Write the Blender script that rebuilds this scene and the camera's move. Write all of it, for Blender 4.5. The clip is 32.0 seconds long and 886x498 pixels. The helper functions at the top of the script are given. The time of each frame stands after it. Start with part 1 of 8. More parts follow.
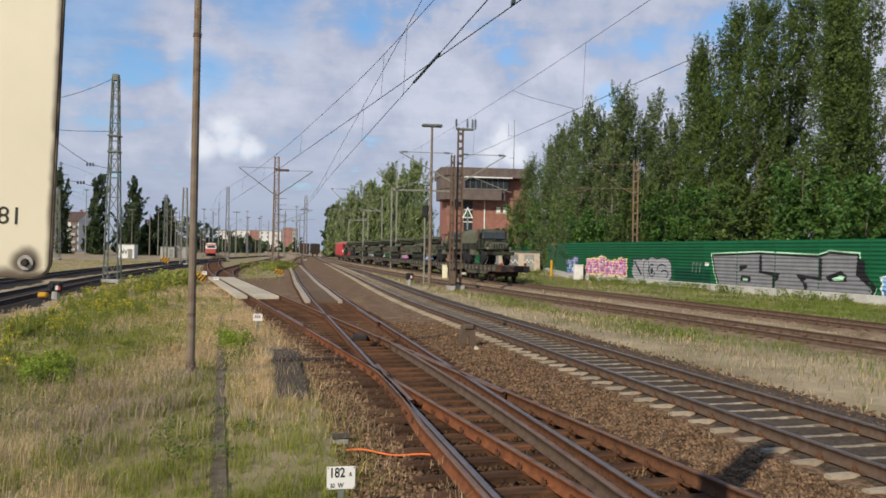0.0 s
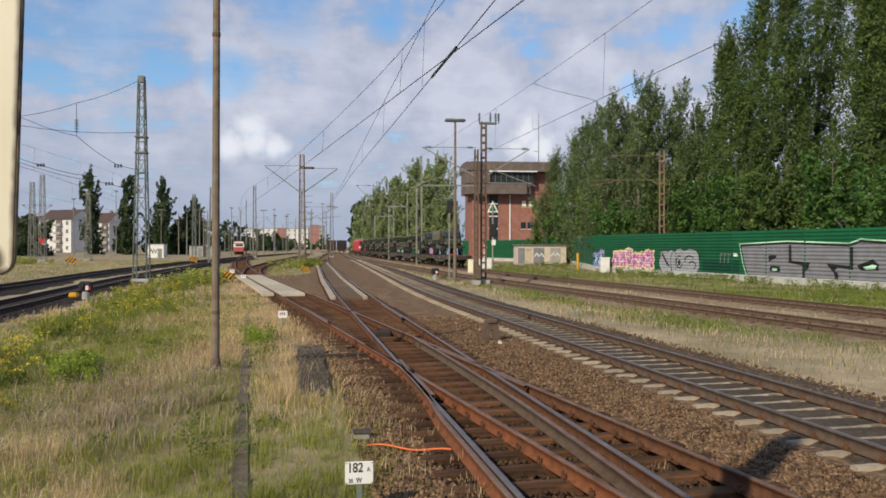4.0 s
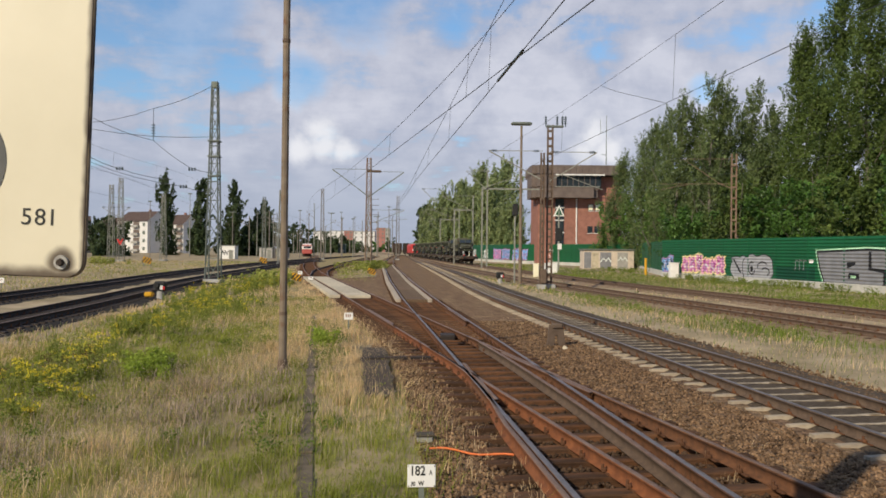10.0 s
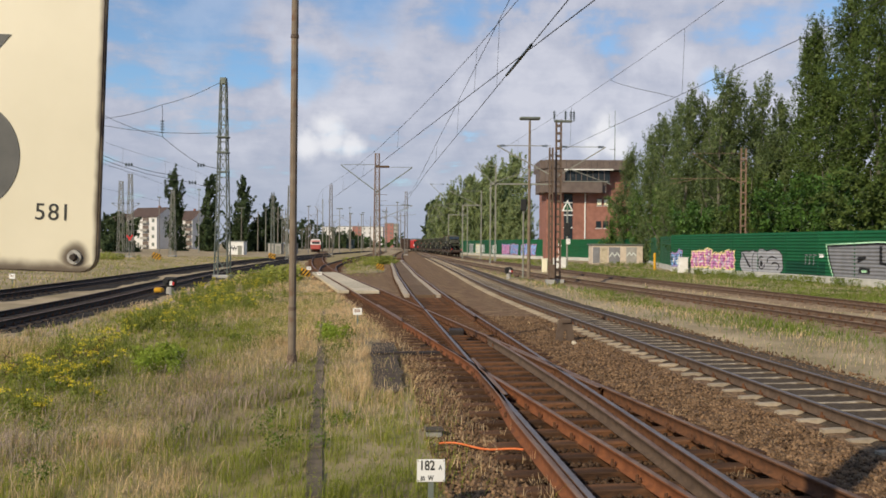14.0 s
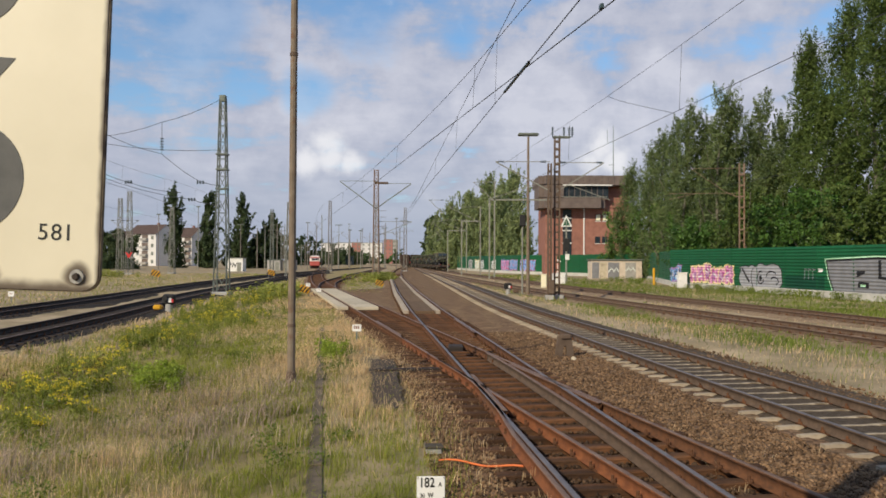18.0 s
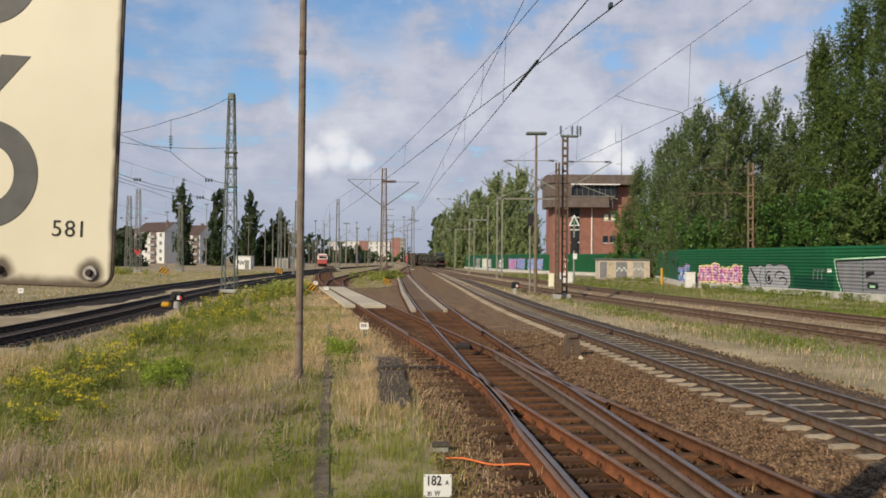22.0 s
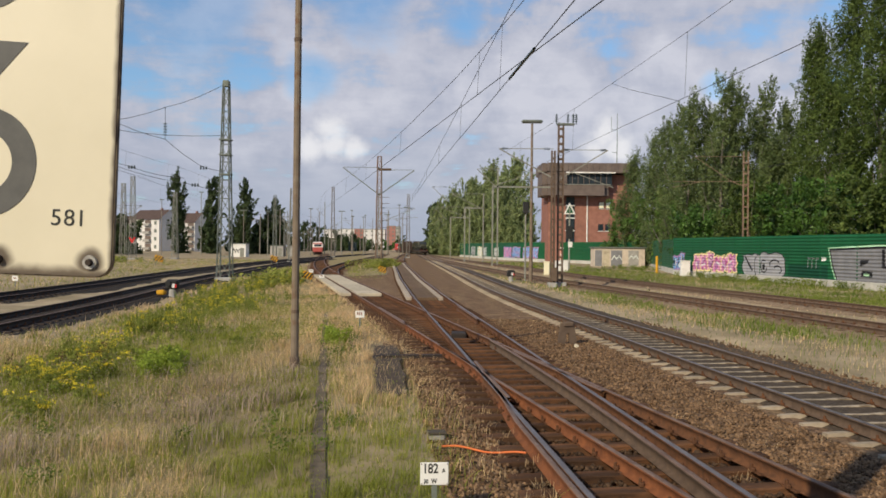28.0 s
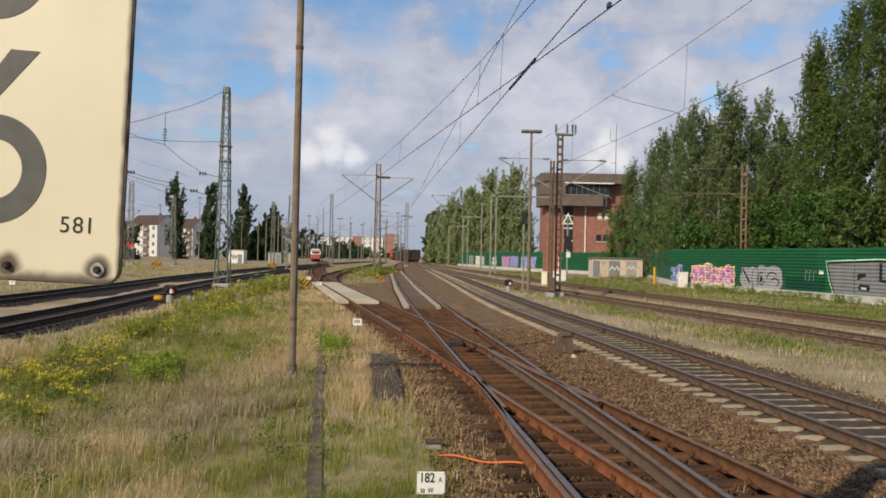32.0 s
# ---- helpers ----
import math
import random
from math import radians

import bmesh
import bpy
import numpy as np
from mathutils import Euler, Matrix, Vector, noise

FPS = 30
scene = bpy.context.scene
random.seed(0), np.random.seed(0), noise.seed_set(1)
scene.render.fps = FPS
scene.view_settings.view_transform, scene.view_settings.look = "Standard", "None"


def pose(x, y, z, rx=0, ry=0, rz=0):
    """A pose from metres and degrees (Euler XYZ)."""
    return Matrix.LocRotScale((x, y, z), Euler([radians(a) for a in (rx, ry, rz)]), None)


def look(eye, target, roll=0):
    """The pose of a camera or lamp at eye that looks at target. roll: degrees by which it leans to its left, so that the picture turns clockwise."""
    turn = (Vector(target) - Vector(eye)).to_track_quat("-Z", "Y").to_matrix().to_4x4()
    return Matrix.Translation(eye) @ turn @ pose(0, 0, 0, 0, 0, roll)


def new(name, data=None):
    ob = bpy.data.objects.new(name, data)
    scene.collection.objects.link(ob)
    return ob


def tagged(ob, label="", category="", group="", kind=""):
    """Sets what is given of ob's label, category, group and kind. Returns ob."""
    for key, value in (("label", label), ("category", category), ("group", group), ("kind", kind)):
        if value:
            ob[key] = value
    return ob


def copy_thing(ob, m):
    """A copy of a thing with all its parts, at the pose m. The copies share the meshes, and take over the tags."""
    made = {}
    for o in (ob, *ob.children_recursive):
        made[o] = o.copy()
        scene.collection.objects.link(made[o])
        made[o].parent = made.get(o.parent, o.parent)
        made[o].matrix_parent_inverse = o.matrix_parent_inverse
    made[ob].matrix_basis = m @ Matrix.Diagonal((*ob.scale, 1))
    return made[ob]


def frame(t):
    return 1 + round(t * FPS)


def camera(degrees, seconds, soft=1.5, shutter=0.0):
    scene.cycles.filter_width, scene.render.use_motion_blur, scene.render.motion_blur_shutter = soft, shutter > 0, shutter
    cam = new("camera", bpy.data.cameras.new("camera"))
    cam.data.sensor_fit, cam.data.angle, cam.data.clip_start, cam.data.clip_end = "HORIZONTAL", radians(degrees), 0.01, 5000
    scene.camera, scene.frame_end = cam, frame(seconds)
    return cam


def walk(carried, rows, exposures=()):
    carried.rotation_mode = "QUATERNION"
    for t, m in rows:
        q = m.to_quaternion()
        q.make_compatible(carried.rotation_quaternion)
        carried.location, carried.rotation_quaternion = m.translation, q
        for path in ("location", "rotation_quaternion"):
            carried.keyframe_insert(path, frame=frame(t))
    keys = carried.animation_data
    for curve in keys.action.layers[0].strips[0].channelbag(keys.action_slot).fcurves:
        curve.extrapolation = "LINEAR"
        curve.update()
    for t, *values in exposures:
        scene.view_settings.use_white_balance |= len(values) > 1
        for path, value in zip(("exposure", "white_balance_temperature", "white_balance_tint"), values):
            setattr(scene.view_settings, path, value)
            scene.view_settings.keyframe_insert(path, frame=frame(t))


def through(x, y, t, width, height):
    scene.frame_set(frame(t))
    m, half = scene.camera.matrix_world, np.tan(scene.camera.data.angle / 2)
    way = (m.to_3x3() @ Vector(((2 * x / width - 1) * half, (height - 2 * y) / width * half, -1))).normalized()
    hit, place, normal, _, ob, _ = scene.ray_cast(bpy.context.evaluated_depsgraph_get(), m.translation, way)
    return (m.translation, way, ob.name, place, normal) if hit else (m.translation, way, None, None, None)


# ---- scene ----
cam = camera(57.2, 32.0, soft=1.7)
PATH = [
    (0, (-0.1236, -0.0144, 2.4533), (0.1187, 1.9709, 2.4604), 1),
    (0.5, (-0.0406, -0.0091, 2.443), (0.1864, 1.978, 2.4499), 0.38),
    (1, (-0.0022, 0.0071, 2.4471), (0.2145, 1.9953, 2.4498), -0.47),
    (1.5, (0.0002, 0.0027, 2.4476), (0.2179, 1.9908, 2.4521), -0.45),
    (2, (-0.0102, 0.0096, 2.4517), (0.179, 2.0006, 2.4542), -0.41),
    (2.5, (-0.0042, -0.0068, 2.4452), (0.18, 1.9847, 2.4519), -0.1),
    (4.5, (-0.0098, -0.0069, 2.4483), (0.1661, 1.9854, 2.4397), 0.13),
    (5, (-0.0068, -0.0202, 2.4517), (0.1524, 1.9734, 2.4432), 0.15),
    (5.5, (-0.0149, -0.0095, 2.4486), (0.0983, 1.9871, 2.4249), 0.14),
    (6, (-0.0776, -0.0143, 2.4476), (0.0629, 1.9806, 2.4239), -0.17),
    (6.5, (-0.0348, -0.0232, 2.4535), (0.0832, 1.9733, 2.4654), 0.48),
    (7, (0.0322, 0.0175, 2.4555), (0.0666, 2.0171, 2.4639), 1.05),
    (7.5, (0.0339, -0.0004, 2.4557), (0.0822, 1.9988, 2.4864), -0.4),
    (8, (0.0161, 0.0019, 2.4539), (0.0579, 2.0013, 2.4815), 0.35),
    (8.5, (0.0097, 0.0047, 2.453), (0.0487, 2.0042, 2.4665), 0.03),
    (9, (0.0134, 0.0029, 2.4538), (0.0414, 2.0027, 2.4551), -0.37),
    (9.5, (0.0026, 0.0112, 2.4521), (0.0221, 2.0111, 2.4567), 0.12),
    (10, (0.0029, 0.0088, 2.4519), (0.02, 2.0087, 2.4535), 0.57),
    (10.5, (-0.0002, 0.0101, 2.4523), (0.0143, 2.0101, 2.4558), 0.33),
    (11, (0.0006, 0.0084, 2.453), (0.0073, 2.0083, 2.4656), 0.23),
    (11.5, (0.0039, -0.0005, 2.4517), (0.0073, 1.9995, 2.4614), 0.22),
    (12, (0.0005, 0.0079, 2.4508), (0.0076, 2.0079, 2.458), 0.37),
    (12.5, (-0.0016, 0.0109, 2.45), (0.0089, 2.0109, 2.4519), 0.3),
    (13, (-0.0019, 0.0111, 2.4503), (-0.0015, 2.0111, 2.4484), 0.49),
    (13.5, (0.0004, 0.0092, 2.4492), (-0.0009, 2.0092, 2.4437), 0.25),
    (14, (-0.0038, 0.0106, 2.4497), (-0.0071, 2.0105, 2.4395), 0.45),
    (14.5, (-0.0037, 0.0063, 2.4496), (-0.0006, 2.0063, 2.4516), 0.49),
    (16.5, (-0.001, -0.0038, 2.4523), (-0.0036, 1.9962, 2.4604), 0.31),
    (17, (0.0003, -0.0038, 2.4518), (-0.0064, 1.9962, 2.4628), 0.06),
    (17.5, (0.003, -0.0129, 2.4545), (-0.0046, 1.9869, 2.4762), 0.16),
    (18, (-0.0011, -0.0092, 2.4539), (-0.0027, 1.9906, 2.4829), 0.22),
    (18.5, (-0.0073, 0.0035, 2.4539), (-0.0182, 2.0032, 2.487), 0.02),
    (19, (-0.0027, -0.0106, 2.453), (-0.0176, 1.9892, 2.481), 0.1),
    (19.5, (-0.0033, -0.0151, 2.4527), (-0.0224, 1.9846, 2.4841), 0.17),
    (20, (0.0004, -0.0162, 2.4539), (-0.0177, 1.9836, 2.4764), -0.1),
    (20.5, (-0.0056, -0.0182, 2.4515), (-0.0223, 1.9817, 2.4678), 0.19),
    (21, (-0.0103, -0.0145, 2.4536), (-0.0307, 1.9852, 2.4778), 0.19),
    (21.5, (-0.0076, -0.0201, 2.4528), (-0.0275, 1.9797, 2.4785), 0.43),
    (22, (-0.0047, -0.0189, 2.4524), (-0.0247, 1.9808, 2.4781), 0.47),
    (22.5, (-0.0076, -0.0074, 2.4522), (-0.0276, 1.9923, 2.481), 0.37),
    (23, (-0.0077, -0.0062, 2.4511), (-0.0256, 1.9935, 2.4798), 0.39),
    (23.5, (-0.0105, -0.0012, 2.4518), (-0.027, 1.9987, 2.4725), 0.34),
    (24, (-0.0124, 0.0009, 2.4526), (-0.0243, 2.0007, 2.4778), 0.29),
    (24.5, (-0.012, -0.0035, 2.4536), (-0.0203, 1.9963, 2.4865), 0.25),
    (25, (-0.0119, -0.0001, 2.454), (-0.0222, 1.9996, 2.4894), 0.18),
    (25.5, (-0.0068, -0.0079, 2.454), (-0.0134, 1.9918, 2.4873), 0.24),
    (27.5, (-0.0219, -0.0027, 2.4516), (-0.0335, 1.9972, 2.462), 0.69),
    (28, (-0.0203, -0.0063, 2.4554), (-0.0284, 1.9937, 2.4519), 0.54),
    (28.5, (-0.031, -0.0184, 2.4513), (-0.0392, 1.9814, 2.4221), 0.11),
    (29, (-0.0277, -0.0252, 2.4567), (-0.0289, 1.9748, 2.445), 0.33),
    (29.5, (-0.0263, -0.0304, 2.4579), (-0.0257, 1.9696, 2.4721), 0.4),
    (30, (-0.0257, -0.0309, 2.4577), (-0.0318, 1.969, 2.48), 0.71),
    (30.5, (-0.0309, -0.023, 2.458), (-0.0359, 1.9769, 2.475), 1.36),
    (31, (-0.034, -0.0233, 2.4577), (-0.0442, 1.9766, 2.4712), 1.48),
    (31.5, (-0.0379, -0.0233, 2.4567), (-0.0438, 1.9766, 2.4717), 1.42),
    (32, (-0.0332, -0.0214, 2.4606), (-0.0366, 1.9786, 2.4783), 1.21),
]
# the clip's camera starts cooler and a touch darker, and settles
EXPOSURES = [(0, 0.0, 6180, 10), (3, 0.0, 6230, 10), (7, 0.03, 6400, 10), (12, 0.02, 6480, 10), (20, 0.0, 6500, 10), (32, -0.03, 6580, 10)]
walk(cam, [(t, look(e, g, r)) for t, e, g, r in PATH], EXPOSURES)

# ---- world, sun, exposure ----
SUN_AZ, SUN_EL = radians(218), radians(31)


def make_world():
    w = bpy.data.worlds.new("sky")
    scene.world = w
    w.use_nodes = True
    nt = w.node_tree
    nt.nodes.clear()
    N, L = nt.nodes.new, nt.links.new
    out, bg = N("ShaderNodeOutputWorld"), N("ShaderNodeBackground")
    sky = N("ShaderNodeTexSky")
    sky.sky_type, sky.sun_disc = "NISHITA", False
    sky.sun_elevation, sky.sun_rotation = SUN_EL, SUN_AZ
    sky.air_density, sky.dust_density, sky.ozone_density = 1.1, 0.2, 3.5
    tc = N("ShaderNodeTexCoord")
    sep = N("ShaderNodeSeparateXYZ")
    L(tc.outputs["Generated"], sep.inputs[0])
    # clouds lie on a flat layer: the farther down, the more they are squeezed
    lift = N("ShaderNodeMath"); lift.operation = "MULTIPLY_ADD"
    L(sep.outputs[2], lift.inputs[0]); lift.inputs[1].default_value = 2.6; lift.inputs[2].default_value = 0.32
    comb = N("ShaderNodeCombineXYZ")
    for i in (0, 1):
        dv = N("ShaderNodeMath"); dv.operation = "DIVIDE"
        L(sep.outputs[i], dv.inputs[0]); L(lift.outputs[0], dv.inputs[1]); L(dv.outputs[0], comb.inputs[i])
    L(sep.outputs[2], comb.inputs[2])
    n1 = N("ShaderNodeTexNoise"); n1.inputs["Scale"].default_value = 3.4; n1.inputs["Detail"].default_value = 9; n1.inputs["Roughness"].default_value = 0.6
    off = N("ShaderNodeVectorMath"); off.operation = "ADD"; off.inputs[1].default_value = (3.1, 0.4, 1.7)
    L(comb.outputs[0], off.inputs[0]); L(off.outputs[0], n1.inputs["Vector"])
    n2 = N("ShaderNodeTexNoise"); n2.inputs["Scale"].default_value = 12; n2.inputs["Detail"].default_value = 8; n2.inputs["Roughness"].default_value = 0.6
    L(tc.outputs["Generated"], n2.inputs["Vector"])

    def sums(op, a, b):
        m = N("ShaderNodeMath"); m.operation = op
        for i, v in enumerate((a, b)):
            if isinstance(v, (int, float)):
                m.inputs[i].default_value = v
            else:
                L(v, m.inputs[i])
        return m.outputs[0]

    def band(value, lo, hi, to_lo, to_hi, smooth=True):
        m = N("ShaderNodeMapRange"); m.interpolation_type = "SMOOTHSTEP" if smooth else "LINEAR"
        L(value, m.inputs["Value"])
        for k, v in (("From Min", lo), ("From Max", hi), ("To Min", to_lo), ("To Max", to_hi)):
            m.inputs[k].default_value = v
        return m.outputs[0]

    n3 = N("ShaderNodeTexNoise"); n3.inputs["Scale"].default_value = 20; n3.inputs["Detail"].default_value = 7; n3.inputs["Roughness"].default_value = 0.55
    L(tc.outputs["Generated"], n3.inputs["Vector"])

    def blobs(list_, ragged, n2=n3):
        best = None
        for d, r in list_:
            dist = N("ShaderNodeVectorMath"); dist.operation = "DISTANCE"
            L(tc.outputs["Generated"], dist.inputs[0]); dist.inputs[1].default_value = Vector(d).normalized()
            v = band(dist.outputs["Value"], 0, r, 1, 0, False)
            best = v if best is None else sums("MAXIMUM", best, v)
        return sums("ADD", best, sums("MULTIPLY", sums("SUBTRACT", n2.outputs["Fac"], 0.5), ragged))
    # the cloud layer, denser towards the horizon, broken by blue gaps high up
    layer = sums("ADD", n1.outputs["Fac"], sums("MULTIPLY", sums("SUBTRACT", n2.outputs["Fac"], 0.5), 0.45))
    layer = sums("ADD", layer, band(sep.outputs[2], 0.03, 0.30, 0.16, -0.06))
    veil = band(blobs((((0.36, 1, 0.30), 0.30), ((0.12, 1, 0.19), 0.16), ((0.55, 1, 0.2), 0.3)), 0.5, n2), 0.1, 0.8, 0.0, 0.14)
    layer = sums("ADD", layer, veil)
    cover = band(layer, 0.38, 0.58, 0.16, 0.97)
    gaps = band(blobs((((-0.30, 1, 0.29), 0.12), ((-0.10, 1, 0.31), 0.10), ((-0.17, 1, 0.205), 0.05), ((0.02, 1, 0.275), 0.05), ((0.33, 1, 0.2), 0.03)), 1.5, n2), 0.3, 0.8, 1.0, 0.42)
    cover = sums("MULTIPLY", cover, gaps)
    # cloud shading: pale tops, lilac-grey undersides near the horizon
    shade = band(sums("ADD", layer, sums("MULTIPLY", n2.outputs["Fac"], 0.5)), 0.70, 1.02, 0, 1, False)
    ramp = N("ShaderNodeMix"); ramp.data_type = "RGBA"
    ramp.inputs[6].default_value, ramp.inputs[7].default_value = (4.6, 4.9, 6.1, 1), (6.9, 7.0, 7.9, 1)
    L(shade, ramp.inputs[0])
    low = N("ShaderNodeMix"); low.data_type = "RGBA"
    L(band(sep.outputs[2], 0.0, 0.17, 0.9, 0.0), low.inputs[0]); L(ramp.outputs[2], low.inputs[6]); low.inputs[7].default_value = (4.0, 4.5, 5.8, 1)
    mix = N("ShaderNodeMix"); mix.data_type = "RGBA"
    deep = N("ShaderNodeMix"); deep.data_type, deep.blend_type = "RGBA", "MULTIPLY"
    deep.inputs[0].default_value = 1.0; L(sky.outputs[0], deep.inputs[6]); deep.inputs[7].default_value = (1.08, 1.36, 1.5, 1)
    L(cover, mix.inputs[0]); L(deep.outputs[2], mix.inputs[6]); L(low.outputs[2], mix.inputs[7])
    # bright cumulus heads low over the yard
    heads = band(blobs((((-0.148, 1, 0.148), 0.042), ((-0.172, 1, 0.125), 0.038), ((-0.138, 1, 0.126), 0.034), ((0.192, 1, 0.142), 0.036), ((0.175, 1, 0.125), 0.03), ((0.21, 1, 0.125), 0.03), ((-0.118, 1, 0.120), 0.026)), 2.0), 0.2, 1.05, 0, 0.85)
    top = N("ShaderNodeMix"); top.data_type = "RGBA"
    L(heads, top.inputs[0]); L(mix.outputs[2], top.inputs[6]); top.inputs[7].default_value = (9.5, 9.5, 9.8, 1)
    mix = top
    L(mix.outputs[2], bg.inputs[0]); bg.inputs[1].default_value = 0.091
    L(bg.outputs[0], out.inputs[0])
    sun = new("sun", bpy.data.lights.new("sun", "SUN"))
    sun.data.energy, sun.data.angle, sun.data.color = 4.2, radians(0.53), (1.0, 0.87, 0.66)
    d = Vector((math.sin(SUN_AZ) * math.cos(SUN_EL), math.cos(SUN_AZ) * math.cos(SUN_EL), math.sin(SUN_EL)))
    sun.matrix_world = look(d * 60, (0, 0, 0))


make_world()


# ---- materials ----
def mat(name, c1, c2, scale=4.0, rough=0.8, metal=0.0, bump=0.3, fine=30.0, dist=0.01, rand=0.0, spec=0.22, stain=None, stain_scale=1.0, stain_at=(0.55, 0.7), coat=0.0, detail=6):
    m = bpy.data.materials.new(name)
    m.use_nodes = True
    nt = m.node_tree
    N, L = nt.nodes.new, nt.links.new
    b = nt.nodes["Principled BSDF"]
    tc = N("ShaderNodeTexCoord")
    n1 = N("ShaderNodeTexNoise"); n1.inputs["Scale"].default_value = scale; n1.inputs["Detail"].default_value = detail; n1.inputs["Roughness"].default_value = 0.62
    L(tc.outputs["Object"], n1.inputs["Vector"])
    mr = N("ShaderNodeMapRange"); L(n1.outputs["Fac"], mr.inputs["Value"])
    mr.inputs["From Min"].default_value, mr.inputs["From Max"].default_value = 0.32, 0.68
    mx = N("ShaderNodeMix"); mx.data_type = "RGBA"
    mx.inputs[6].default_value, mx.inputs[7].default_value = (*c1, 1), (*c2, 1)
    L(mr.outputs[0], mx.inputs[0])
    col = mx.outputs[2]
    if stain:
        n3 = N("ShaderNodeTexNoise"); n3.inputs["Scale"].default_value = stain_scale; n3.inputs["Detail"].default_value = 7; n3.inputs["Roughness"].default_value = 0.65
        L(tc.outputs["Object"], n3.inputs["Vector"])
        m3 = N("ShaderNodeMapRange"); L(n3.outputs["Fac"], m3.inputs["Value"])
        m3.inputs["From Min"].default_value, m3.inputs["From Max"].default_value = stain_at
        x3 = N("ShaderNodeMix"); x3.data_type = "RGBA"; L(m3.outputs[0], x3.inputs[0]); L(col, x3.inputs[6]); x3.inputs[7].default_value = (*stain, 1)
        col = x3.outputs[2]
    if rand:
        oi, geo = N("ShaderNodeObjectInfo"), N("ShaderNodeNewGeometry")
        ad = N("ShaderNodeMath"); ad.operation = "ADD"; L(oi.outputs["Random"], ad.inputs[0]); L(geo.outputs["Random Per Island"], ad.inputs[1])
        fr = N("ShaderNodeMath"); fr.operation = "FRACT"; L(ad.outputs[0], fr.inputs[0])
        r2 = N("ShaderNodeMapRange"); L(fr.outputs[0], r2.inputs["Value"]); r2.inputs["To Min"].default_value, r2.inputs["To Max"].default_value = 1 - rand, 1 + rand
        hs = N("ShaderNodeHueSaturation"); L(r2.outputs[0], hs.inputs["Value"]); L(col, hs.inputs["Color"])
        col = hs.outputs[0]
    L(col, b.inputs["Base Color"])
    b.inputs["Metallic"].default_value = metal
    b.inputs["Specular IOR Level"].default_value = spec
    rr = N("ShaderNodeMapRange"); L(n1.outputs["Fac"], rr.inputs["Value"])
    rr.inputs["To Min"].default_value, rr.inputs["To Max"].default_value = max(0.05, rough - 0.12), min(1, rough + 0.12)
    L(rr.outputs[0], b.inputs["Roughness"])
    b.inputs["Coat Weight"].default_value = coat
    if bump:
        n2 = N("ShaderNodeTexNoise"); n2.inputs["Scale"].default_value = fine; n2.inputs["Detail"].default_value = 5
        L(tc.outputs["Object"], n2.inputs["Vector"])
        bp = N("ShaderNodeBump"); bp.inputs["Strength"].default_value = bump; bp.inputs["Distance"].default_value = dist
        L(n2.outputs["Fac"], bp.inputs["Height"]); L(bp.outputs[0], b.inputs["Normal"])
    return m


def leaf_mat(name, c1, c2, rand=0.35, through=0.35, rough=0.65, spec=0.2, scale=0.35):
    """Thin leaves: a sheen of their own and light that comes through."""
    m = mat(name, c1, c2, scale=scale, rough=rough, bump=0, rand=rand, spec=spec, detail=3)
    nt = m.node_tree
    N, L = nt.nodes.new, nt.links.new
    b = nt.nodes["Principled BSDF"]
    tr = N("ShaderNodeBsdfTranslucent")
    src = b.inputs["Base Color"].links[0].from_socket
    L(src, tr.inputs["Color"])
    ms = N("ShaderNodeMixShader"); ms.inputs[0].default_value = through
    L(b.outputs[0], ms.inputs[1]); L(tr.outputs[0], ms.inputs[2])
    L(ms.outputs[0], nt.nodes["Material Output"].inputs[0])
    return m


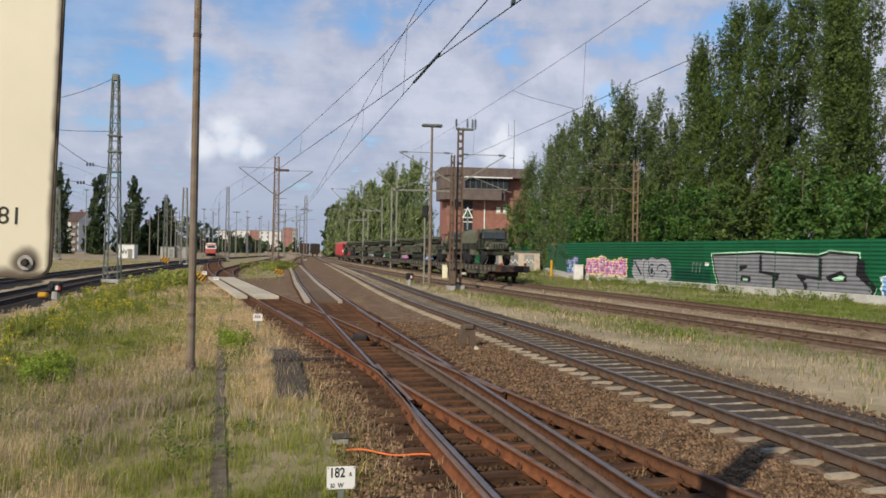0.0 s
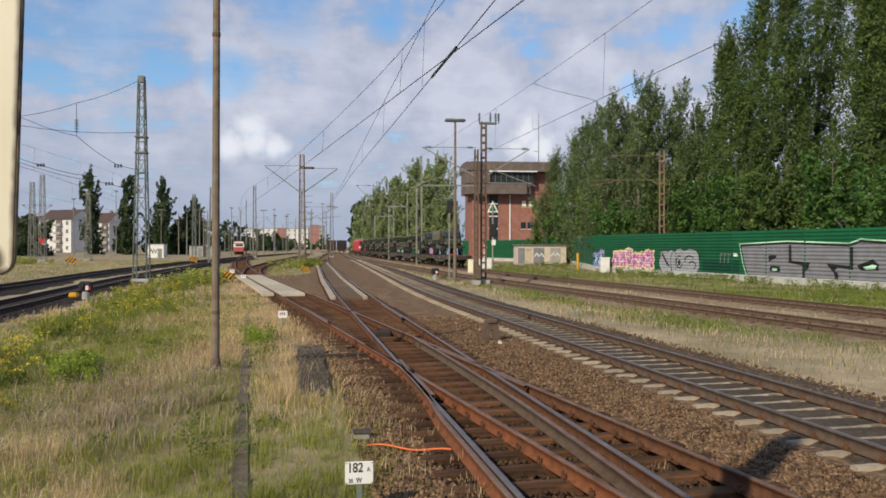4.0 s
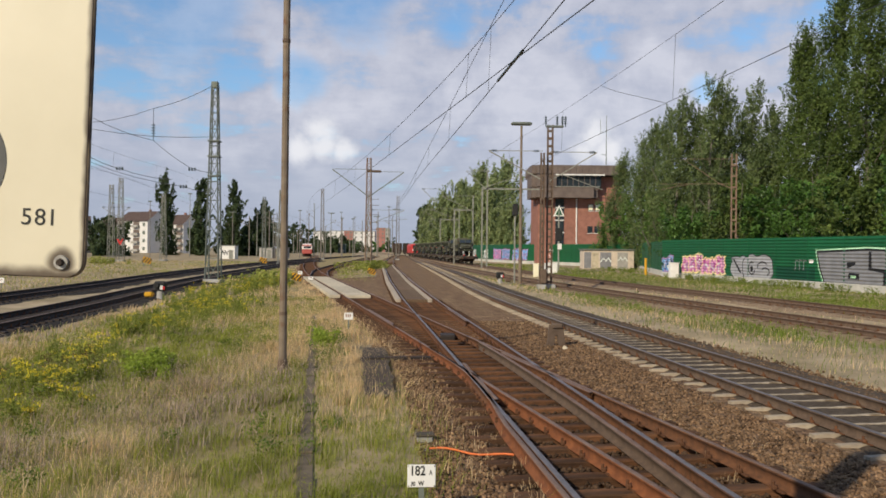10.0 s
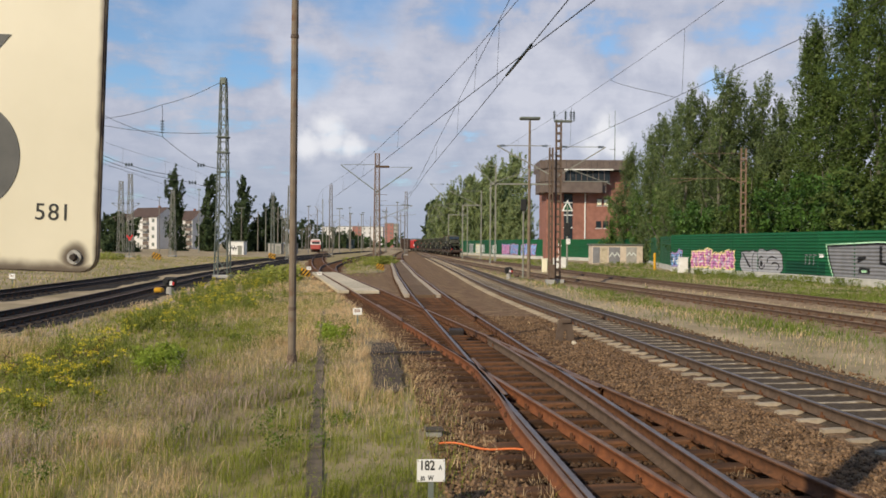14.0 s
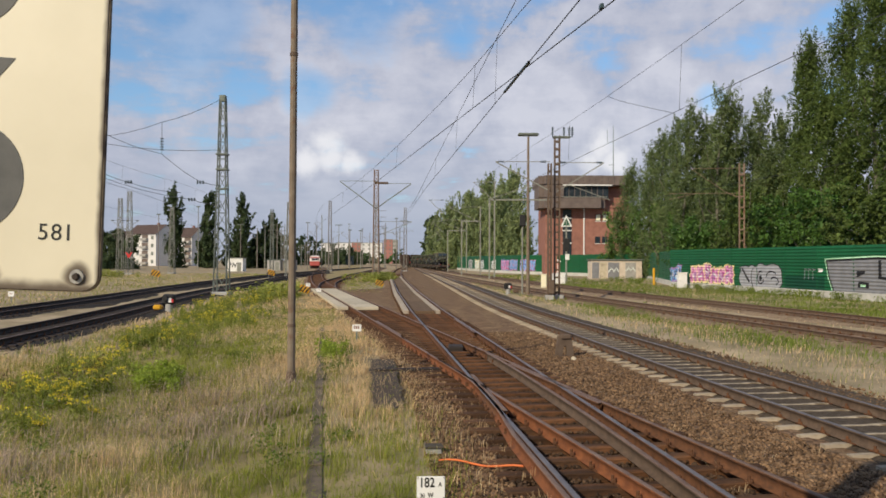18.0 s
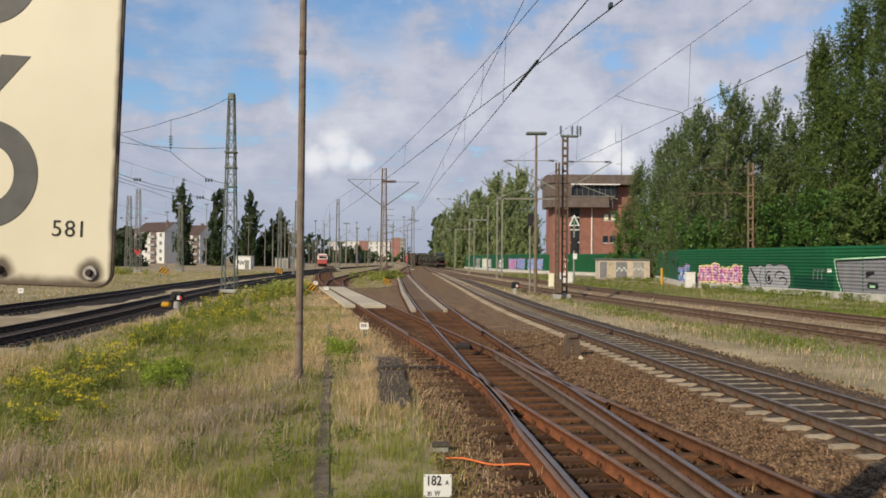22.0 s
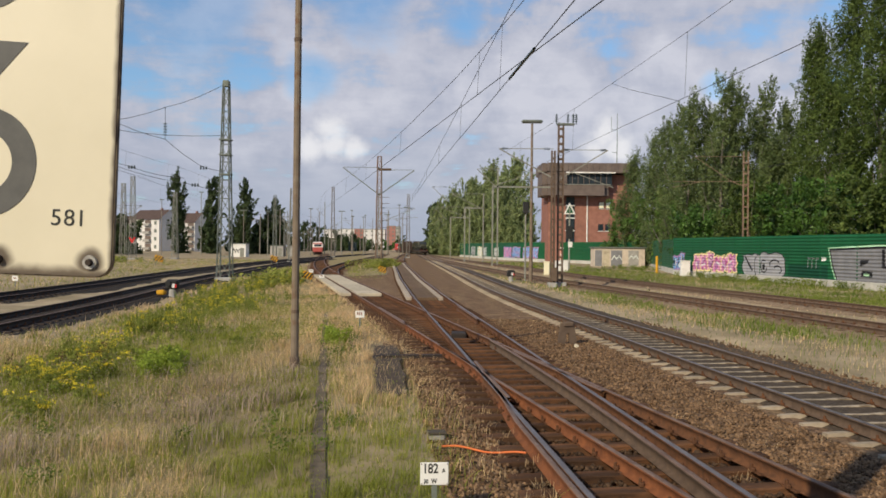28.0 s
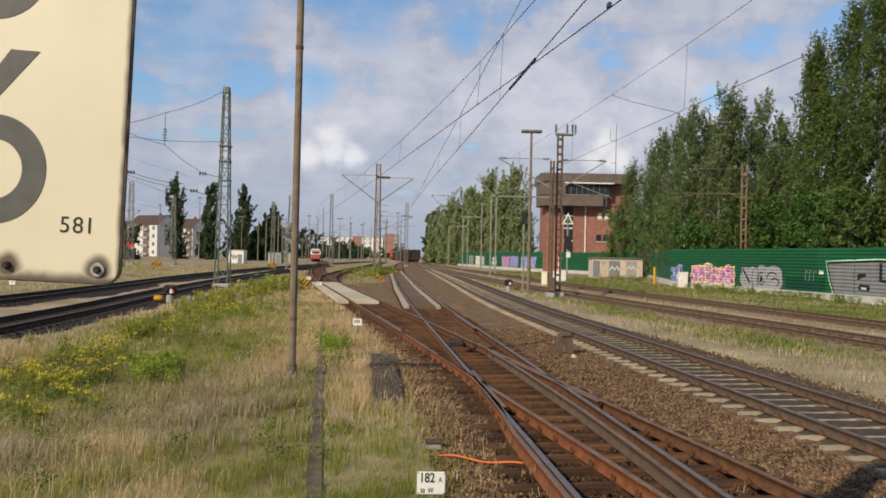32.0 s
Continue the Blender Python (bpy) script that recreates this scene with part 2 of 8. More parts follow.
M = dict(
    rail=mat("rusty_rail_side", (0.075, 0.036, 0.019), (0.16, 0.07, 0.032), 9, 0.85, bump=0.5, fine=60, rand=0.1),
    rail_orange=mat("fresh_rust", (0.135, 0.048, 0.02), (0.24, 0.088, 0.035), 7, 0.85, bump=0.5, fine=70, stain=(0.085, 0.038, 0.022), stain_scale=3),
    rail_main=mat("grey_brown_rail", (0.075, 0.05, 0.034), (0.14, 0.095, 0.064), 7, 0.8, bump=0.4, fine=60),
    rail_sand=mat("sandy_rust_rail", (0.085, 0.055, 0.038), (0.15, 0.10, 0.068), 7, 0.85, bump=0.4, fine=60),
    rail_dark=mat("dark_rail", (0.022, 0.018, 0.016), (0.052, 0.038, 0.03), 6, 0.7, bump=0.4, fine=60),
    rail_top=mat("worn_rail_top", (0.20, 0.165, 0.15), (0.31, 0.27, 0.25), 3, 0.46, 0.75, bump=0.15, fine=90),
    rail_top_dull=mat("dull_rail_top", (0.15, 0.085, 0.055), (0.27, 0.18, 0.13), 3, 0.55, 0.35, bump=0.2, fine=90),
    timber=mat("timber_sleeper", (0.045, 0.025, 0.015), (0.11, 0.058, 0.031), 5, 0.95, bump=0.9, fine=40, dist=0.02, rand=0.3, spec=0.15, stain=(0.165, 0.074, 0.034), stain_scale=4, stain_at=(0.48, 0.66)),
    concrete=mat("concrete_sleeper", (0.30, 0.245, 0.175), (0.45, 0.375, 0.275), 4, 0.95, bump=0.6, fine=45, rand=0.2, stain=(0.17, 0.125, 0.08), stain_scale=3, stain_at=(0.5, 0.66)),
    slab=mat("pale_concrete_panel", (0.42, 0.36, 0.255), (0.60, 0.52, 0.385), 2, 0.9, bump=0.3, fine=30, rand=0.1, stain=(0.27, 0.235, 0.18), stain_scale=1.3),
    galv=mat("green_grey_mast", (0.12, 0.14, 0.12), (0.195, 0.215, 0.185), 3, 0.6, 0.2, bump=0.2, fine=40),
    greymast=mat("grey_brown_mast", (0.17, 0.15, 0.125), (0.26, 0.235, 0.20), 3, 0.7, bump=0.2, fine=40, stain=(0.18, 0.11, 0.075), stain_scale=0.9),
    rustmast=mat("rusty_mast", (0.095, 0.065, 0.046), (0.155, 0.112, 0.08), 3, 0.8, bump=0.4, fine=40, stain=(0.17, 0.075, 0.04), stain_scale=1.2, stain_at=(0.57, 0.7)),
    rustladder=mat("orange_brown_mast", (0.19, 0.125, 0.085), (0.28, 0.20, 0.145), 3, 0.8, bump=0.4, fine=40, stain=(0.17, 0.07, 0.035), stain_scale=1.2),
    palemast=mat("pale_mast", (0.19, 0.19, 0.16), (0.28, 0.28, 0.24), 2, 0.7, bump=0.2, fine=40),
    wire=mat("dark_wire", (0.05, 0.055, 0.06), (0.09, 0.095, 0.10), 3, 0.6, 0.4, bump=0),
    insul=mat("dark_insulator", (0.03, 0.05, 0.055), (0.05, 0.075, 0.08), 6, 0.35, bump=0),
    pole=mat("grey_brown_pole", (0.15, 0.115, 0.082), (0.225, 0.18, 0.133), 4, 0.8, bump=0.4, fine=50, stain=(0.15, 0.07, 0.034), stain_scale=2.2, stain_at=(0.54, 0.66)),
    brick=mat("red_brick", (0.25, 0.112, 0.082), (0.345, 0.165, 0.122), 1.2, 0.85, bump=0.3, fine=14, stain=(0.22, 0.11, 0.08), stain_scale=0.5),
    clad=mat("brown_cladding", (0.12, 0.092, 0.08), (0.17, 0.135, 0.115), 0.8, 0.7, bump=0.15, fine=8),
    glass=mat("dark_window_glass", (0.02, 0.028, 0.035), (0.035, 0.045, 0.055), 1.5, 0.1, bump=0, spec=0.7),
    white=mat("white_paint", (0.68, 0.67, 0.63), (0.8, 0.79, 0.75), 2, 0.6, bump=0.1, fine=20, rand=0.04, stain=(0.5, 0.47, 0.41), stain_scale=2.5),
    black=mat("black_paint", (0.018, 0.018, 0.018), (0.035, 0.034, 0.032), 5, 0.55, bump=0.1),
    greenwall=mat("green_noise_wall", (0.008, 0.078, 0.030), (0.012, 0.112, 0.044), 0.7, 0.55, bump=0.1, fine=15, rand=0.08),
    plinth=mat("pale_plinth", (0.42, 0.41, 0.37), (0.58, 0.56, 0.5), 2, 0.85, bump=0.3, fine=20, rand=0.08),
    yellow=mat("signal_yellow", (0.55, 0.28, 0.015), (0.66, 0.36, 0.03), 6, 0.55, bump=0.1),
    cream=mat("cream_enamel", (0.80, 0.745, 0.525), (0.85, 0.795, 0.58), 3, 0.32, bump=0.04, fine=20, dist=0.002, spec=0.5, coat=0.15),
    enamel_edge=mat("weathered_edge", (0.10, 0.075, 0.05), (0.24, 0.18, 0.11), 25, 0.6, bump=0.3, fine=90, dist=0.002, stain=(0.035, 0.022, 0.018), stain_scale=14, stain_at=(0.45, 0.6)),
    grey_digit=mat("grey_digit_paint", (0.085, 0.085, 0.08), (0.12, 0.118, 0.11), 20, 0.5, bump=0.05),
    dark_digit=mat("dark_digit_paint", (0.03, 0.03, 0.028), (0.05, 0.05, 0.045), 20, 0.5, bump=0.05),
    hutwall=mat("pinkish_cream_concrete", (0.50, 0.415, 0.33), (0.62, 0.53, 0.43), 1.5, 0.9, bump=0.2, fine=20, stain=(0.38, 0.32, 0.26), stain_scale=1.2),
    steel=mat("dull_steel", (0.25, 0.24, 0.22), (0.4, 0.385, 0.35), 30, 0.45, 0.7, bump=0.2, fine=80),
    fadedred=mat("faded_red_paint", (0.40, 0.075, 0.065), (0.48, 0.12, 0.10), 1, 0.5, bump=0.05),
    redtrain=mat("red_paint", (0.46, 0.03, 0.03), (0.55, 0.05, 0.045), 1, 0.4, bump=0.05),
    army=mat("olive_camouflage", (0.03, 0.036, 0.022), (0.065, 0.068, 0.042), 1.3, 0.75, bump=0.2, fine=20, stain=(0.016, 0.013, 0.011), stain_scale=1.3, stain_at=(0.5, 0.54)),
    canvas=mat("green_canvas", (0.055, 0.058, 0.036), (0.095, 0.095, 0.065), 1.5, 0.9, bump=0.5, fine=6, dist=0.03),
    tarp=mat("olive_grey_tarpaulin", (0.095, 0.095, 0.062), (0.16, 0.158, 0.11), 2.5, 0.9, bump=0.5, fine=6, dist=0.03),
    tyre=mat("black_rubber", (0.015, 0.015, 0.015), (0.03, 0.029, 0.028), 8, 0.8, bump=0.3),
    wagon=mat("dark_wagon_paint", (0.035, 0.026, 0.022), (0.075, 0.05, 0.04), 2, 0.8, bump=0.3, fine=20, stain=(0.10, 0.055, 0.035), stain_scale=1.5),
    wagon_side=mat("olive_grey_wagon_paint", (0.08, 0.075, 0.055), (0.14, 0.13, 0.10), 2, 0.8, bump=0.3, fine=20, stain=(0.09, 0.055, 0.04), stain_scale=1.5),
    hull=mat("dusty_olive_armour", (0.07, 0.073, 0.05), (0.13, 0.13, 0.092), 1.6, 0.85, bump=0.3, fine=16, stain=(0.028, 0.026, 0.02), stain_scale=1.5, stain_at=(0.5, 0.54)),
    planks=mat("wagon_planks", (0.05, 0.042, 0.03), (0.1, 0.082, 0.06), 3, 0.9, bump=0.4, fine=20, rand=0.2),
    bark=mat("grey_bark", (0.10, 0.09, 0.07), (0.22, 0.2, 0.16), 5, 0.9, bump=0.8, fine=14, dist=0.05),
    # wide colour range paints sunlit clusters and dark gaps into the poplar leaves
    leaf=leaf_mat("poplar_leaves", (0.026, 0.052, 0.011), (0.15, 0.207, 0.050), 0.3, 0.3, 0.55, 0.25, 1.0),
    leaf_airy=leaf_mat("grey_green_poplar_leaves", (0.052, 0.085, 0.026), (0.205, 0.258, 0.092), 0.3, 0.36, 0.5, 0.35, 1.0),
    leaf_dark=leaf_mat("dark_leaves", (0.04, 0.066, 0.028), (0.085, 0.115, 0.048), 0.4, 0.3),
    leaf_bright=leaf_mat("bright_leaves", (0.032, 0.085, 0.014), (0.10, 0.19, 0.034), 0.45, 0.3, 0.5, 0.35, 0.7),
    leaf_fresh=leaf_mat("fresh_green_leaves", (0.06, 0.135, 0.022), (0.16, 0.265, 0.055), 0.45, 0.36, 0.5, 0.35, 0.7),
    # light green lifted further: distance haze and sunlight are put into this leaf colour
    leaf_hazed=leaf_mat("hazed_green_leaves", (0.16, 0.22, 0.085), (0.38, 0.43, 0.19), 0.3, 0.45, 0.55, 0.4, 0.5),
    grass=leaf_mat("green_grass", (0.195, 0.225, 0.034), (0.355, 0.37, 0.068), 0.42, 0.48),
    lush=leaf_mat("lush_green_grass", (0.115, 0.165, 0.026), (0.235, 0.285, 0.05), 0.42, 0.45),
    tuft=leaf_mat("dark_green_leaves", (0.085, 0.135, 0.02), (0.17, 0.225, 0.04), 0.4, 0.4),
    straw=leaf_mat("dry_grass", (0.57, 0.41, 0.215), (0.80, 0.60, 0.345), 0.32, 0.48),
    weed=leaf_mat("bright_weeds", (0.24, 0.33, 0.04), (0.37, 0.43, 0.07), 0.35, 0.45),
    purple=leaf_mat("purple_brown_seed_heads", (0.34, 0.255, 0.20), (0.50, 0.40, 0.31), 0.4, 0.35),
    weedleaf=leaf_mat("yellow_green_weed_leaves", (0.21, 0.25, 0.045), (0.39, 0.40, 0.095), 0.4, 0.5),
    flower=leaf_mat("yellow_flowers", (0.72, 0.56, 0.03), (0.85, 0.70, 0.06), 0.2, 0.3),
    dock=leaf_mat("brown_dock_seeds", (0.06, 0.030, 0.018), (0.12, 0.06, 0.035), 0.4, 0.2),
    facade=mat("pale_render", (0.58, 0.565, 0.54), (0.68, 0.665, 0.64), 0.2, 0.85, bump=0.1, fine=5),
    facade_red=mat("red_render", (0.30, 0.13, 0.11), (0.38, 0.18, 0.15), 0.2, 0.85, bump=0.1, fine=5),
    tile_roof=mat("brown_roof", (0.07, 0.047, 0.04), (0.105, 0.073, 0.062), 0.8, 0.85, bump=0.3, fine=5),
    ramp_grey=mat("grey_ramp", (0.28, 0.27, 0.25), (0.4, 0.385, 0.35), 1, 0.9, bump=0.3, fine=12),
    orange=mat("orange_cable", (0.62, 0.14, 0.04), (0.72, 0.2, 0.06), 9, 0.6, bump=0.1),
    old_slab=mat("weathered_concrete_panel", (0.33, 0.27, 0.205), (0.46, 0.385, 0.30), 2, 0.95, bump=0.4, fine=30, rand=0.1, stain=(0.22, 0.165, 0.11), stain_scale=1.3),
    dirty_slab=mat("dirty_brown_infill", (0.10, 0.064, 0.038), (0.19, 0.122, 0.072), 9, 0.95, bump=0.7, fine=30, rand=0.12, stain=(0.24, 0.17, 0.105), stain_scale=1.5),
    stone=mat("ballast_stone", (0.08, 0.045, 0.024), (0.235, 0.148, 0.082), 6, 0.95, bump=0.4, fine=50, rand=0.55, spec=0.2),
    oily_stone=mat("oily_ballast_stone", (0.03, 0.018, 0.011), (0.10, 0.06, 0.034), 6, 0.95, bump=0.4, fine=50, rand=0.55),
    silver_light=mat("bright_silver_spray", (0.30, 0.30, 0.32), (0.40, 0.40, 0.42), 1.5, 0.5, 0.1, bump=0.05, fine=8),
    silver=mat("silver_spray", (0.20, 0.20, 0.21), (0.27, 0.27, 0.28), 1.5, 0.5, 0.2, bump=0.05, fine=8),
    spray_black=mat("black_spray", (0.012, 0.012, 0.014), (0.022, 0.022, 0.024), 3, 0.6, bump=0),
    spray_white=mat("white_spray", (0.62, 0.66, 0.62), (0.75, 0.78, 0.75), 3, 0.6, bump=0),
    spray_pink=mat("pink_spray", (0.62, 0.22, 0.42), (0.75, 0.42, 0.6), 2.5, 0.6, bump=0, stain=(0.35, 0.05, 0.22), stain_scale=2.2, stain_at=(0.5, 0.55)),
    spray_blue=mat("blue_spray", (0.10, 0.30, 0.62), (0.3, 0.52, 0.78), 2.5, 0.6, bump=0, stain=(0.05, 0.10, 0.3), stain_scale=2, stain_at=(0.52, 0.56)),
    spray_yellow=mat("yellow_spray", (0.75, 0.6, 0.18), (0.8, 0.72, 0.45), 3, 0.6, bump=0),
    spray_red=mat("red_spray", (0.62, 0.14, 0.10), (0.72, 0.3, 0.22), 2.5, 0.6, bump=0, stain=(0.75, 0.7, 0.66), stain_scale=2.5, stain_at=(0.52, 0.56)),
    spray_lilac=mat("lilac_spray", (0.30, 0.16, 0.34), (0.42, 0.26, 0.46), 3, 0.6, bump=0),
    spray_mint=mat("mint_spray", (0.42, 0.72, 0.45), (0.52, 0.8, 0.55), 3, 0.6, bump=0),
)


# ---- mesh helpers ----
def part(name, bm, material, parent, label="", kind=""):
    """Links a bmesh (or a mesh) as one mesh object under parent."""
    if isinstance(bm, bmesh.types.BMesh):
        me = bpy.data.meshes.new(name)
        bm.to_mesh(me)
        bm.free()
    else:
        me = bm
    if material and not me.materials:
        me.materials.append(material)
    ob = new(name, me)
    if parent:
        ob.parent = parent
    return tagged(ob, label, "", "", kind)


def thing(name, m, label, category, group="", kind=""):
    ob = new(name)
    ob.matrix_world = m if isinstance(m, Matrix) else pose(*m)
    return tagged(ob, label, category, group, kind)


def bm_box(sx, sy, sz, at=(0, 0, 0), bevel=0.0, bm=None, rot=None):
    """A box with its centre at `at`."""
    bm = bm or bmesh.new()
    m = Matrix.Translation(at) @ (rot or Matrix()) @ Matrix.Diagonal((sx, sy, sz, 1))
    r = bmesh.ops.create_cube(bm, size=1, matrix=m)
    if bevel:
        es = list({e for v in r["verts"] for e in v.link_edges})
        bmesh.ops.bevel(bm, geom=es, offset=bevel, segments=1, affect="EDGES")
    return bm


def bm_cyl(r1, r2, h, at=(0, 0, 0), rot=None, seg=12, bm=None):
    """A cone or cylinder, axis along z, its centre at `at`."""
    bm = bm or bmesh.new()
    bmesh.ops.create_cone(bm, cap_ends=True, segments=seg, radius1=r1, radius2=r2, depth=h, matrix=Matrix.Translation(at) @ (rot or Matrix()))
    return bm


def bm_beam(p, q, w, d=None, bm=None):
    """A square bar from p to q."""
    p, q = Vector(p), Vector(q)
    v = q - p
    rot = v.to_track_quat("Z", "Y").to_matrix().to_4x4()
    return bm_box(w, d or w, v.length, (p + q) / 2, 0, bm, rot)


def mesh_np(name, verts, faces, mats, idx=None, smooth=False):
    """A mesh from arrays; faces all of one size."""
    verts, faces = np.asarray(verts, np.float32), np.asarray(faces, np.int32)
    me = bpy.data.meshes.new(name)
    k = faces.shape[1]
    me.vertices.add(len(verts)); me.vertices.foreach_set("co", verts.ravel())
    me.loops.add(faces.size); me.loops.foreach_set("vertex_index", faces.ravel())
    me.polygons.add(len(faces)); me.polygons.foreach_set("loop_start", np.arange(0, faces.size, k, dtype=np.int32))
    for m in mats:
        me.materials.append(m)
    if idx is not None:
        me.polygons.foreach_set("material_index", np.asarray(idx, np.int32))
    if smooth:
        me.polygons.foreach_set("use_smooth", np.ones(len(faces), bool))
    me.update(calc_edges=True)
    return me


def tube(points, r, seg=5):
    """A round wire along points, as a mesh."""
    P = np.array([tuple(p) for p in points], float)
    T = np.gradient(P, axis=0)
    T /= np.linalg.norm(T, axis=1)[:, None]
    up = np.where(np.abs(T[:, 2:3]) > 0.9, [[1, 0, 0]], [[0, 0, 1.0]])
    A = np.cross(T, up); A /= np.linalg.norm(A, axis=1)[:, None]
    B = np.cross(A, T)
    a = np.arange(seg) * 2 * math.pi / seg
    V = (P[:, None] + r * (np.cos(a)[None, :, None] * A[:, None] + np.sin(a)[None, :, None] * B[:, None])).reshape(-1, 3)
    n = len(P)
    i, j = np.meshgrid(np.arange(n - 1), np.arange(seg), indexing="ij")
    F = np.stack([i * seg + j, i * seg + (j + 1) % seg, (i + 1) * seg + (j + 1) % seg, (i + 1) * seg + j], -1).reshape(-1, 4)
    return V, F


def tube_mesh(name, points, r, material, seg=5):
    return mesh_np(name, *tube(points, r, seg), [material], None, True)


def text_mesh(body, size, depth=0.002, align="CENTER", bold=0.0):
    cu = bpy.data.curves.new("text", "FONT")
    cu.body, cu.size, cu.extrude, cu.align_x, cu.resolution_u, cu.offset = body, size, depth, align, 8, bold
    ob = bpy.data.objects.new("text", cu)
    scene.collection.objects.link(ob)
    bpy.context.view_layer.update()
    me = bpy.data.meshes.new_from_object(ob.evaluated_get(bpy.context.evaluated_depsgraph_get()))
    bpy.data.objects.remove(ob)
    return me


def poly_plate(points, depth):
    """A flat plate in the x-z plane cut to an outline, its front towards -y."""
    bm = bmesh.new()
    vs = [bm.verts.new((x, 0, z)) for x, z in points]
    f = bm.faces.new(vs)
    if f.normal.y > 0 or (f.normal_update() or f.normal.y > 0):
        f.normal_flip()
    r = bmesh.ops.extrude_face_region(bm, geom=[f])
    bmesh.ops.translate(bm, verts=[v for v in r["geom"] if isinstance(v, bmesh.types.BMVert)], vec=(0, -depth, 0))
    bmesh.ops.recalc_face_normals(bm, faces=bm.faces)
    return bm


# ---- tracks: centre lines as x over y ----
def curve(ctrl):
    ys, xs = np.array([c[1] for c in ctrl], float), np.array([c[0] for c in ctrl], float)
    d = np.gradient(xs, ys)

    def f(y):
        y = np.asarray(y, float)
        i = np.clip(np.searchsorted(ys, y) - 1, 0, len(ys) - 2)
        h = ys[i + 1] - ys[i]
        t = (y - ys[i]) / h
        inside = (1 + 2 * t) * (1 - t) ** 2 * xs[i] + t * (1 - t) ** 2 * h * d[i] + t * t * (3 - 2 * t) * xs[i + 1] + t * t * (t - 1) * h * d[i + 1]
        lo, hi = xs[0] + d[0] * (y - ys[0]), xs[-1] + d[-1] * (y - ys[-1])
        return np.where(y < ys[0], lo, np.where(y > ys[-1], hi, inside))
    return f


Q = curve([(5.64, -30), (2.805, 0), (0.92, 20), (-0.95, 40), (-1.65, 48.5), (-2.12, 54), (-3.9, 78), (-6.9, 120), (-10.1, 180), (-14.4, 300)])
P = curve([(10.87, -30), (4.6, 0), (-3.76, 40), (-11.1, 75), (-17.5, 112), (-24.6, 160), (-33.2, 220), (-45.0, 300)])
U = curve([(-9.9, 69), (-11.9, 84), (-13.4, 104), (-14.4, 125), (-15.6, 160), (-18.0, 220), (-22, 300)])
R = curve([(10.6, -30), (7.5, 0), (4.8, 26.2), (3.78, 36.8), (3.08, 46.5), (2.6, 55), (1.85, 69.8), (0.5, 95), (-0.95, 122), (-3.1, 160), (-6.3, 218), (-10.6, 300)])
S1 = curve([(19.2, -15), (15.2, 14), (13.0, 28), (11.6, 36.5), (10.0, 46), (8.5, 56.2), (7.05, 67.1), (5.4, 81.3), (3.2, 103), (-1.5, 160), (-9, 300)])
S2 = curve([(24, -15), (20.2, 14), (17.5, 33), (15.75, 44.2), (14.4, 52), (13.25, 59), (12.2, 66.5), (11.3, 75), (10.1, 87), (8.4, 104), (6.1, 126), (3.1, 152), (-0.4, 194), (-3.8, 229), (-8.6, 272), (-13.5, 312)])
T1 = curve([(-18.5, 0), (-19.6, 30), (-21.2, 50), (-23.6, 71), (-26.3, 105), (-27.6, 140), (-27.5, 200), (-26, 300)])
T2 = curve([(-10.6, 0), (-13.3, 22), (-14.4, 33), (-15.7, 43), (-17.0, 54), (-18.6, 70), (-20.6, 95), (-22.6, 125), (-24, 170)])
GAUGE = 1.505
RAIL_TOP = 0.17


def offset_line(f, off, y0, y1, step):
    y = np.arange(y0, y1 + step / 2, step)
    s = (f(y + 0.1) - f(y - 0.1)) / 0.2
    n = np.sqrt(1 + s * s)
    return np.stack([f(y) + off / n, y - off * s / n], 1)


PROFILE = [(-0.062, 0.0), (-0.062, 0.014), (-0.012, 0.032), (-0.012, 0.128), (-0.034, 0.138), (-0.035, 0.163), (-0.027, 0.170),
           (0.027, 0.170), (0.035, 0.163), (0.034, 0.138), (0.012, 0.128), (0.012, 0.032), (0.062, 0.014), (0.062, 0.0)]


def rail_mesh(name, line, side, top, z=0.0):
    line = np.asarray(line, float)
    T = np.gradient(line, axis=0); T /= np.linalg.norm(T, axis=1)[:, None]
    A = np.stack([T[:, 1], -T[:, 0]], 1)
    k, n = len(PROFILE), len(line)
    V = np.zeros((n, k, 3))
    for j, (a, h) in enumerate(PROFILE):
        V[:, j, :2] = line + A * a
        V[:, j, 2] = z + h
    i, j = np.meshgrid(np.arange(n - 1), np.arange(k), indexing="ij")
    F = np.stack([i * k + j, (i + 1) * k + j, (i + 1) * k + (j + 1) % k, i * k + (j + 1) % k], -1).reshape(-1, 4)
    idx = np.tile(np.isin(np.arange(k), (5, 6, 7)).astype(int), n - 1)
    return mesh_np(name, V.reshape(-1, 3), F, [side, top], idx)


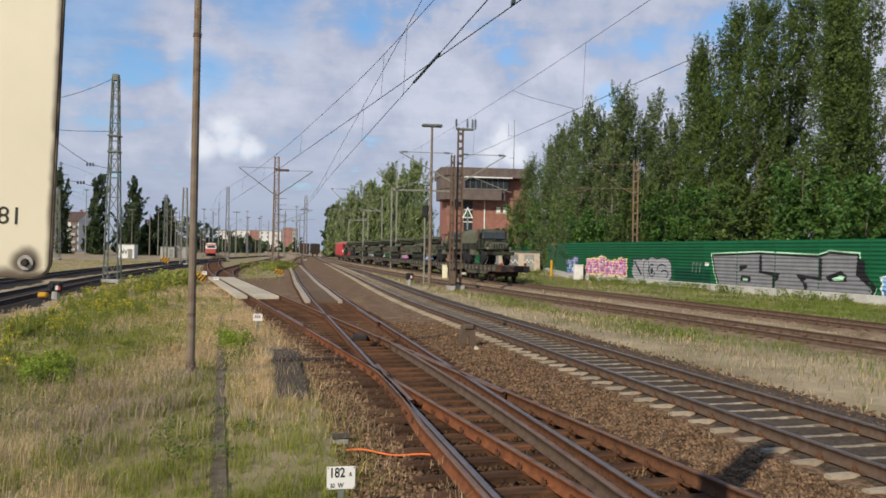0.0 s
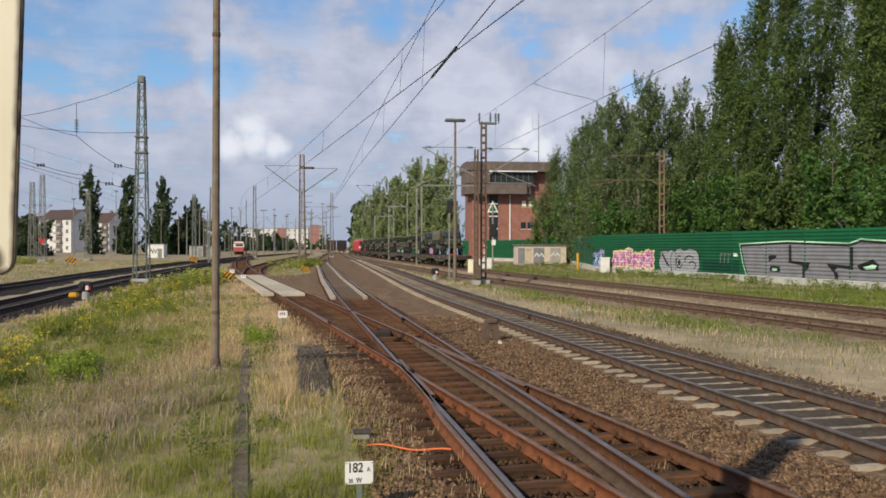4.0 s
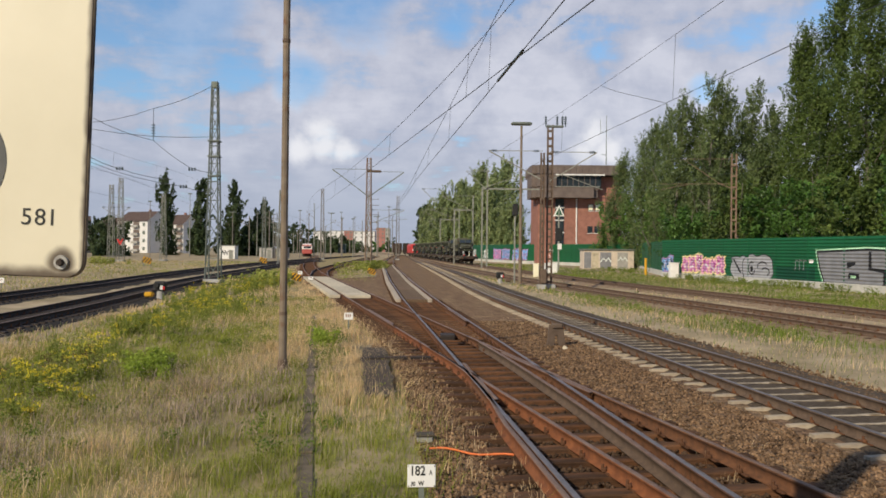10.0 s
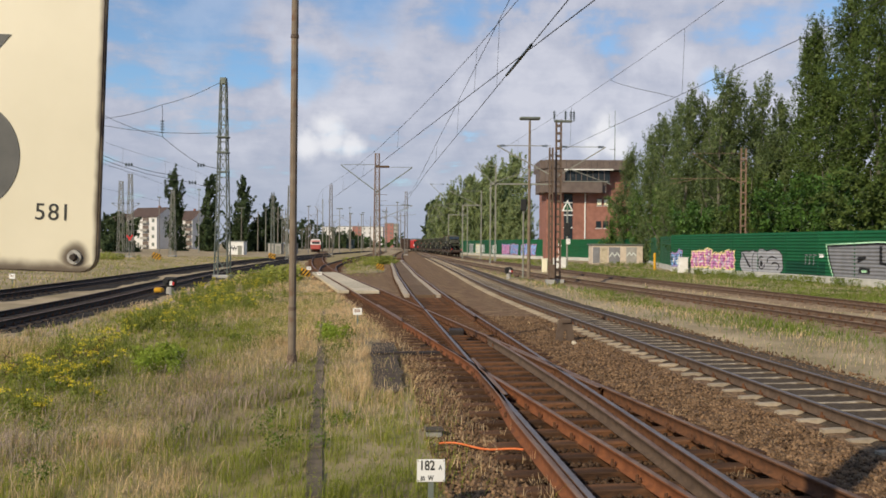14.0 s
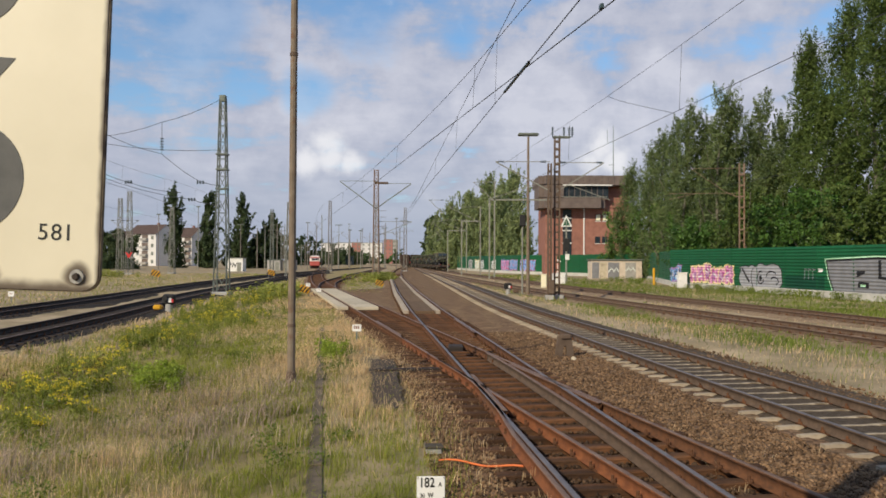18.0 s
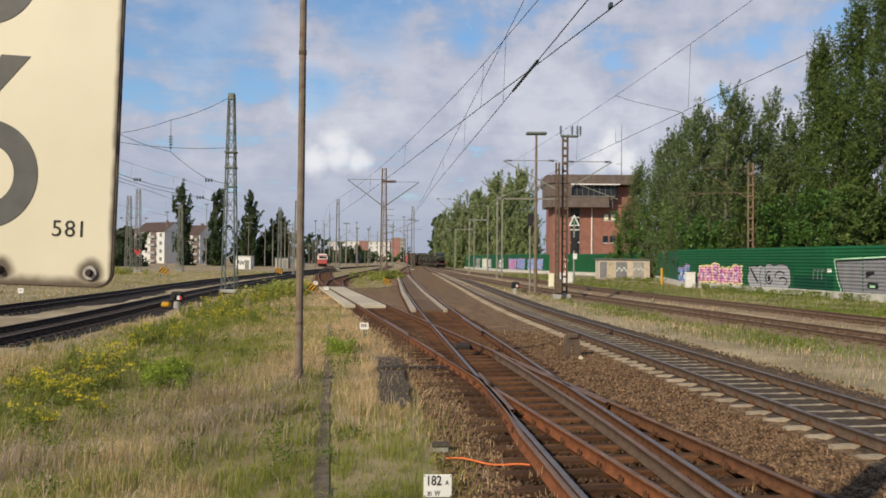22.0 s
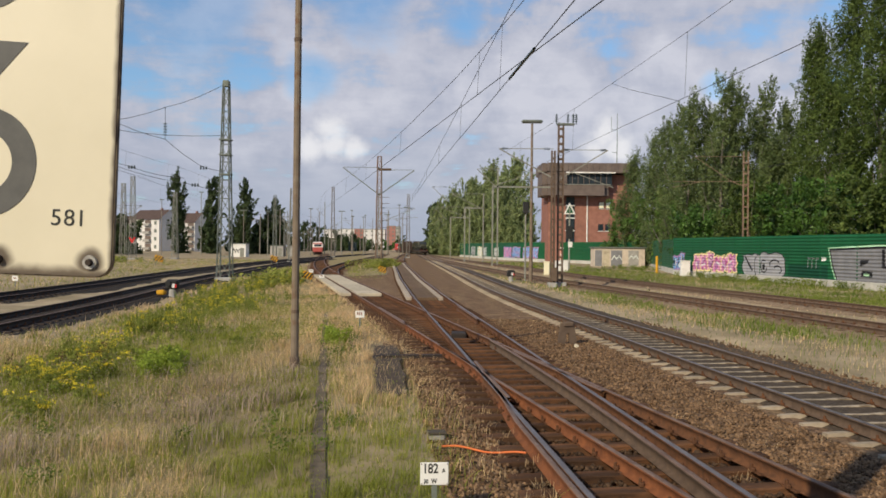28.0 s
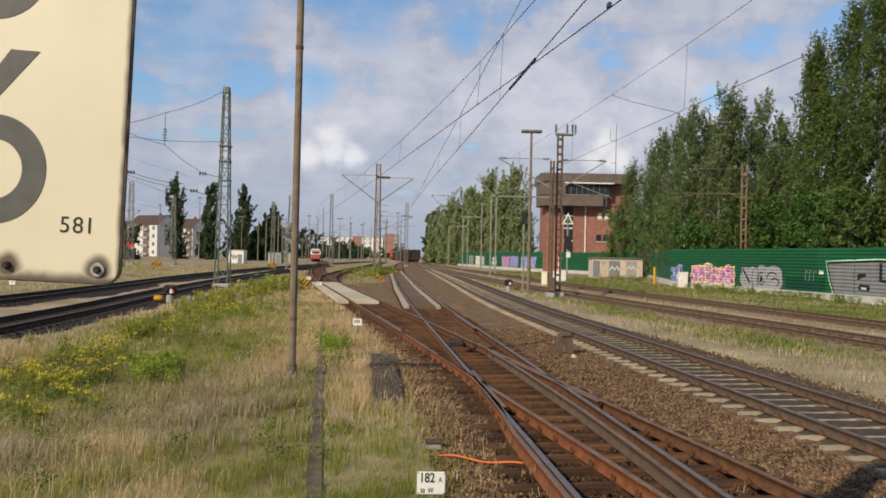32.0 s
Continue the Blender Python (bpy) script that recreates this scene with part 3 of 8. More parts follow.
def sleeper_mesh(kind, length=2.42):
    if kind == "concrete":
        bm = bmesh.new()
        # waisted body: low in the middle, high under the rails
        xs = [(-length / 2, -0.01, 0.10), (-0.98, 0.0, 0.105), (-0.45, 0.0, 0.105), (-0.2, -0.011, 0.08), (0.2, -0.013, 0.08), (0.5, 0.0, 0.105), (0.98, 0.0, 0.105), (length / 2, -0.01, 0.10)]
        rings = []
        for x, top, w in xs:
            rings.append([bm.verts.new((x, s * b, h)) for s, b, h in ((-1, w * 0.62, -0.2), (-1, w * 0.5, top), (1, w * 0.5, top), (1, w * 0.62, -0.2))])
        for a, b in zip(rings, rings[1:]):
            for i in range(3):
                bm.faces.new((a[i], a[i + 1], b[i + 1], b[i]))
        bm.faces.new(rings[0]); bm.faces.new(rings[-1][::-1])
        bmesh.ops.recalc_face_normals(bm, faces=bm.faces)
    else:
        bm = bm_box(length, 0.215, 0.2, (0, 0, -0.1), 0.012)
    me = bpy.data.meshes.new("sleeper")
    bm.to_mesh(me); bm.free()
    me.materials.append(M[{"concrete": "concrete", "timber": "timber", "dark": "rail_dark"}[kind]])
    return me


def fastening_mesh():
    bm = bm_box(0.16, 0.30, 0.016, (0, 0, 0.008))
    for s in (-1, 1):
        bm_box(0.05, 0.07, 0.05, (s * 0.085, 0, 0.03), 0.01, bm)
        bm_cyl(0.018, 0.018, 0.05, (s * 0.095, 0, 0.07), None, 6, bm)
    me = bpy.data.meshes.new("rail_fastening")
    bm.to_mesh(me); bm.free()
    me.materials.append(M["rail"])
    return me


def place_rows(f, y0, y1, step):
    """Poses along a centre line at even steps."""
    y, out = y0, []
    while y < y1:
        s = float(f(y + 0.1) - f(y - 0.1)) / 0.2
        out.append((float(f(y)), y, -math.degrees(math.atan(s))))
        y += step / math.sqrt(1 + s * s)
    return out


def joined(name, me, poses, parent, label=""):
    """Many copies of a mesh in one mesh: the far, uncountable rest."""
    if not poses:
        return None
    v = np.zeros(len(me.vertices) * 3, np.float32); me.vertices.foreach_get("co", v); v = v.reshape(-1, 3)
    tri = [tuple(p.vertices) for p in me.polygons]
    V, F = [], []
    for k, (x, y, a) in enumerate(poses):
        c, s = math.cos(radians(a)), math.sin(radians(a))
        w = np.stack([v[:, 0] * c - v[:, 1] * s + x, v[:, 0] * s + v[:, 1] * c + y, v[:, 2]], 1)
        V.append(w)
        F += [tuple(i + k * len(v) for i in t) for t in tri]
    m2 = bpy.data.meshes.new(name)
    m2.from_pydata(np.concatenate(V).tolist(), [], F)
    m2.materials.append(me.materials[0])
    return part(name, m2, None, parent, label, "stuff")


SLEEPER = {k: sleeper_mesh(k) for k in ("concrete", "timber", "dark")}
FASTENING = fastening_mesh()


def track(f, y0, y1, kind, side, top, label, near=60, y_near=2, sleepers=True, z=0.0, left_break=None):
    t = thing("railway_track", pose(0, 0, z), label, "railway track", "tracks of the yard", "structure")
    for s in (-1, 1):
        if left_break and s < 0:
            part("rail", rail_mesh("rail", offset_line(f, s * GAUGE / 2, y0, left_break, 1.5), M["rail_orange"], top), None, t, "bright orange rusty rail")
            part("rail", rail_mesh("rail", offset_line(f, s * GAUGE / 2, left_break + 0.01, y1, 1.5), side, top), None, t, "steel rail")
            continue
        part("rail", rail_mesh("rail", offset_line(f, s * GAUGE / 2, y0, y1, 1.5), side, top), None, t, "steel rail")
    if sleepers:
        for x, y, a in place_rows(f, y_near, near, 0.6):
            sl = part("sleeper", SLEEPER[kind], None, t)
            sl.matrix_local = pose(x, y, 0, 0, 0, a)
        joined("sleepers_far", SLEEPER[kind], place_rows(f, near, min(y1, 150), 0.6), t)
        joined("rail_fastenings", FASTENING, [(x + c * s * GAUGE / 2, y + math.sin(radians(a)) * s * GAUGE / 2, a) for x, y, a in place_rows(f, y_near, 40, 0.6) for s in (-1, 1) for c in (math.cos(radians(a)),)], t)
    return t


# ---- ground ----
def ground_height(x, y):
    """Gentle unevenness, a low swell of grass beside the tracks."""
    return -0.10 + 0.05 * np.sin(x * 0.31 + 1.3) * np.sin(y * 0.23) + 0.03 * np.sin(x * 1.1 + y * 0.7)


def west(y):
    """Left line of the common bed: the rusty track leaves it past the panels."""
    k = np.clip((np.asarray(y, float) - 64) / 10, 0, 1)
    return np.minimum(Q(y), P(y)) * (1 - k) + Q(y) * k


def make_ground():
    ax = np.concatenate([[-4000, -1500, -600, -300, -150, -90], np.arange(-60, 60.1, 1.0), [90, 150, 300, 600, 1500, 4000]])
    ay = np.concatenate([[-3000, -600, -100, -40], np.arange(-12, 120.1, 1.0), [150, 220, 300, 450, 700, 1500, 4500]])
    X, Y = np.meshgrid(ax, ay, indexing="ij")
    Z = np.where((np.abs(X) < 100) & (Y < 200), ground_height(X, Y), -0.1)
    # the formation is dug out under the ballast
    dug = (X > west(Y) - 1.45) & (X < R(Y) + 2.0)
    Z = np.where(dug & (Y < 290) & (Y > -24), -0.4, Z)
    V = np.stack([X, Y, Z], -1).reshape(-1, 3)
    n = len(ay)
    i, j = np.meshgrid(np.arange(len(ax) - 1), np.arange(n - 1), indexing="ij")
    F = np.stack([i * n + j, (i + 1) * n + j, (i + 1) * n + j + 1, i * n + j + 1], -1).reshape(-1, 4)
    m = mat("sandy_ground", (0.32, 0.25, 0.155), (0.46, 0.365, 0.235), 1.2, 0.95, bump=0.6, fine=9, dist=0.05, spec=0.1, stain=(0.25, 0.2, 0.115), stain_scale=0.22, stain_at=(0.44, 0.6))
    nt = m.node_tree
    N, L = nt.nodes.new, nt.links.new
    b = nt.nodes["Principled BSDF"]
    src = b.inputs["Base Color"].links[0].from_socket
    tc, sp, ns = N("ShaderNodeTexCoord"), N("ShaderNodeSeparateXYZ"), N("ShaderNodeTexNoise")
    L(tc.outputs["Object"], sp.inputs[0]); L(tc.outputs["Object"], ns.inputs["Vector"])
    ns.inputs["Scale"].default_value, ns.inputs["Detail"].default_value = 0.9, 7
    # thatch and humus under the grass strip between the yard tracks and the points
    chain = sp.outputs[0]
    for op, other in (("MULTIPLY_ADD", None), ("MULTIPLY_ADD", ns)):
        n = N("ShaderNodeMath"); n.operation = op
        if other is None:
            L(sp.outputs[1], n.inputs[0]); n.inputs[1].default_value = 0.10
        else:
            L(other.outputs["Fac"], n.inputs[0]); n.inputs[1].default_value = 2.5
        L(chain, n.inputs[2]); chain = n.outputs[0]
    left, right = N("ShaderNodeMapRange"), N("ShaderNodeMapRange")
    for n, lo, hi in ((left, -6.6, -4.8), (right, 1.9, 0.4)):
        L(chain, n.inputs["Value"]); n.inputs["From Min"].default_value, n.inputs["From Max"].default_value = lo, hi
    both = N("ShaderNodeMath"); both.operation = "MULTIPLY"; L(left.outputs[0], both.inputs[0]); L(right.outputs[0], both.inputs[1])
    mx = N("ShaderNodeMix"); mx.data_type = "RGBA"
    L(both.outputs[0], mx.inputs[0]); L(src, mx.inputs[6]); mx.inputs[7].default_value = (0.295, 0.235, 0.115, 1)
    L(mx.outputs[2], b.inputs["Base Color"])
    ob = part("ground", mesh_np("ground", V, F, [m], None, True), None, None)
    tagged(ob, "sandy railway yard ground with dry grass patches", "ground", "", "structure")


def ballast_mat():
    m = mat("brown_ballast", (0.105, 0.06, 0.033), (0.225, 0.138, 0.077), 11, 0.95, bump=0, spec=0.2, stain=(0.26, 0.175, 0.092), stain_scale=1.1, stain_at=(0.46, 0.66), detail=9)
    nt = m.node_tree
    N, L = nt.nodes.new, nt.links.new
    tc, vo, bp = N("ShaderNodeTexCoord"), N("ShaderNodeTexVoronoi"), N("ShaderNodeBump")
    vo.inputs["Scale"].default_value = 17
    L(tc.outputs["Object"], vo.inputs["Vector"])
    bp.inputs["Strength"].default_value, bp.inputs["Distance"].default_value, bp.invert = 0.6, 0.04, True
    L(vo.outputs["Distance"], bp.inputs["Height"]); L(bp.outputs[0], nt.nodes["Principled BSDF"].inputs["Normal"])
    mul = N("ShaderNodeMix"); mul.data_type, mul.blend_type = "RGBA", "MULTIPLY"
    b = nt.nodes["Principled BSDF"]
    src = b.inputs["Base Color"].links[0].from_socket
    sep = N("ShaderNodeSeparateColor"); L(vo.outputs["Color"], sep.inputs[0])
    mr = N("ShaderNodeMapRange"); L(sep.outputs[0], mr.inputs["Value"]); mr.inputs["To Min"].default_value, mr.inputs["To Max"].default_value = 0.55, 1.5
    hs = N("ShaderNodeHueSaturation"); L(src, hs.inputs["Color"]); L(mr.outputs[0], hs.inputs["Value"]); L(hs.outputs[0], b.inputs["Base Color"])
    return m


M["ballast"] = ballast_mat()
M["darkbed"] = mat("dark_grey_ballast", (0.045, 0.033, 0.023), (0.125, 0.094, 0.064), 13, 0.95, bump=0.9, fine=22, dist=0.05, stain=(0.15, 0.115, 0.08), stain_scale=1.1, stain_at=(0.55, 0.75), detail=9)
M["blackbed"] = mat("black_yard_ballast", (0.014, 0.012, 0.010), (0.05, 0.04, 0.03), 13, 0.95, bump=0.9, fine=22, dist=0.05, stain=(0.09, 0.068, 0.048), stain_scale=0.8, stain_at=(0.55, 0.75), detail=9)
M["sandbed"] = mat("sandy_old_ballast", (0.20, 0.135, 0.08), (0.34, 0.25, 0.16), 9, 0.95, bump=0.8, fine=22, dist=0.04, stain=(0.15, 0.095, 0.055), stain_scale=0.9, stain_at=(0.5, 0.68), detail=9)


def margin(y):
    """The bed is wide beside the points and narrow where the dry grass closes in."""
    return np.interp(y, [12, 17, 22, 70, 90], [1.75, 1.55, 1.2, 1.25, 1.6])


def bed(name, left, right, y0, y1, z, label, material, dip=None, ragged=1.0):
    """A strip of ballast between two lines, with sloped, uneven shoulders."""
    y = np.arange(y0, y1, 0.5)
    wob = ragged * (0.12 * np.sin(y * 1.7) + 0.08 * np.sin(y * 4.1 + 1))
    l, r = left(y) + wob, right(y) - wob[::-1]
    rows = []
    for k in np.linspace(0, 1, 33 if dip else 13):
        xx = l + (r - l) * k
        rows.append((xx, z + (dip(xx, y) if dip else 0) + ragged * (0.012 * np.sin(y * 7.3 + k * 40) + 0.01 * np.sin(y * 3.1 + k * 91))))
    rows = [(l - 0.55, 0 * y - 0.22)] + rows + [(r + 0.55, 0 * y - 0.22)]
    V = np.stack([np.stack([x, y, zz], 1) for x, zz in rows], 1).reshape(-1, 3)
    k = len(rows)
    i, j = np.meshgrid(np.arange(len(y) - 1), np.arange(k - 1), indexing="ij")
    F = np.stack([i * k + j, i * k + j + 1, (i + 1) * k + j + 1, (i + 1) * k + j], -1).reshape(-1, 4)
    ob = part(name, mesh_np(name, V, F, [material], None, True), None, None)
    return tagged(ob, label, "ballast", "", "structure")


make_ground()
# one wide bed carries the crossing lines and the main line beside them
bed("ballast_bed", lambda y: west(y) - margin(y), lambda y: R(y) + 1.75, -25, 290, -0.045, "brown crushed stone ballast with sparse weeds", M["ballast"],
    lambda x, y: -0.085 * ((x > Q(y) - 1.2) & (x < np.maximum(P(y), Q(y)) + 1.1) & (y < 31)) - 0.065 * ((x > R(y) - 0.85) & (x < R(y) + 2.3)))
bed("ballast_bed", lambda y: R(y) - 0.82, lambda y: R(y) + 1.95, -25, 290, -0.019, "dark grey-brown ballast packed between the main line rails", M["darkbed"], None, 0.3)
bed("ballast_bed", lambda y: S1(y) - 1.4, lambda y: S1(y) + 1.3, -10, 290, -0.002, "sandy old ballast under a siding", M["sandbed"])
bed("ballast_bed", lambda y: S2(y) - 1.4, lambda y: S2(y) + 1.4, -10, 450, -0.004, "sandy old ballast under a siding", M["sandbed"])
bed("ballast_bed", lambda y: T1(y) - 1.6, lambda y: T1(y) + 1.6, 0, 290, -0.06, "dark ballast under the yard track", M["blackbed"])
bed("ballast_bed", lambda y: T2(y) - 1.6, lambda y: T2(y) + 1.6, 0, 165, -0.055, "dark ballast under the yard track", M["blackbed"])

for line, y0 in ((P, 60), (U, 72)):
    bed("ballast_bed", lambda y, f=line: f(y) - 1.35, lambda y, f=line: f(y) + 1.35, y0, 290, -0.05, "brown ballast under a far track", M["ballast"])

# oily stone between the crossing's timbers
M["oily"] = mat("oily_ballast", (0.02, 0.014, 0.010), (0.075, 0.048, 0.03), 14, 0.9, bump=0.9, fine=24, dist=0.05, detail=9)
bed("oily_ballast", lambda y: np.minimum(P(y), Q(y)) - 0.95, lambda y: np.maximum(P(y), Q(y)) + 0.95, -20, 31.5, -0.118, "dark oily ballast between the crossing timbers", M["oily"])

# ---- the tracks ----
track_q = track(Q, -25, 290, "timber", M["rail"], M["rail_top"], "used track with shiny rails on timber sleepers", near=70, y_near=31)
track_p = track(P, -25, 290, "timber", M["rail"], M["rail_top_dull"], "rusty track that crosses the main track on timber sleepers", near=70, y_near=33, left_break=24)
track(U, 69, 290, "timber", M["rail_dark"], M["rail_top_dull"], "dark branch track curving into the yard", near=75, y_near=73)
track(R, -25, 290, "concrete", M["rail_main"], M["rail_top"], "main line track on pale concrete sleepers", near=80, y_near=4)
track(S1, -10, 290, "timber", M["rail_sand"], M["rail_top_dull"], "old siding track sunk in sand and grass", near=72, y_near=22)
track(S2, -10, 450, "timber", M["rail_sand"], M["rail_top_dull"], "siding track on which the army train leaves", near=72, y_near=26)
track(T1, 0, 290, "dark", M["rail_dark"], M["rail_top_dull"], "dark yard track beside the grass", near=72, y_near=30)
track(T2, 0, 165, "dark", M["rail_dark"], M["rail_top_dull"], "dark yard track beside the grass", near=72, y_near=22)




def crossing():
    """The slip crossing: long timbers under both lines, curved slip rails, guard rails and frog plates."""
    base = sleeper_mesh("timber", 1.0)
    y = -22.0
    while y < 33:
        lo, hi = min(float(P(y)), float(Q(y))) - 1.3, max(float(P(y)), float(Q(y))) + 1.3
        sl = part("sleeper", base, None, track_q)
        sl.matrix_local = pose((lo + hi) / 2, y, 0, 0, 0, 8.5 + 0.6 * math.sin(y * 5)) @ Matrix.Diagonal((hi - lo, 1, 1, 1))
        for f in (P, Q):
            for s in (-1, 1):
                fa = part("rail_fastening", FASTENING, None, track_q)
                fa.matrix_local = pose(float(f(y)) + s * GAUGE / 2, y, 0.002, 0, 0, 6)
        y += 0.62
    ql, qr = (lambda v: Q(v) - 0.757), (lambda v: Q(v) + 0.757)
    ys = np.arange(4, 19.1, 0.75)
    k = np.clip((18.5 - ys) / 7.5, 0, 1)
    near = np.stack([P(ys) * (1 - k) + Q(ys) * k - 0.757 - 0.01 - 0.085 * k, ys], 1)
    part("slip_rail", rail_mesh("slip_rail", near, M["rail_orange"], M["rail_top_dull"]), None, track_q, "rusty curved slip rail")
    inner = curve([(2.95, 3), (2.62, 7), (2.33, 10.4), (2.13, 12.4), (1.83, 14.9), (1.45, 17.9), (0.99, 21)])
    yi = np.arange(3, 21, 0.75)
    part("slip_rail", rail_mesh("slip_rail", np.stack([inner(yi), yi], 1), M["rail_main"], M["rail_top_dull"]), None, track_q, "dark curved slip rail")
    for f, s, y0, y1 in ((Q, 1, 26, 32), (P, -1, 25, 31), (Q, -1, 12.5, 17), (P, 1, 13, 18)):
        off = s * (GAUGE / 2 - 0.085)
        part("guard_rail", rail_mesh("guard_rail", offset_line(f, off, y0, y1, 1.0), M["rail"], M["rail_top_dull"]), None, track_q, "short guard rail")
    part("drive_box", bm_box(0.42, 0.7, 0.16, (0.35, 22.6, 0.03), 0.03), M["rail_dark"], track_q, "dark point machine cover")


crossing()


def crossing_panels():
    """Pale concrete panels laid in and beside the rails."""
    t = thing("crossing_panels", pose(0, 0, 0), "pale concrete crossing panels laid between the rails", "pavement", "", "structure")

    def row(f, off, width, y0, y1, length, mt="slab", low=0.0):
        bm = bm_box(width, length - 0.04, 0.16, (0, 0, 0.075), 0.012)
        me = bpy.data.meshes.new("panel"); bm.to_mesh(me); bm.free(); me.materials.append(M[mt])
        y = y0
        while y < y1:
            s = float(f(y + 1) - f(y - 1)) / 2
            pn = part("panel", me, None, t)
            pn.matrix_local = pose(float(f(y + length / 2)) + off, y + length / 2, 0.004 * math.sin(y * 3) - low, 0, 0, -math.degrees(math.atan(s)))
            y += length
    row(P, 0.0, 1.22, 40.2, 66, 2.4)
    row(P, -1.16, 0.52, 40.2, 66, 2.4)
    row(Q, -0.97, 0.25, 37.6, 120, 3.0, "old_slab")
    row(Q, -0.12, 0.92, 37.6, 120, 3.0, "dirty_slab", 0.02)
    row(Q, 0.50, 0.22, 37.6, 120, 3.0, "old_slab")
    row(Q, 0.92, 0.14, 37.6, 120, 3.0, "dirty_slab", 0.0)


crossing_panels()


# ---- masts ----
def lattice_mast(at, h, w0, w1, material, label, bays=10, name="lattice_mast", face=0.0, leg=0.11, group="catenary masts"):
    """A tapered four-legged lattice mast: four legs, ring bars and diagonals on each side."""
    t = thing(name, pose(at[0], at[1], -0.12, 0, 0, face), label, "mast", group)
    bm = bm_box(w0 * 1.3, w0 * 1.3, 0.45, (0, 0, 0.05), 0.05)
    part("footing", bm, M["ramp_grey"], t, "concrete footing")
    W = lambda z: w0 + (w1 - w0) * z / h
    for sx in (-1, 1):
        for sy in (-1, 1):
            part("leg", bm_beam((sx * W(0) / 2, sy * W(0) / 2, 0.2), (sx * W(h) / 2, sy * W(h) / 2, h), leg), material, t)
    zs = [0.35 + (h - 0.4) * (1 - (1 - k / bays) ** 1.15) for k in range(bays + 1)]
    for a in range(4):
        bm = bmesh.new()
        rot = Matrix.Rotation(a * math.pi / 2, 4, "Z")
        for k in range(bays):
            z0, z1 = zs[k], zs[k + 1]
            s = 1 if k % 2 else -1
            bm_beam(rot @ Vector((s * W(z0) / 2, W(z0) / 2, z0)), rot @ Vector((-s * W(z1) / 2, W(z1) / 2, z1)), leg * 0.55, None, bm)
            bm_beam(rot @ Vector((-W(z1) / 2, W(z1) / 2, z1)), rot @ Vector((W(z1) / 2, W(z1) / 2, z1)), leg * 0.5, None, bm)
        part("lattice_side", bm, material, t)
    return t


def ladder_mast(at, h, w, d, material, label, name="catenary_mast", face=0.0, step=0.85):
    """Two channel legs joined by flat batten plates."""
    t = thing(name, pose(at[0], at[1], -0.12, 0, 0, face), label, "mast", "catenary masts")
    part("footing", bm_box(w * 2, d * 2.4, 0.5, (0, 0, 0.1), 0.03), M["ramp_grey"], t, "concrete footing")
    for s in (-1, 1):
        bm = bm_box(0.05, d, h, (s * (w / 2 - 0.025), 0, h / 2))
        bm_box(0.09, 0.02, h, (s * (w / 2 - 0.045), d / 2, h / 2), 0, bm)
        bm_box(0.09, 0.02, h, (s * (w / 2 - 0.045), -d / 2, h / 2), 0, bm)
        part("channel_leg", bm, material, t)
    z = 0.5
    while z < h:
        for s in (-1, 1):
            part("batten_plate", bm_box(w - 0.1, 0.018, 0.13, (0, s * (d / 2 + 0.012), z)), material, t)
        z += step
    return t


def cantilever(parent, z, reach, side, z_wire=5.75):
    """The bracket arm that holds a line's wires: strut, stay, insulators and registration arm."""
    s = side
    bm = bm_beam((0, 0, z - 1.9), (s * reach, 0, z), 0.07)
    part("bracket_strut", bm, M["palemast"], parent)
    part("top_stay", bm_beam((0, 0, z + 0.02), (s * reach, 0, z + 0.02), 0.045), M["palemast"], parent)
    part("registration_arm", bm_beam((s * 0.25 * reach, 0, z - 1.45), (s * (reach + 0.4), 0, z_wire + 0.25), 0.04), M["palemast"], parent)
    for p in (0.12, 0.90):
        bm = bmesh.new()
        for k in range(5):
            bm_cyl(0.085, 0.085, 0.03, (s * reach * p + s * (k - 2) * 0.075, 0, z + 0.02), Matrix.Rotation(math.pi / 2, 4, "Y"), 10, bm)
        part("insulator", bm, M["insul"], parent, "dark ribbed insulator")


mast = lattice_mast((-16.0, 58.6), 14.25, 0.95, 0.38, M["galv"], "tall grey-green lattice mast beside the yard tracks", 11, leg=0.075)
for z in (7.7, 9.1, 10.2):
    part("bracket_ring", bm_box(0.82, 0.74, 0.1, (0, 0, z), 0.01), M["galv"], mast)
part("cap_plate", bm_box(0.44, 0.44, 0.45, (0, 0, 14.25), 0.02), M["galv"], mast)


def near_pole():
    t = thing("steel_pole", pose(-3.085, 16.5, -0.15, 0.0, 0.15), "tall grey-brown steel pole with rusty bands in the grass", "pole")
    part("shaft", bm_cyl(0.078, 0.066, 11.5, (0, 0, 5.75), None, 10), M["pole"], t)
    for z in (1.28, 6.80):
        part("band", bm_cyl(0.083, 0.083, 0.07, (0, 0, z), None, 12), M["rustmast"], t, "rusty band")
    part("lower_sleeve", bm_cyl(0.084, 0.081, 1.25, (0, 0, 0.66), None, 12), M["pole"], t, "grey-brown lower sleeve with rust")
    part("base_collar", bm_cyl(0.13, 0.095, 0.3, (0, 0, 0.2), None, 12), M["rustmast"], t)


near_pole()


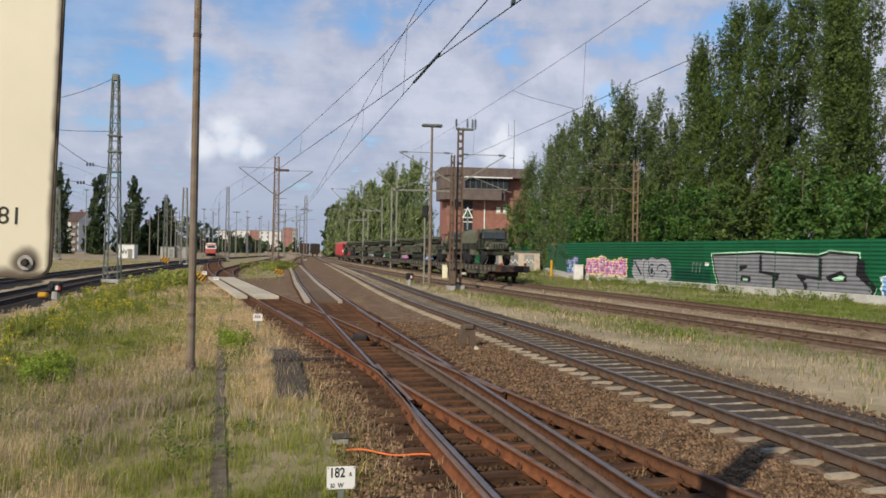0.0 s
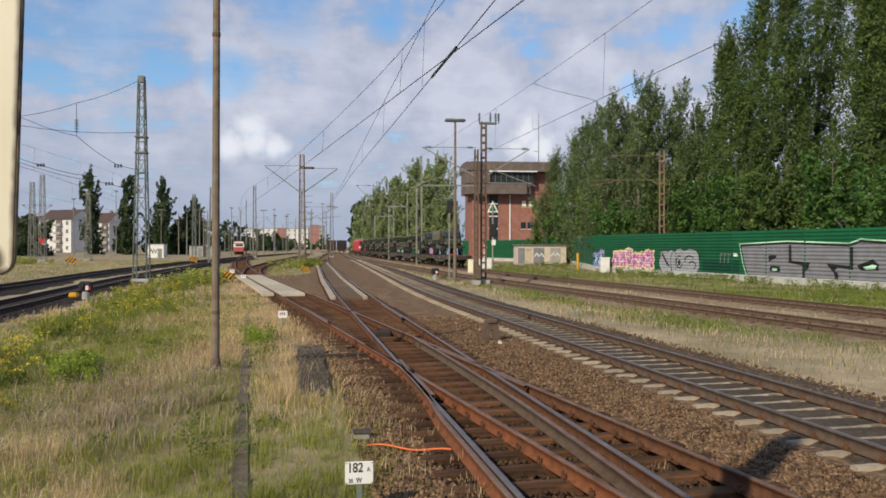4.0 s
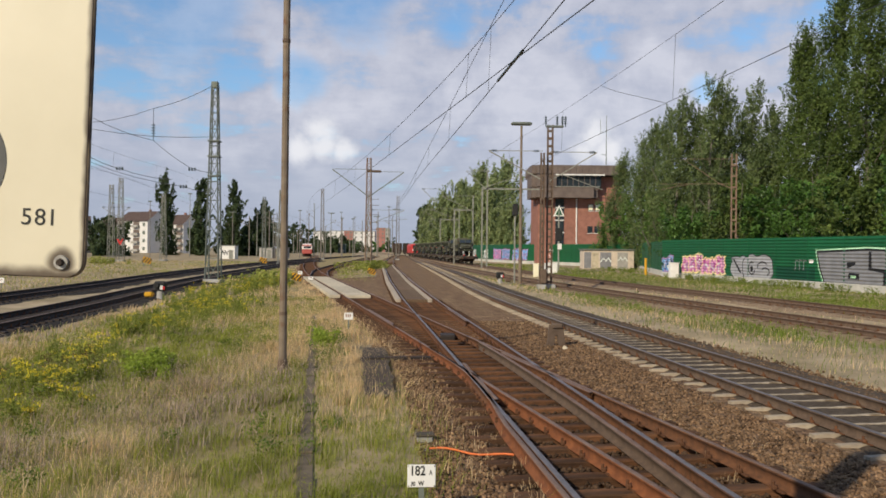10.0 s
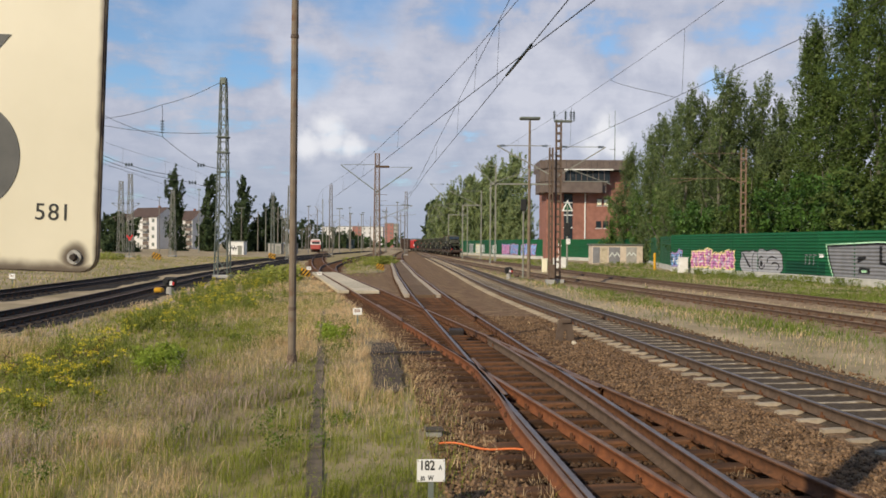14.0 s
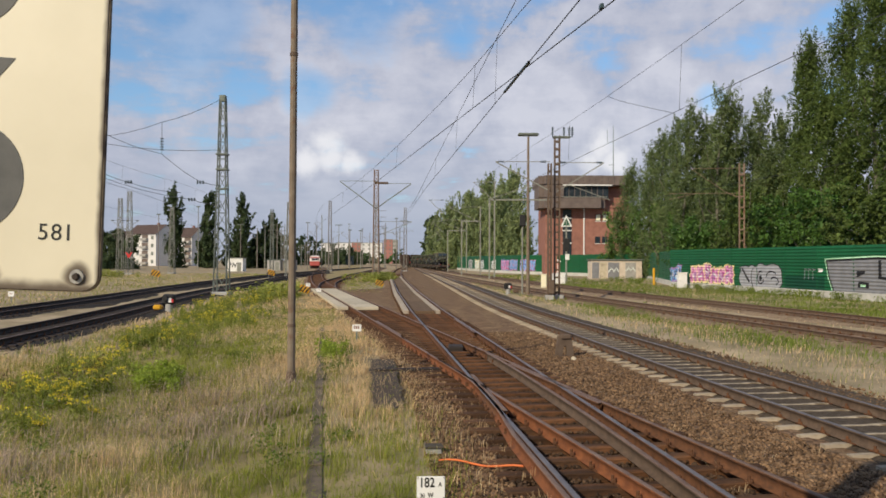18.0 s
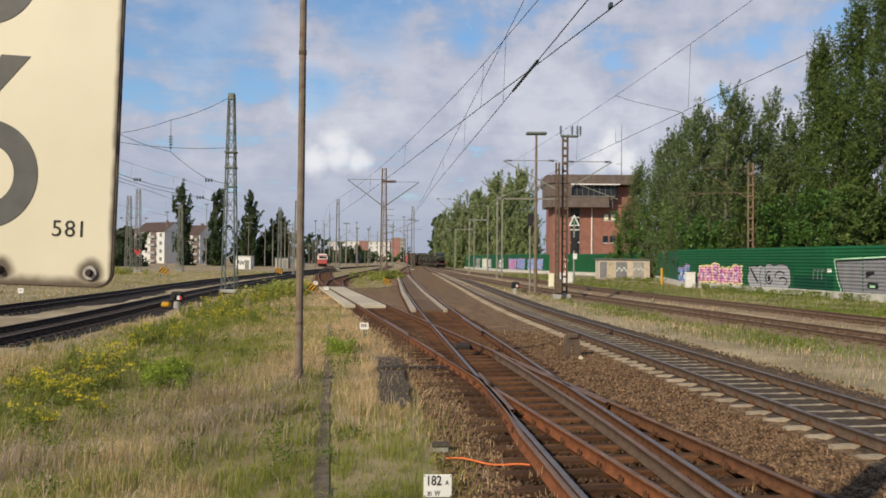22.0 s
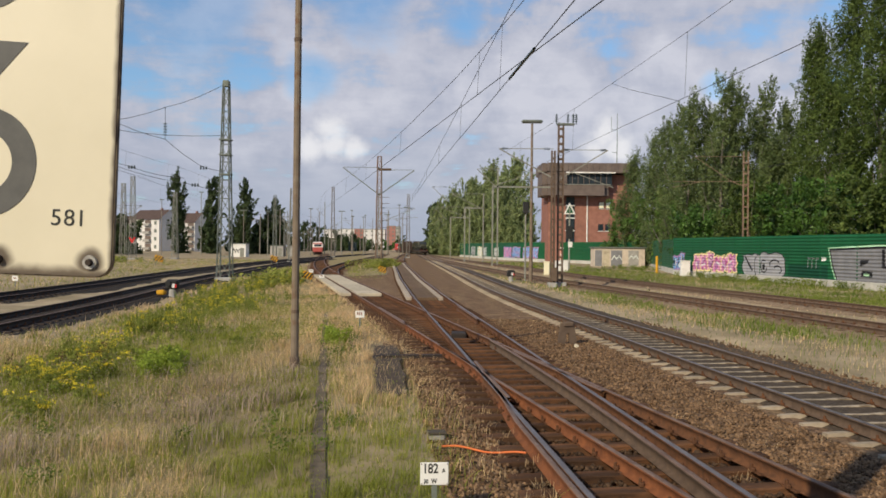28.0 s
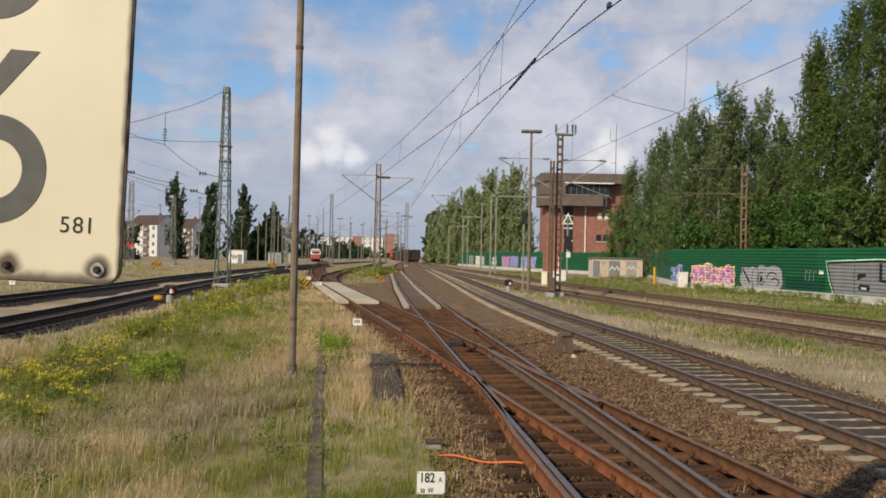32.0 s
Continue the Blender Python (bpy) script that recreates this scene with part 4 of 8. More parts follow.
def more_masts():
    m = lattice_mast((-8.75, 105), 14.3, 0.8, 0.5, M["rustladder"], "slender rusty lattice mast with two raised wire arms", 14, leg=0.09)
    for s, reach, z in ((-1, 4.7, 12.8), (1, 4.5, 12.5)):
        part("raised_strut", bm_beam((0, 0, 9.3), (s * reach, 0, z), 0.12), M["galv"], m)
        part("raised_stay", bm_beam((0, 0, z + 0.05), (s * reach, 0, z + 0.05), 0.06), M["galv"], m)
    part("switch_gear", bm_box(1.7, 0.4, 0.28, (0.7, 0, 12.6), 0.05), M["rail_main"], m)
    cantilever(m, 7.6, 4.6, 1, 6.2)
    for z in (4.2, 5.1, 6.0, 7.0, 8.2, 9.0):
        part("side_rung", bm_beam((0, 0, z), (1.3, 0, z), 0.05), M["rustmast"], m)

    m = ladder_mast((7.5, 53.8), 10.9, 0.4, 0.3, M["rustmast"], "rusty channel mast carrying switch gear on its head", "catenary_mast", 0, 0.5)
    part("head_frame", bm_box(1.15, 0.4, 0.12, (0.3, 0, 10.8), 0.02), M["galv"], m)
    for x in (-0.3, 0.45, 0.8, 1.0):
        bm = bm_cyl(0.035, 0.035, 0.7, (x, 0, 11.15), None, 6)
        for k in range(4):
            bm_cyl(0.09, 0.09, 0.04, (x, 0, 11.0 + 0.13 * k), None, 8, bm)
        part("insulator", bm, M["insul"], m, "dark ribbed insulator")
    cantilever(m, 9.1, 3.1, 1, 6.4)
    m = ladder_mast((6.96, 53.4), 9.0, 0.28, 0.3, M["rustmast"], "slim rusty mast with a wire arm over the main line", "catenary_mast", 0, 0.5)
    cantilever(m, 9.1, 3.56, -1, 6.4)
    part("base_box", bm_box(0.34, 0.3, 0.9, (0.1, -0.35, 0.9), 0.03), M["rustmast"], m)
    m = ladder_mast((26.93, 73.4), 11.5, 0.52, 0.16, M["rustladder"], "rusty ladder-like mast in front of the noise wall", "catenary_mast", 0, 1.0)

    for p, q, w in (((0, 0, 8.8), (-6.6, 0, 8.72), 0.035), ((-1.4, 0, 8.85), (-4.6, 0, 11.0), 0.035), ((0, 0, 11.05), (-4.6, 0, 11.0), 0.03), ((-4.2, 0, 8.7), (-6.6, 0, 8.2), 0.035), ((0, 0, 8.3), (-1.4, 0, 8.85), 0.06)):
        part("bracket_bar", bm_beam(p, q, w), M["rustladder"], m)
    part("head_ring", bm_box(0.62, 0.26, 0.1, (0, 0, 10.4), 0.01), M["rustmast"], m)

    # yard lamp
    t = thing("yard_lamp", pose(6.22, 59.9, 0.05), "tall grey yard lamp with a long flat head", "lamp")
    part("post", bm_cyl(0.14, 0.08, 11.6, (0, 0, 5.8), None, 10), M["pole"], t)
    bm = bm_box(1.55, 0.5, 0.22, (0.0, 0, 11.75), 0.08)
    part("lamp_head", bm, M["galv"], t)
    part("signal_box_back", bm_box(0.42, 0.4, 0.85, (-0.4, 0, 5.4), 0.05), M["black"], t)
    part("side_post", bm_cyl(0.06, 0.06, 5.0, (-0.42, 0, 2.5), None, 8), M["palemast"], t)

    # portals over the sidings
    def portal(x0, x1, y, h, label, over=0.0):
        t = thing("wire_portal", pose(0, y, -0.1), label, "portal", "wire portals")
        for x in (x0, x1):
            part("post", bm_box(0.2, 0.2, h, (x, 0, h / 2)), M["palemast"], t)
        part("beam", bm_box(x1 - x0 + over, 0.2, 0.2, ((x0 + x1 + over) / 2, 0, h - 0.2)), M["palemast"], t)
        part("brace", bm_beam((x0 - 2.2, 0, h + 2.2), (x1, 0, h - 0.4), 0.09), M["palemast"], t)
        part("upper_stay", bm_beam((x0 - 2.2, 0, h + 2.2), (x1 + 0.3, 0, h + 2.3), 0.07), M["palemast"], t)
        part("upper_post", bm_box(0.2, 0.2, 2.4, (x1, 0, h + 1.1)), M["palemast"], t)
        cantilever(part("arm_holder", bm_box(0.3, 0.3, 0.6, (x0, 0, h - 0.9)), M["palemast"], t), h - 0.3, 2.0, -1, 6.2)
        return t
    portal(3.1, 6.3, 140, 9.6, "pale steel portal over the siding tracks")
    portal(0.9, 5.2, 185, 9.6, "pale steel portal farther down the siding")
    portal(6.3, 7.0, 112, 11.2, "pale twin post with a long cross beam", 7.6)

    # masts, lamps and poles across the yard
    far = (("l", -53.4, 138, 14.2), ("l", -49.2, 147, 12.2), ("l", -55.0, 138, 13.0), ("l", -23.0, 121, 11.2), ("t", -44, 200, 11), ("t", -43, 205, 11.5), ("l", -38.5, 182, 14), ("l", -40.2, 190, 14.2), ("t", -41, 205, 11),
           ("t", -41.5, 210, 9), ("l", -26.6, 190, 16.5), ("t", -36, 215, 12.5), ("t", -31, 240, 13), ("t", -26, 225, 11), ("t", -23.5, 230, 11),
           ("l", -12.3, 150, 13.0), ("l", -9.0, 190, 15), ("t", -14, 240, 15), ("t", -11.5, 235, 14), ("t", -72, 205, 14), ("t", -62, 205, 16), ("t", -60, 240, 13), ("t", -35, 300, 16), ("t", -32, 320, 15), ("t", -19, 260, 13))
    for k, (kind, x, y, h) in enumerate(far):
        if kind == "l":
            m = lattice_mast((x, y), h, 1.0 if y < 160 else 0.8, 0.5, M["palemast"] if y < 160 else M["greymast"] if k % 3 else M["galv"], "distant lattice mast of the yard", 9, leg=0.085, group="distant yard masts")
            if k % 2 == 0:
                cantilever(m, min(h - 1, 9.2), 3.2, 1 if k % 4 else -1, 6.2)
        else:
            t = thing("yard_pole", pose(x, y, -0.1), "thin distant yard pole", "pole", "distant yard poles")
            part("shaft", bm_cyl(0.13, 0.08, h, (0, 0, h / 2), None, 8), M["greymast"] if k % 2 else M["palemast"], t)
            part("head", bm_box(2.0 if k % 3 == 0 else 1.0, 0.4, 0.25, (0, 0, h), 0.05), M["galv"], t)


    for x, y, h in ((-55.1, 240, 12), (-56.2, 250, 12), (-56.8, 260, 13), (-57.7, 270, 13), (-49.2, 240, 13.4), (-48.9, 250, 13.3), (-57.8, 330, 9), (-57.9, 340, 10), (-52.7, 320, 10), (-53, 330, 11), (-40.7, 260, 13.8),
                    (-37.5, 250, 16.4), (-47.9, 330, 10), (-48, 340, 11.4), (-44.9, 330, 11.6), (-44.2, 340, 10.3), (-35, 300, 14.2), (-30.9, 340, 14.4), (-18.6, 260, 14.5), (-16.2, 300, 14.7), (-38.2, 360, 12)):
        t = thing("catenary_pole", pose(x, y, -0.1), "thin distant catenary pole with a bracket arm", "pole", "distant catenary poles")
        part("shaft", bm_cyl(0.17, 0.12, h, (0, 0, h / 2), None, 7), M["palemast"] if y % 20 else M["greymast"], t)
        part("arm", bm_beam((0, 0, h * 0.72), (2.6 if x * 10 % 3 > 1 else -2.6, 0, h * 0.86), 0.09), M["greymast"], t)
        part("arm", bm_beam((0, 0, h * 0.86), (2.6 if x * 10 % 3 > 1 else -2.6, 0, h * 0.86), 0.06), M["greymast"], t)


more_masts()


# ---- signal box ----
def signal_tower():
    t = thing("signal_box", pose(17.3, 148, -0.1), "red brick signal box with a brown cladded overhanging control room", "building")
    part("brick_body", bm_box(15.6, 11, 16.2, (9.2, 7.0, 8.1)), M["brick"], t, "red brick walls")
    # control room juts out over the front
    bm = bm_box(12.1, 9.0, 1.95, (6.05, 3.6, 13.2))
    bmesh.ops.bevel(bm, geom=[e for e in bm.edges if abs(e.verts[0].co.z - e.verts[1].co.z) > 1], offset=0.9, segments=4, affect="EDGES")
    part("parapet", bm, M["clad"], t, "brown metal parapet")
    bm = bm_box(4.4, 9.0, 2.5, (2.2, 3.6, 15.3))
    bmesh.ops.bevel(bm, geom=[e for e in bm.edges if abs(e.verts[0].co.z - e.verts[1].co.z) > 1 and e.verts[0].co.x < 1], offset=0.9, segments=4, affect="EDGES")
    part("corner_wall", bm, M["clad"], t)
    part("sill_strip", bm_box(8.2, 0.1, 0.12, (8.2, -0.95, 14.22)), M["palemast"], t)
    for k in range(8):
        w = part("control_window", bm_box(0.95, 0.08, 2.1, (4.95 + k * 1.03, -0.2, 15.25)), M["glass"], t, "dark control room pane")
        part("window_mullion", bm_box(0.1, 0.16, 2.15, (4.45 + k * 1.03, -0.24, 15.25)), M["clad"], t)
    part("inner_room", bm_box(8.3, 6.4, 2.2, (8.6, 3.4, 15.2)), M["black"], t)
    bm = bm_box(17.0, 12.4, 1.75, (8.5, 5.3, 17.25))
    bmesh.ops.bevel(bm, geom=[e for e in bm.edges if abs(e.verts[0].co.z - e.verts[1].co.z) > 1 and e.verts[0].co.x < 1], offset=0.9, segments=4, affect="EDGES")
    part("roof", bm, M["clad"], t, "brown flat roof band")
    for k in range(14):
        part("roof_seam", bm_box(0.03, 0.03, 1.7, (1.3 + k * 1.12, -0.92, 17.25)), M["black"], t)
    part("roof_edge", bm_box(8.9, 0.16, 0.22, (8.7, -1.0, 16.36)), M["white"], t, "pale roof edge strip")
    part("stair_window", bm_box(1.6, 0.12, 9.8, (5.4, 1.46, 7.2)), M["glass"], t)
    for k in range(4):
        part("window_bar", bm_box(1.7, 0.14, 0.2, (5.4, 1.42, 3.6 + 2.3 * k)), M["white"], t, "white window bar")
    part("downpipe", bm_cyl(0.12, 0.12, 12.0, (8.5, 1.4, 6.2), None, 8), M["white"], t, "pale downpipe")
    for x, z in ((11.1, 10.6), (12.4, 10.6), (11.0, 6.5), (12.3, 6.5)):
        w = part("window", bm_box(0.95, 0.14, 1.25, (x, 1.46, z)), M["glass"], t)
        part("window_frame", bm_box(1.1, 0.1, 0.1, (x, 1.42, z - 0.68)), M["white"], w)
        if z > 8:
            part("blind", bm_box(0.8, 0.05, 1.05, (x, 1.37, z)), M["cream"], w, "pale blind")
    a = thing("antenna_mast", pose(31.3, 150, 17.9), "thin grey antenna mast on the signal box", "antenna")
    part("pole", bm_cyl(0.09, 0.045, 9.6, (0, 0, 4.8), None, 8), M["galv"], a)
    part("side_rod", bm_cyl(0.035, 0.035, 2.6, (-1.1, 0, 7.6), None, 6), M["galv"], a)
    part("side_arm", bm_beam((-1.1, 0, 6.6), (0, 0, 6.6), 0.05), M["galv"], a)
    part("low_arm", bm_beam((-0.9, 0, 2.4), (0, 0, 2.4), 0.08), M["galv"], a)


signal_tower()


# ---- noise wall ----
WALL_DIR = Vector((0.166, -1, 0)).normalized()
WALL_POSE = pose(23.2, 81, 0, 0, 0, math.degrees(math.atan2(WALL_DIR.y, WALL_DIR.x)))


def wall_panel(length, h0, h1, ribs):
    """A ribbed sheet of folded metal along local x, with its front towards -y."""
    bm = bmesh.new()
    n = ribs * 4
    front, back = [], []
    for r in range(n + 1):
        z = h0 + (h1 - h0) * r / n
        y = (0.0, -0.045, -0.045, 0.0)[r % 4]
        front.append([bm.verts.new((x, y, z)) for x in (0, length)])
        back.append([bm.verts.new((x, 0.08, z)) for x in (0, length)])
    for a, b in zip(front, front[1:]):
        bm.faces.new((a[0], a[1], b[1], b[0]))
    bm.faces.new((back[0][1], back[0][0], back[-1][0], back[-1][1]))
    bm.faces.new((front[-1][0], front[-1][1], back[-1][1], back[-1][0]))
    bm.faces.new((front[0][1], front[0][0], back[0][0], back[0][1]))
    return bm


def noise_wall(points, spacing, label):
    t = thing("noise_wall", pose(0, 0, 0), label, "wall", "", "structure")
    for p, q in zip(points, points[1:]):
        p, q = Vector((*p, 0)), Vector((*q, 0))
        n = max(1, round((q - p).length / spacing))
        L = (q - p).length / n
        rz = math.degrees(math.atan2(q.y - p.y, q.x - p.x))
        bm = wall_panel(L - 0.03, 0.42, 3.62, 13)
        me = bpy.data.meshes.new("panel"); bm.to_mesh(me); bm.free(); me.materials.append(M["greenwall"])
        for k in range(n):
            a = p + (q - p) * k / n
            part("panel", me, None, t).matrix_local = pose(a.x, a.y, 0.0, 0, 0, rz) @ Matrix.Translation((0.015, 0, 0))
            part("plinth", bm_box(L - 0.03, 0.26, 0.72, (L / 2, 0.0, 0.08), 0.02), M["plinth"], t).matrix_local = pose(a.x, a.y, 0, 0, 0, rz)
            part("wall_post", bm_box(0.13, 0.13, 3.8, (0, 0.03, 1.75), 0.01), M["greenwall"], t).matrix_local = pose(a.x, a.y, 0, 0, 0, rz)
    return t


wall_near = noise_wall([(23.0, 82.2), (31.5, 31.0)], 4.0, "green ribbed metal noise wall with graffiti on a pale plinth")
noise_wall([(29.5, 118), (23.6, 83)][::1], 4.0, "green noise wall stepping back behind a concrete hut")
noise_wall([(4, 235), (10, 190), (15, 163), (22.5, 146), (29.5, 120)], 4.5, "distant green noise wall with coloured graffiti")


def inflate(points, d):
    """Pushes an outline outwards by d."""
    out, n = [], len(points)
    area = sum(points[i][0] * points[(i + 1) % n][1] - points[(i + 1) % n][0] * points[i][1] for i in range(n))
    sg = 1 if area > 0 else -1
    for i in range(n):
        a, b, c = (Vector(points[(i + k) % n]) for k in (-1, 0, 1))
        n1, n2 = Vector(((b - a).y, -(b - a).x)).normalized(), Vector(((c - b).y, -(c - b).x)).normalized()
        v = n1 + n2
        v = v / max(0.35, v.dot(n1)) if v.length > 1e-6 else n1
        out.append((b.x + sg * d * v.x, b.y + sg * d * v.y))
    return out


RIB = 3.2 / 52


def spray(name, points, layer, material, parent, m, label=""):
    """A coat of paint cut to an outline, that follows the wall's ribs."""
    bm = bmesh.new()
    f = bm.faces.new([bm.verts.new((x, 0, z)) for x, z in points])
    f.normal_update()
    if f.normal.y > 0:
        f.normal_flip()
    lo, hi = min(p[1] for p in points), max(p[1] for p in points)
    for r in range(max(0, math.ceil((lo - 0.42) / RIB)), min(52, int((hi - 0.42) / RIB)) + 1):
        bmesh.ops.bisect_plane(bm, geom=bm.verts[:] + bm.edges[:] + bm.faces[:], plane_co=(0, 0, 0.42 + r * RIB), plane_no=(0, 0, 1))
    for v in bm.verts:
        u = (v.co.z - 0.42) / RIB
        k = int(math.floor(u + 1e-4))
        ends = [(0.0, -0.045, -0.045, 0.0)[j % 4] for j in (k, k + 1)]
        v.co.y = (ends[0] + (ends[1] - ends[0]) * max(0.0, u - k) if k >= 0 else -0.045) - 0.005 - 0.0045 * layer
    ob = part(name, bm, material, parent, label)
    ob.matrix_local = m
    return ob


def block_letters():
    """Three big silver block letters with black and mint outlines: B, T, C."""
    body = [(23.9, 2.5), (29.0, 2.68), (34.7, 2.5), (35.6, 2.76), (37.8, 2.64), (37.9, 1.8), (39.0, 0.78), (38.8, 0.36), (33.2, 0.36), (24.7, 0.42), (24.2, 1.4)]
    spray("graffiti", inflate(body, 0.22), 0, M["spray_mint"], wall_near, WALL_POSE, "mint outline of block letter graffiti")
    spray("graffiti", inflate(body, 0.13), 1, M["spray_black"], wall_near, WALL_POSE, "black outline of block letter graffiti")
    spray("graffiti", inflate(body, -0.02), 2, M["silver"], wall_near, WALL_POSE, "silver block letters reading BTC")
    strokes = (
        [(29.16, 2.6), (29.42, 2.6), (29.44, 1.55), (31.2, 1.45), (31.06, 1.0), (30.76, 0.9), (30.76, 0.4), (30.5, 0.4), (30.5, 1.24), (29.15, 1.4)],
        [(34.74, 2.46), (35.0, 2.46), (35.0, 1.08), (33.65, 1.2), (33.45, 0.95), (33.76, 0.85), (33.76, 0.4), (33.5, 0.4), (33.4, 0.82), (32.7, 1.43), (34.76, 1.32)],
        [(35.3, 1.36), (36.6, 1.75), (36.75, 1.58), (37.0, 1.52), (37.0, 1.1), (35.6, 1.06)],
        [(27.05, 1.88), (27.88, 1.9), (27.88, 1.7), (27.5, 1.62), (27.2, 1.45), (27.05, 1.5)],
        [(27.25, 1.17), (28.26, 1.13), (28.26, 0.74), (27.12, 0.77)],
        [(37.8, 2.6), (38.1, 2.42), (38.36, 2.36), (38.38, 1.68), (39.25, 0.86), (39.0, 0.36), (38.85, 0.74), (37.7, 1.52)])
    for pts in strokes:
        spray("letter_stroke", pts, 3, M["spray_black"], wall_near, WALL_POSE, "black letter stroke")
    spray("letter_eye", [(35.85, 1.26), (36.53, 1.46), (36.84, 1.4), (36.76, 1.18), (36.0, 1.12)], 4, M["spray_mint"], wall_near, WALL_POSE, "mint letter eye")
    spray("letter_eye", [(27.45, 1.0), (28.0, 0.98), (27.9, 0.83), (27.4, 0.84)], 4, M["spray_mint"], wall_near, WALL_POSE, "mint letter eye")


block_letters()


def tag_piece(u0, u1, z0, z1, fill, rim, stroke, seed, parent=None, m=None, letters=4, light=None):
    """A graffiti piece: tilted, overlapping letter bodies with rim, inner cuts and lights; illegible."""
    rng = random.Random(seed)
    parent, m = parent or wall_near, m or WALL_POSE
    w, h = u1 - u0, z1 - z0
    lw = w / letters
    light = light or rim
    for k in range(letters):
        c, tilt = u0 + lw * (k + 0.5), rng.uniform(-0.22, 0.22)
        top, low = z1 - h * rng.uniform(0, 0.2), max(0.37, z0 + h * rng.uniform(0, 0.1))
        hw = lw * 0.56
        shape = [(-1, 0), (-0.25, 0.0), (-0.15, 0.16), (0.2, 0.13), (0.3, 0), (1.0, 0.03), (0.8, 0.34), (1.05, 0.5), (0.85, 0.72), (1.1, 0.97), (0.3, 1.0), (0.12, 0.84), (-0.2, 1.05), (-0.95, 0.93), (-0.75, 0.6), (-1.1, 0.4)]
        pts = [(c + hw * x * rng.uniform(0.85, 1.1) + tilt * (y - 0.5) * h, max(0.36, low + (top - low) * (y + rng.uniform(-0.05, 0.05)))) for x, y in shape]
        d = 0.012 * (k % 2)
        spray("graffiti", inflate(pts, 0.12), 0 + d / 0.005, rim, parent, m, "bright rim of a graffiti letter")
        spray("graffiti", pts, 1 + d / 0.005, fill, parent, m, "illegible graffiti letter")
        for j in range(5):
            a = rng.choice((0.15, 1.45, 1.7, 2.6, 0.7))
            l = h * rng.uniform(0.25, 0.45)
            x, z = c + rng.uniform(-0.28, 0.28) * lw, low + (top - low) * rng.uniform(0.25, 0.78)
            dx, dz, t = l * math.cos(a), l * math.sin(a), 0.05 + 0.05 * rng.random()
            nx, nz = -t * math.sin(a), t * math.cos(a)
            spray("graffiti_stroke", [(x - dx / 2 - nx, z - dz / 2 - nz), (x + dx / 2 - nx * 0.4, z + dz / 2 - nz * 0.4), (x + dx / 2 + nx, z + dz / 2 + nz), (x - dx / 2 + nx * 0.5, z - dz / 2 + nz * 0.5)], 4.6 + 0.2 * j, light if j % 2 else stroke, parent, m)




def round_letters():
    """Fat round silver letters, their inner lines in black; illegible."""
    arc = lambda cx, cz, rx, rz, a0, a1, n=14: [(cx + rx * math.cos(radians(a0 + (a1 - a0) * k / n)), cz + rz * math.sin(radians(a0 + (a1 - a0) * k / n))) for k in range(n + 1)]
    cloud = arc(12.9, 1.1, 0.85, 0.72, 250, 130) + [(12.2, 2.0), (13.0, 2.1)] + arc(14.0, 1.75, 0.5, 0.42, 140, 40) + arc(15.4, 1.7, 0.85, 0.6, 140, 45) + arc(17.1, 1.65, 1.15, 0.62, 120, 0) + [(18.3, 1.2)] + arc(17.6, 0.95, 0.75, 0.56, 20, -90) + [(15.0, 0.4)]
    spray("graffiti", inflate(cloud, 0.07), 0, M["spray_black"], wall_near, WALL_POSE, "black outline of round silver letters")
    spray("graffiti", cloud, 1, M["silver_light"], wall_near, WALL_POSE, "fat round silver letters, illegible")
    for cx, cz, rx, rz, a0, a1, w in ((15.35, 1.2, 0.52, 0.55, 60, 350, 0.11), (16.9, 1.35, 0.75, 0.42, 30, 200, 0.12), (17.3, 0.95, 0.62, 0.36, 150, -60, 0.12), (14.3, 1.2, 0.4, 0.8, 100, 260, 0.09)):
        outer, inner = arc(cx, cz, rx, rz, a0, a1), arc(cx, cz, rx - w, rz - w, a1, a0)
        spray("letter_stroke", outer + inner, 2, M["spray_black"], wall_near, WALL_POSE, "black curved stroke")
    spray("letter_stroke", [(12.35, 1.95), (12.6, 1.95), (13.75, 0.85), (13.6, 0.72), (13.2, 1.05)], 2, M["spray_black"], wall_near, WALL_POSE, "black slanted stroke")
    spray("letter_eye", arc(15.35, 1.15, 0.2, 0.26, 0, 345), 3, M["spray_black"], wall_near, WALL_POSE, "dark letter eye")


round_letters()
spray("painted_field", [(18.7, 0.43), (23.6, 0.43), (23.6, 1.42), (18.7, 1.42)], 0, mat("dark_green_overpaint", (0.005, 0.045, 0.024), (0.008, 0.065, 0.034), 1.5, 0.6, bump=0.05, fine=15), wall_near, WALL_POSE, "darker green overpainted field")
tag_piece(3.2, 11.0, 0.42, 2.25, M["spray_pink"], M["spray_yellow"], M["spray_lilac"], 5, letters=6, light=M["spray_white"])
tag_piece(-1.2, 1.1, 0.45, 2.1, M["spray_blue"], M["spray_lilac"], M["spray_black"], 8, letters=3, light=M["spray_white"])
tag_piece(39.7, 41.5, 0.4, 1.6, M["spray_blue"], M["spray_white"], M["spray_black"], 18, letters=2)
for u in (21.2, 21.7, 22.2):
    spray("small_tag", [(u, 1.2), (u + 0.05, 2.0), (u + 0.4, 1.95), (u + 0.36, 1.86), (u + 0.12, 1.86), (u + 0.1, 1.2)], 1, M["silver"], wall_near, WALL_POSE, "thin silver tag")
spray("small_plate", [(22.9, 1.75), (23.4, 1.75), (23.4, 2.0), (22.9, 2.0)], 1, M["white"], wall_near, WALL_POSE, "small white plate")


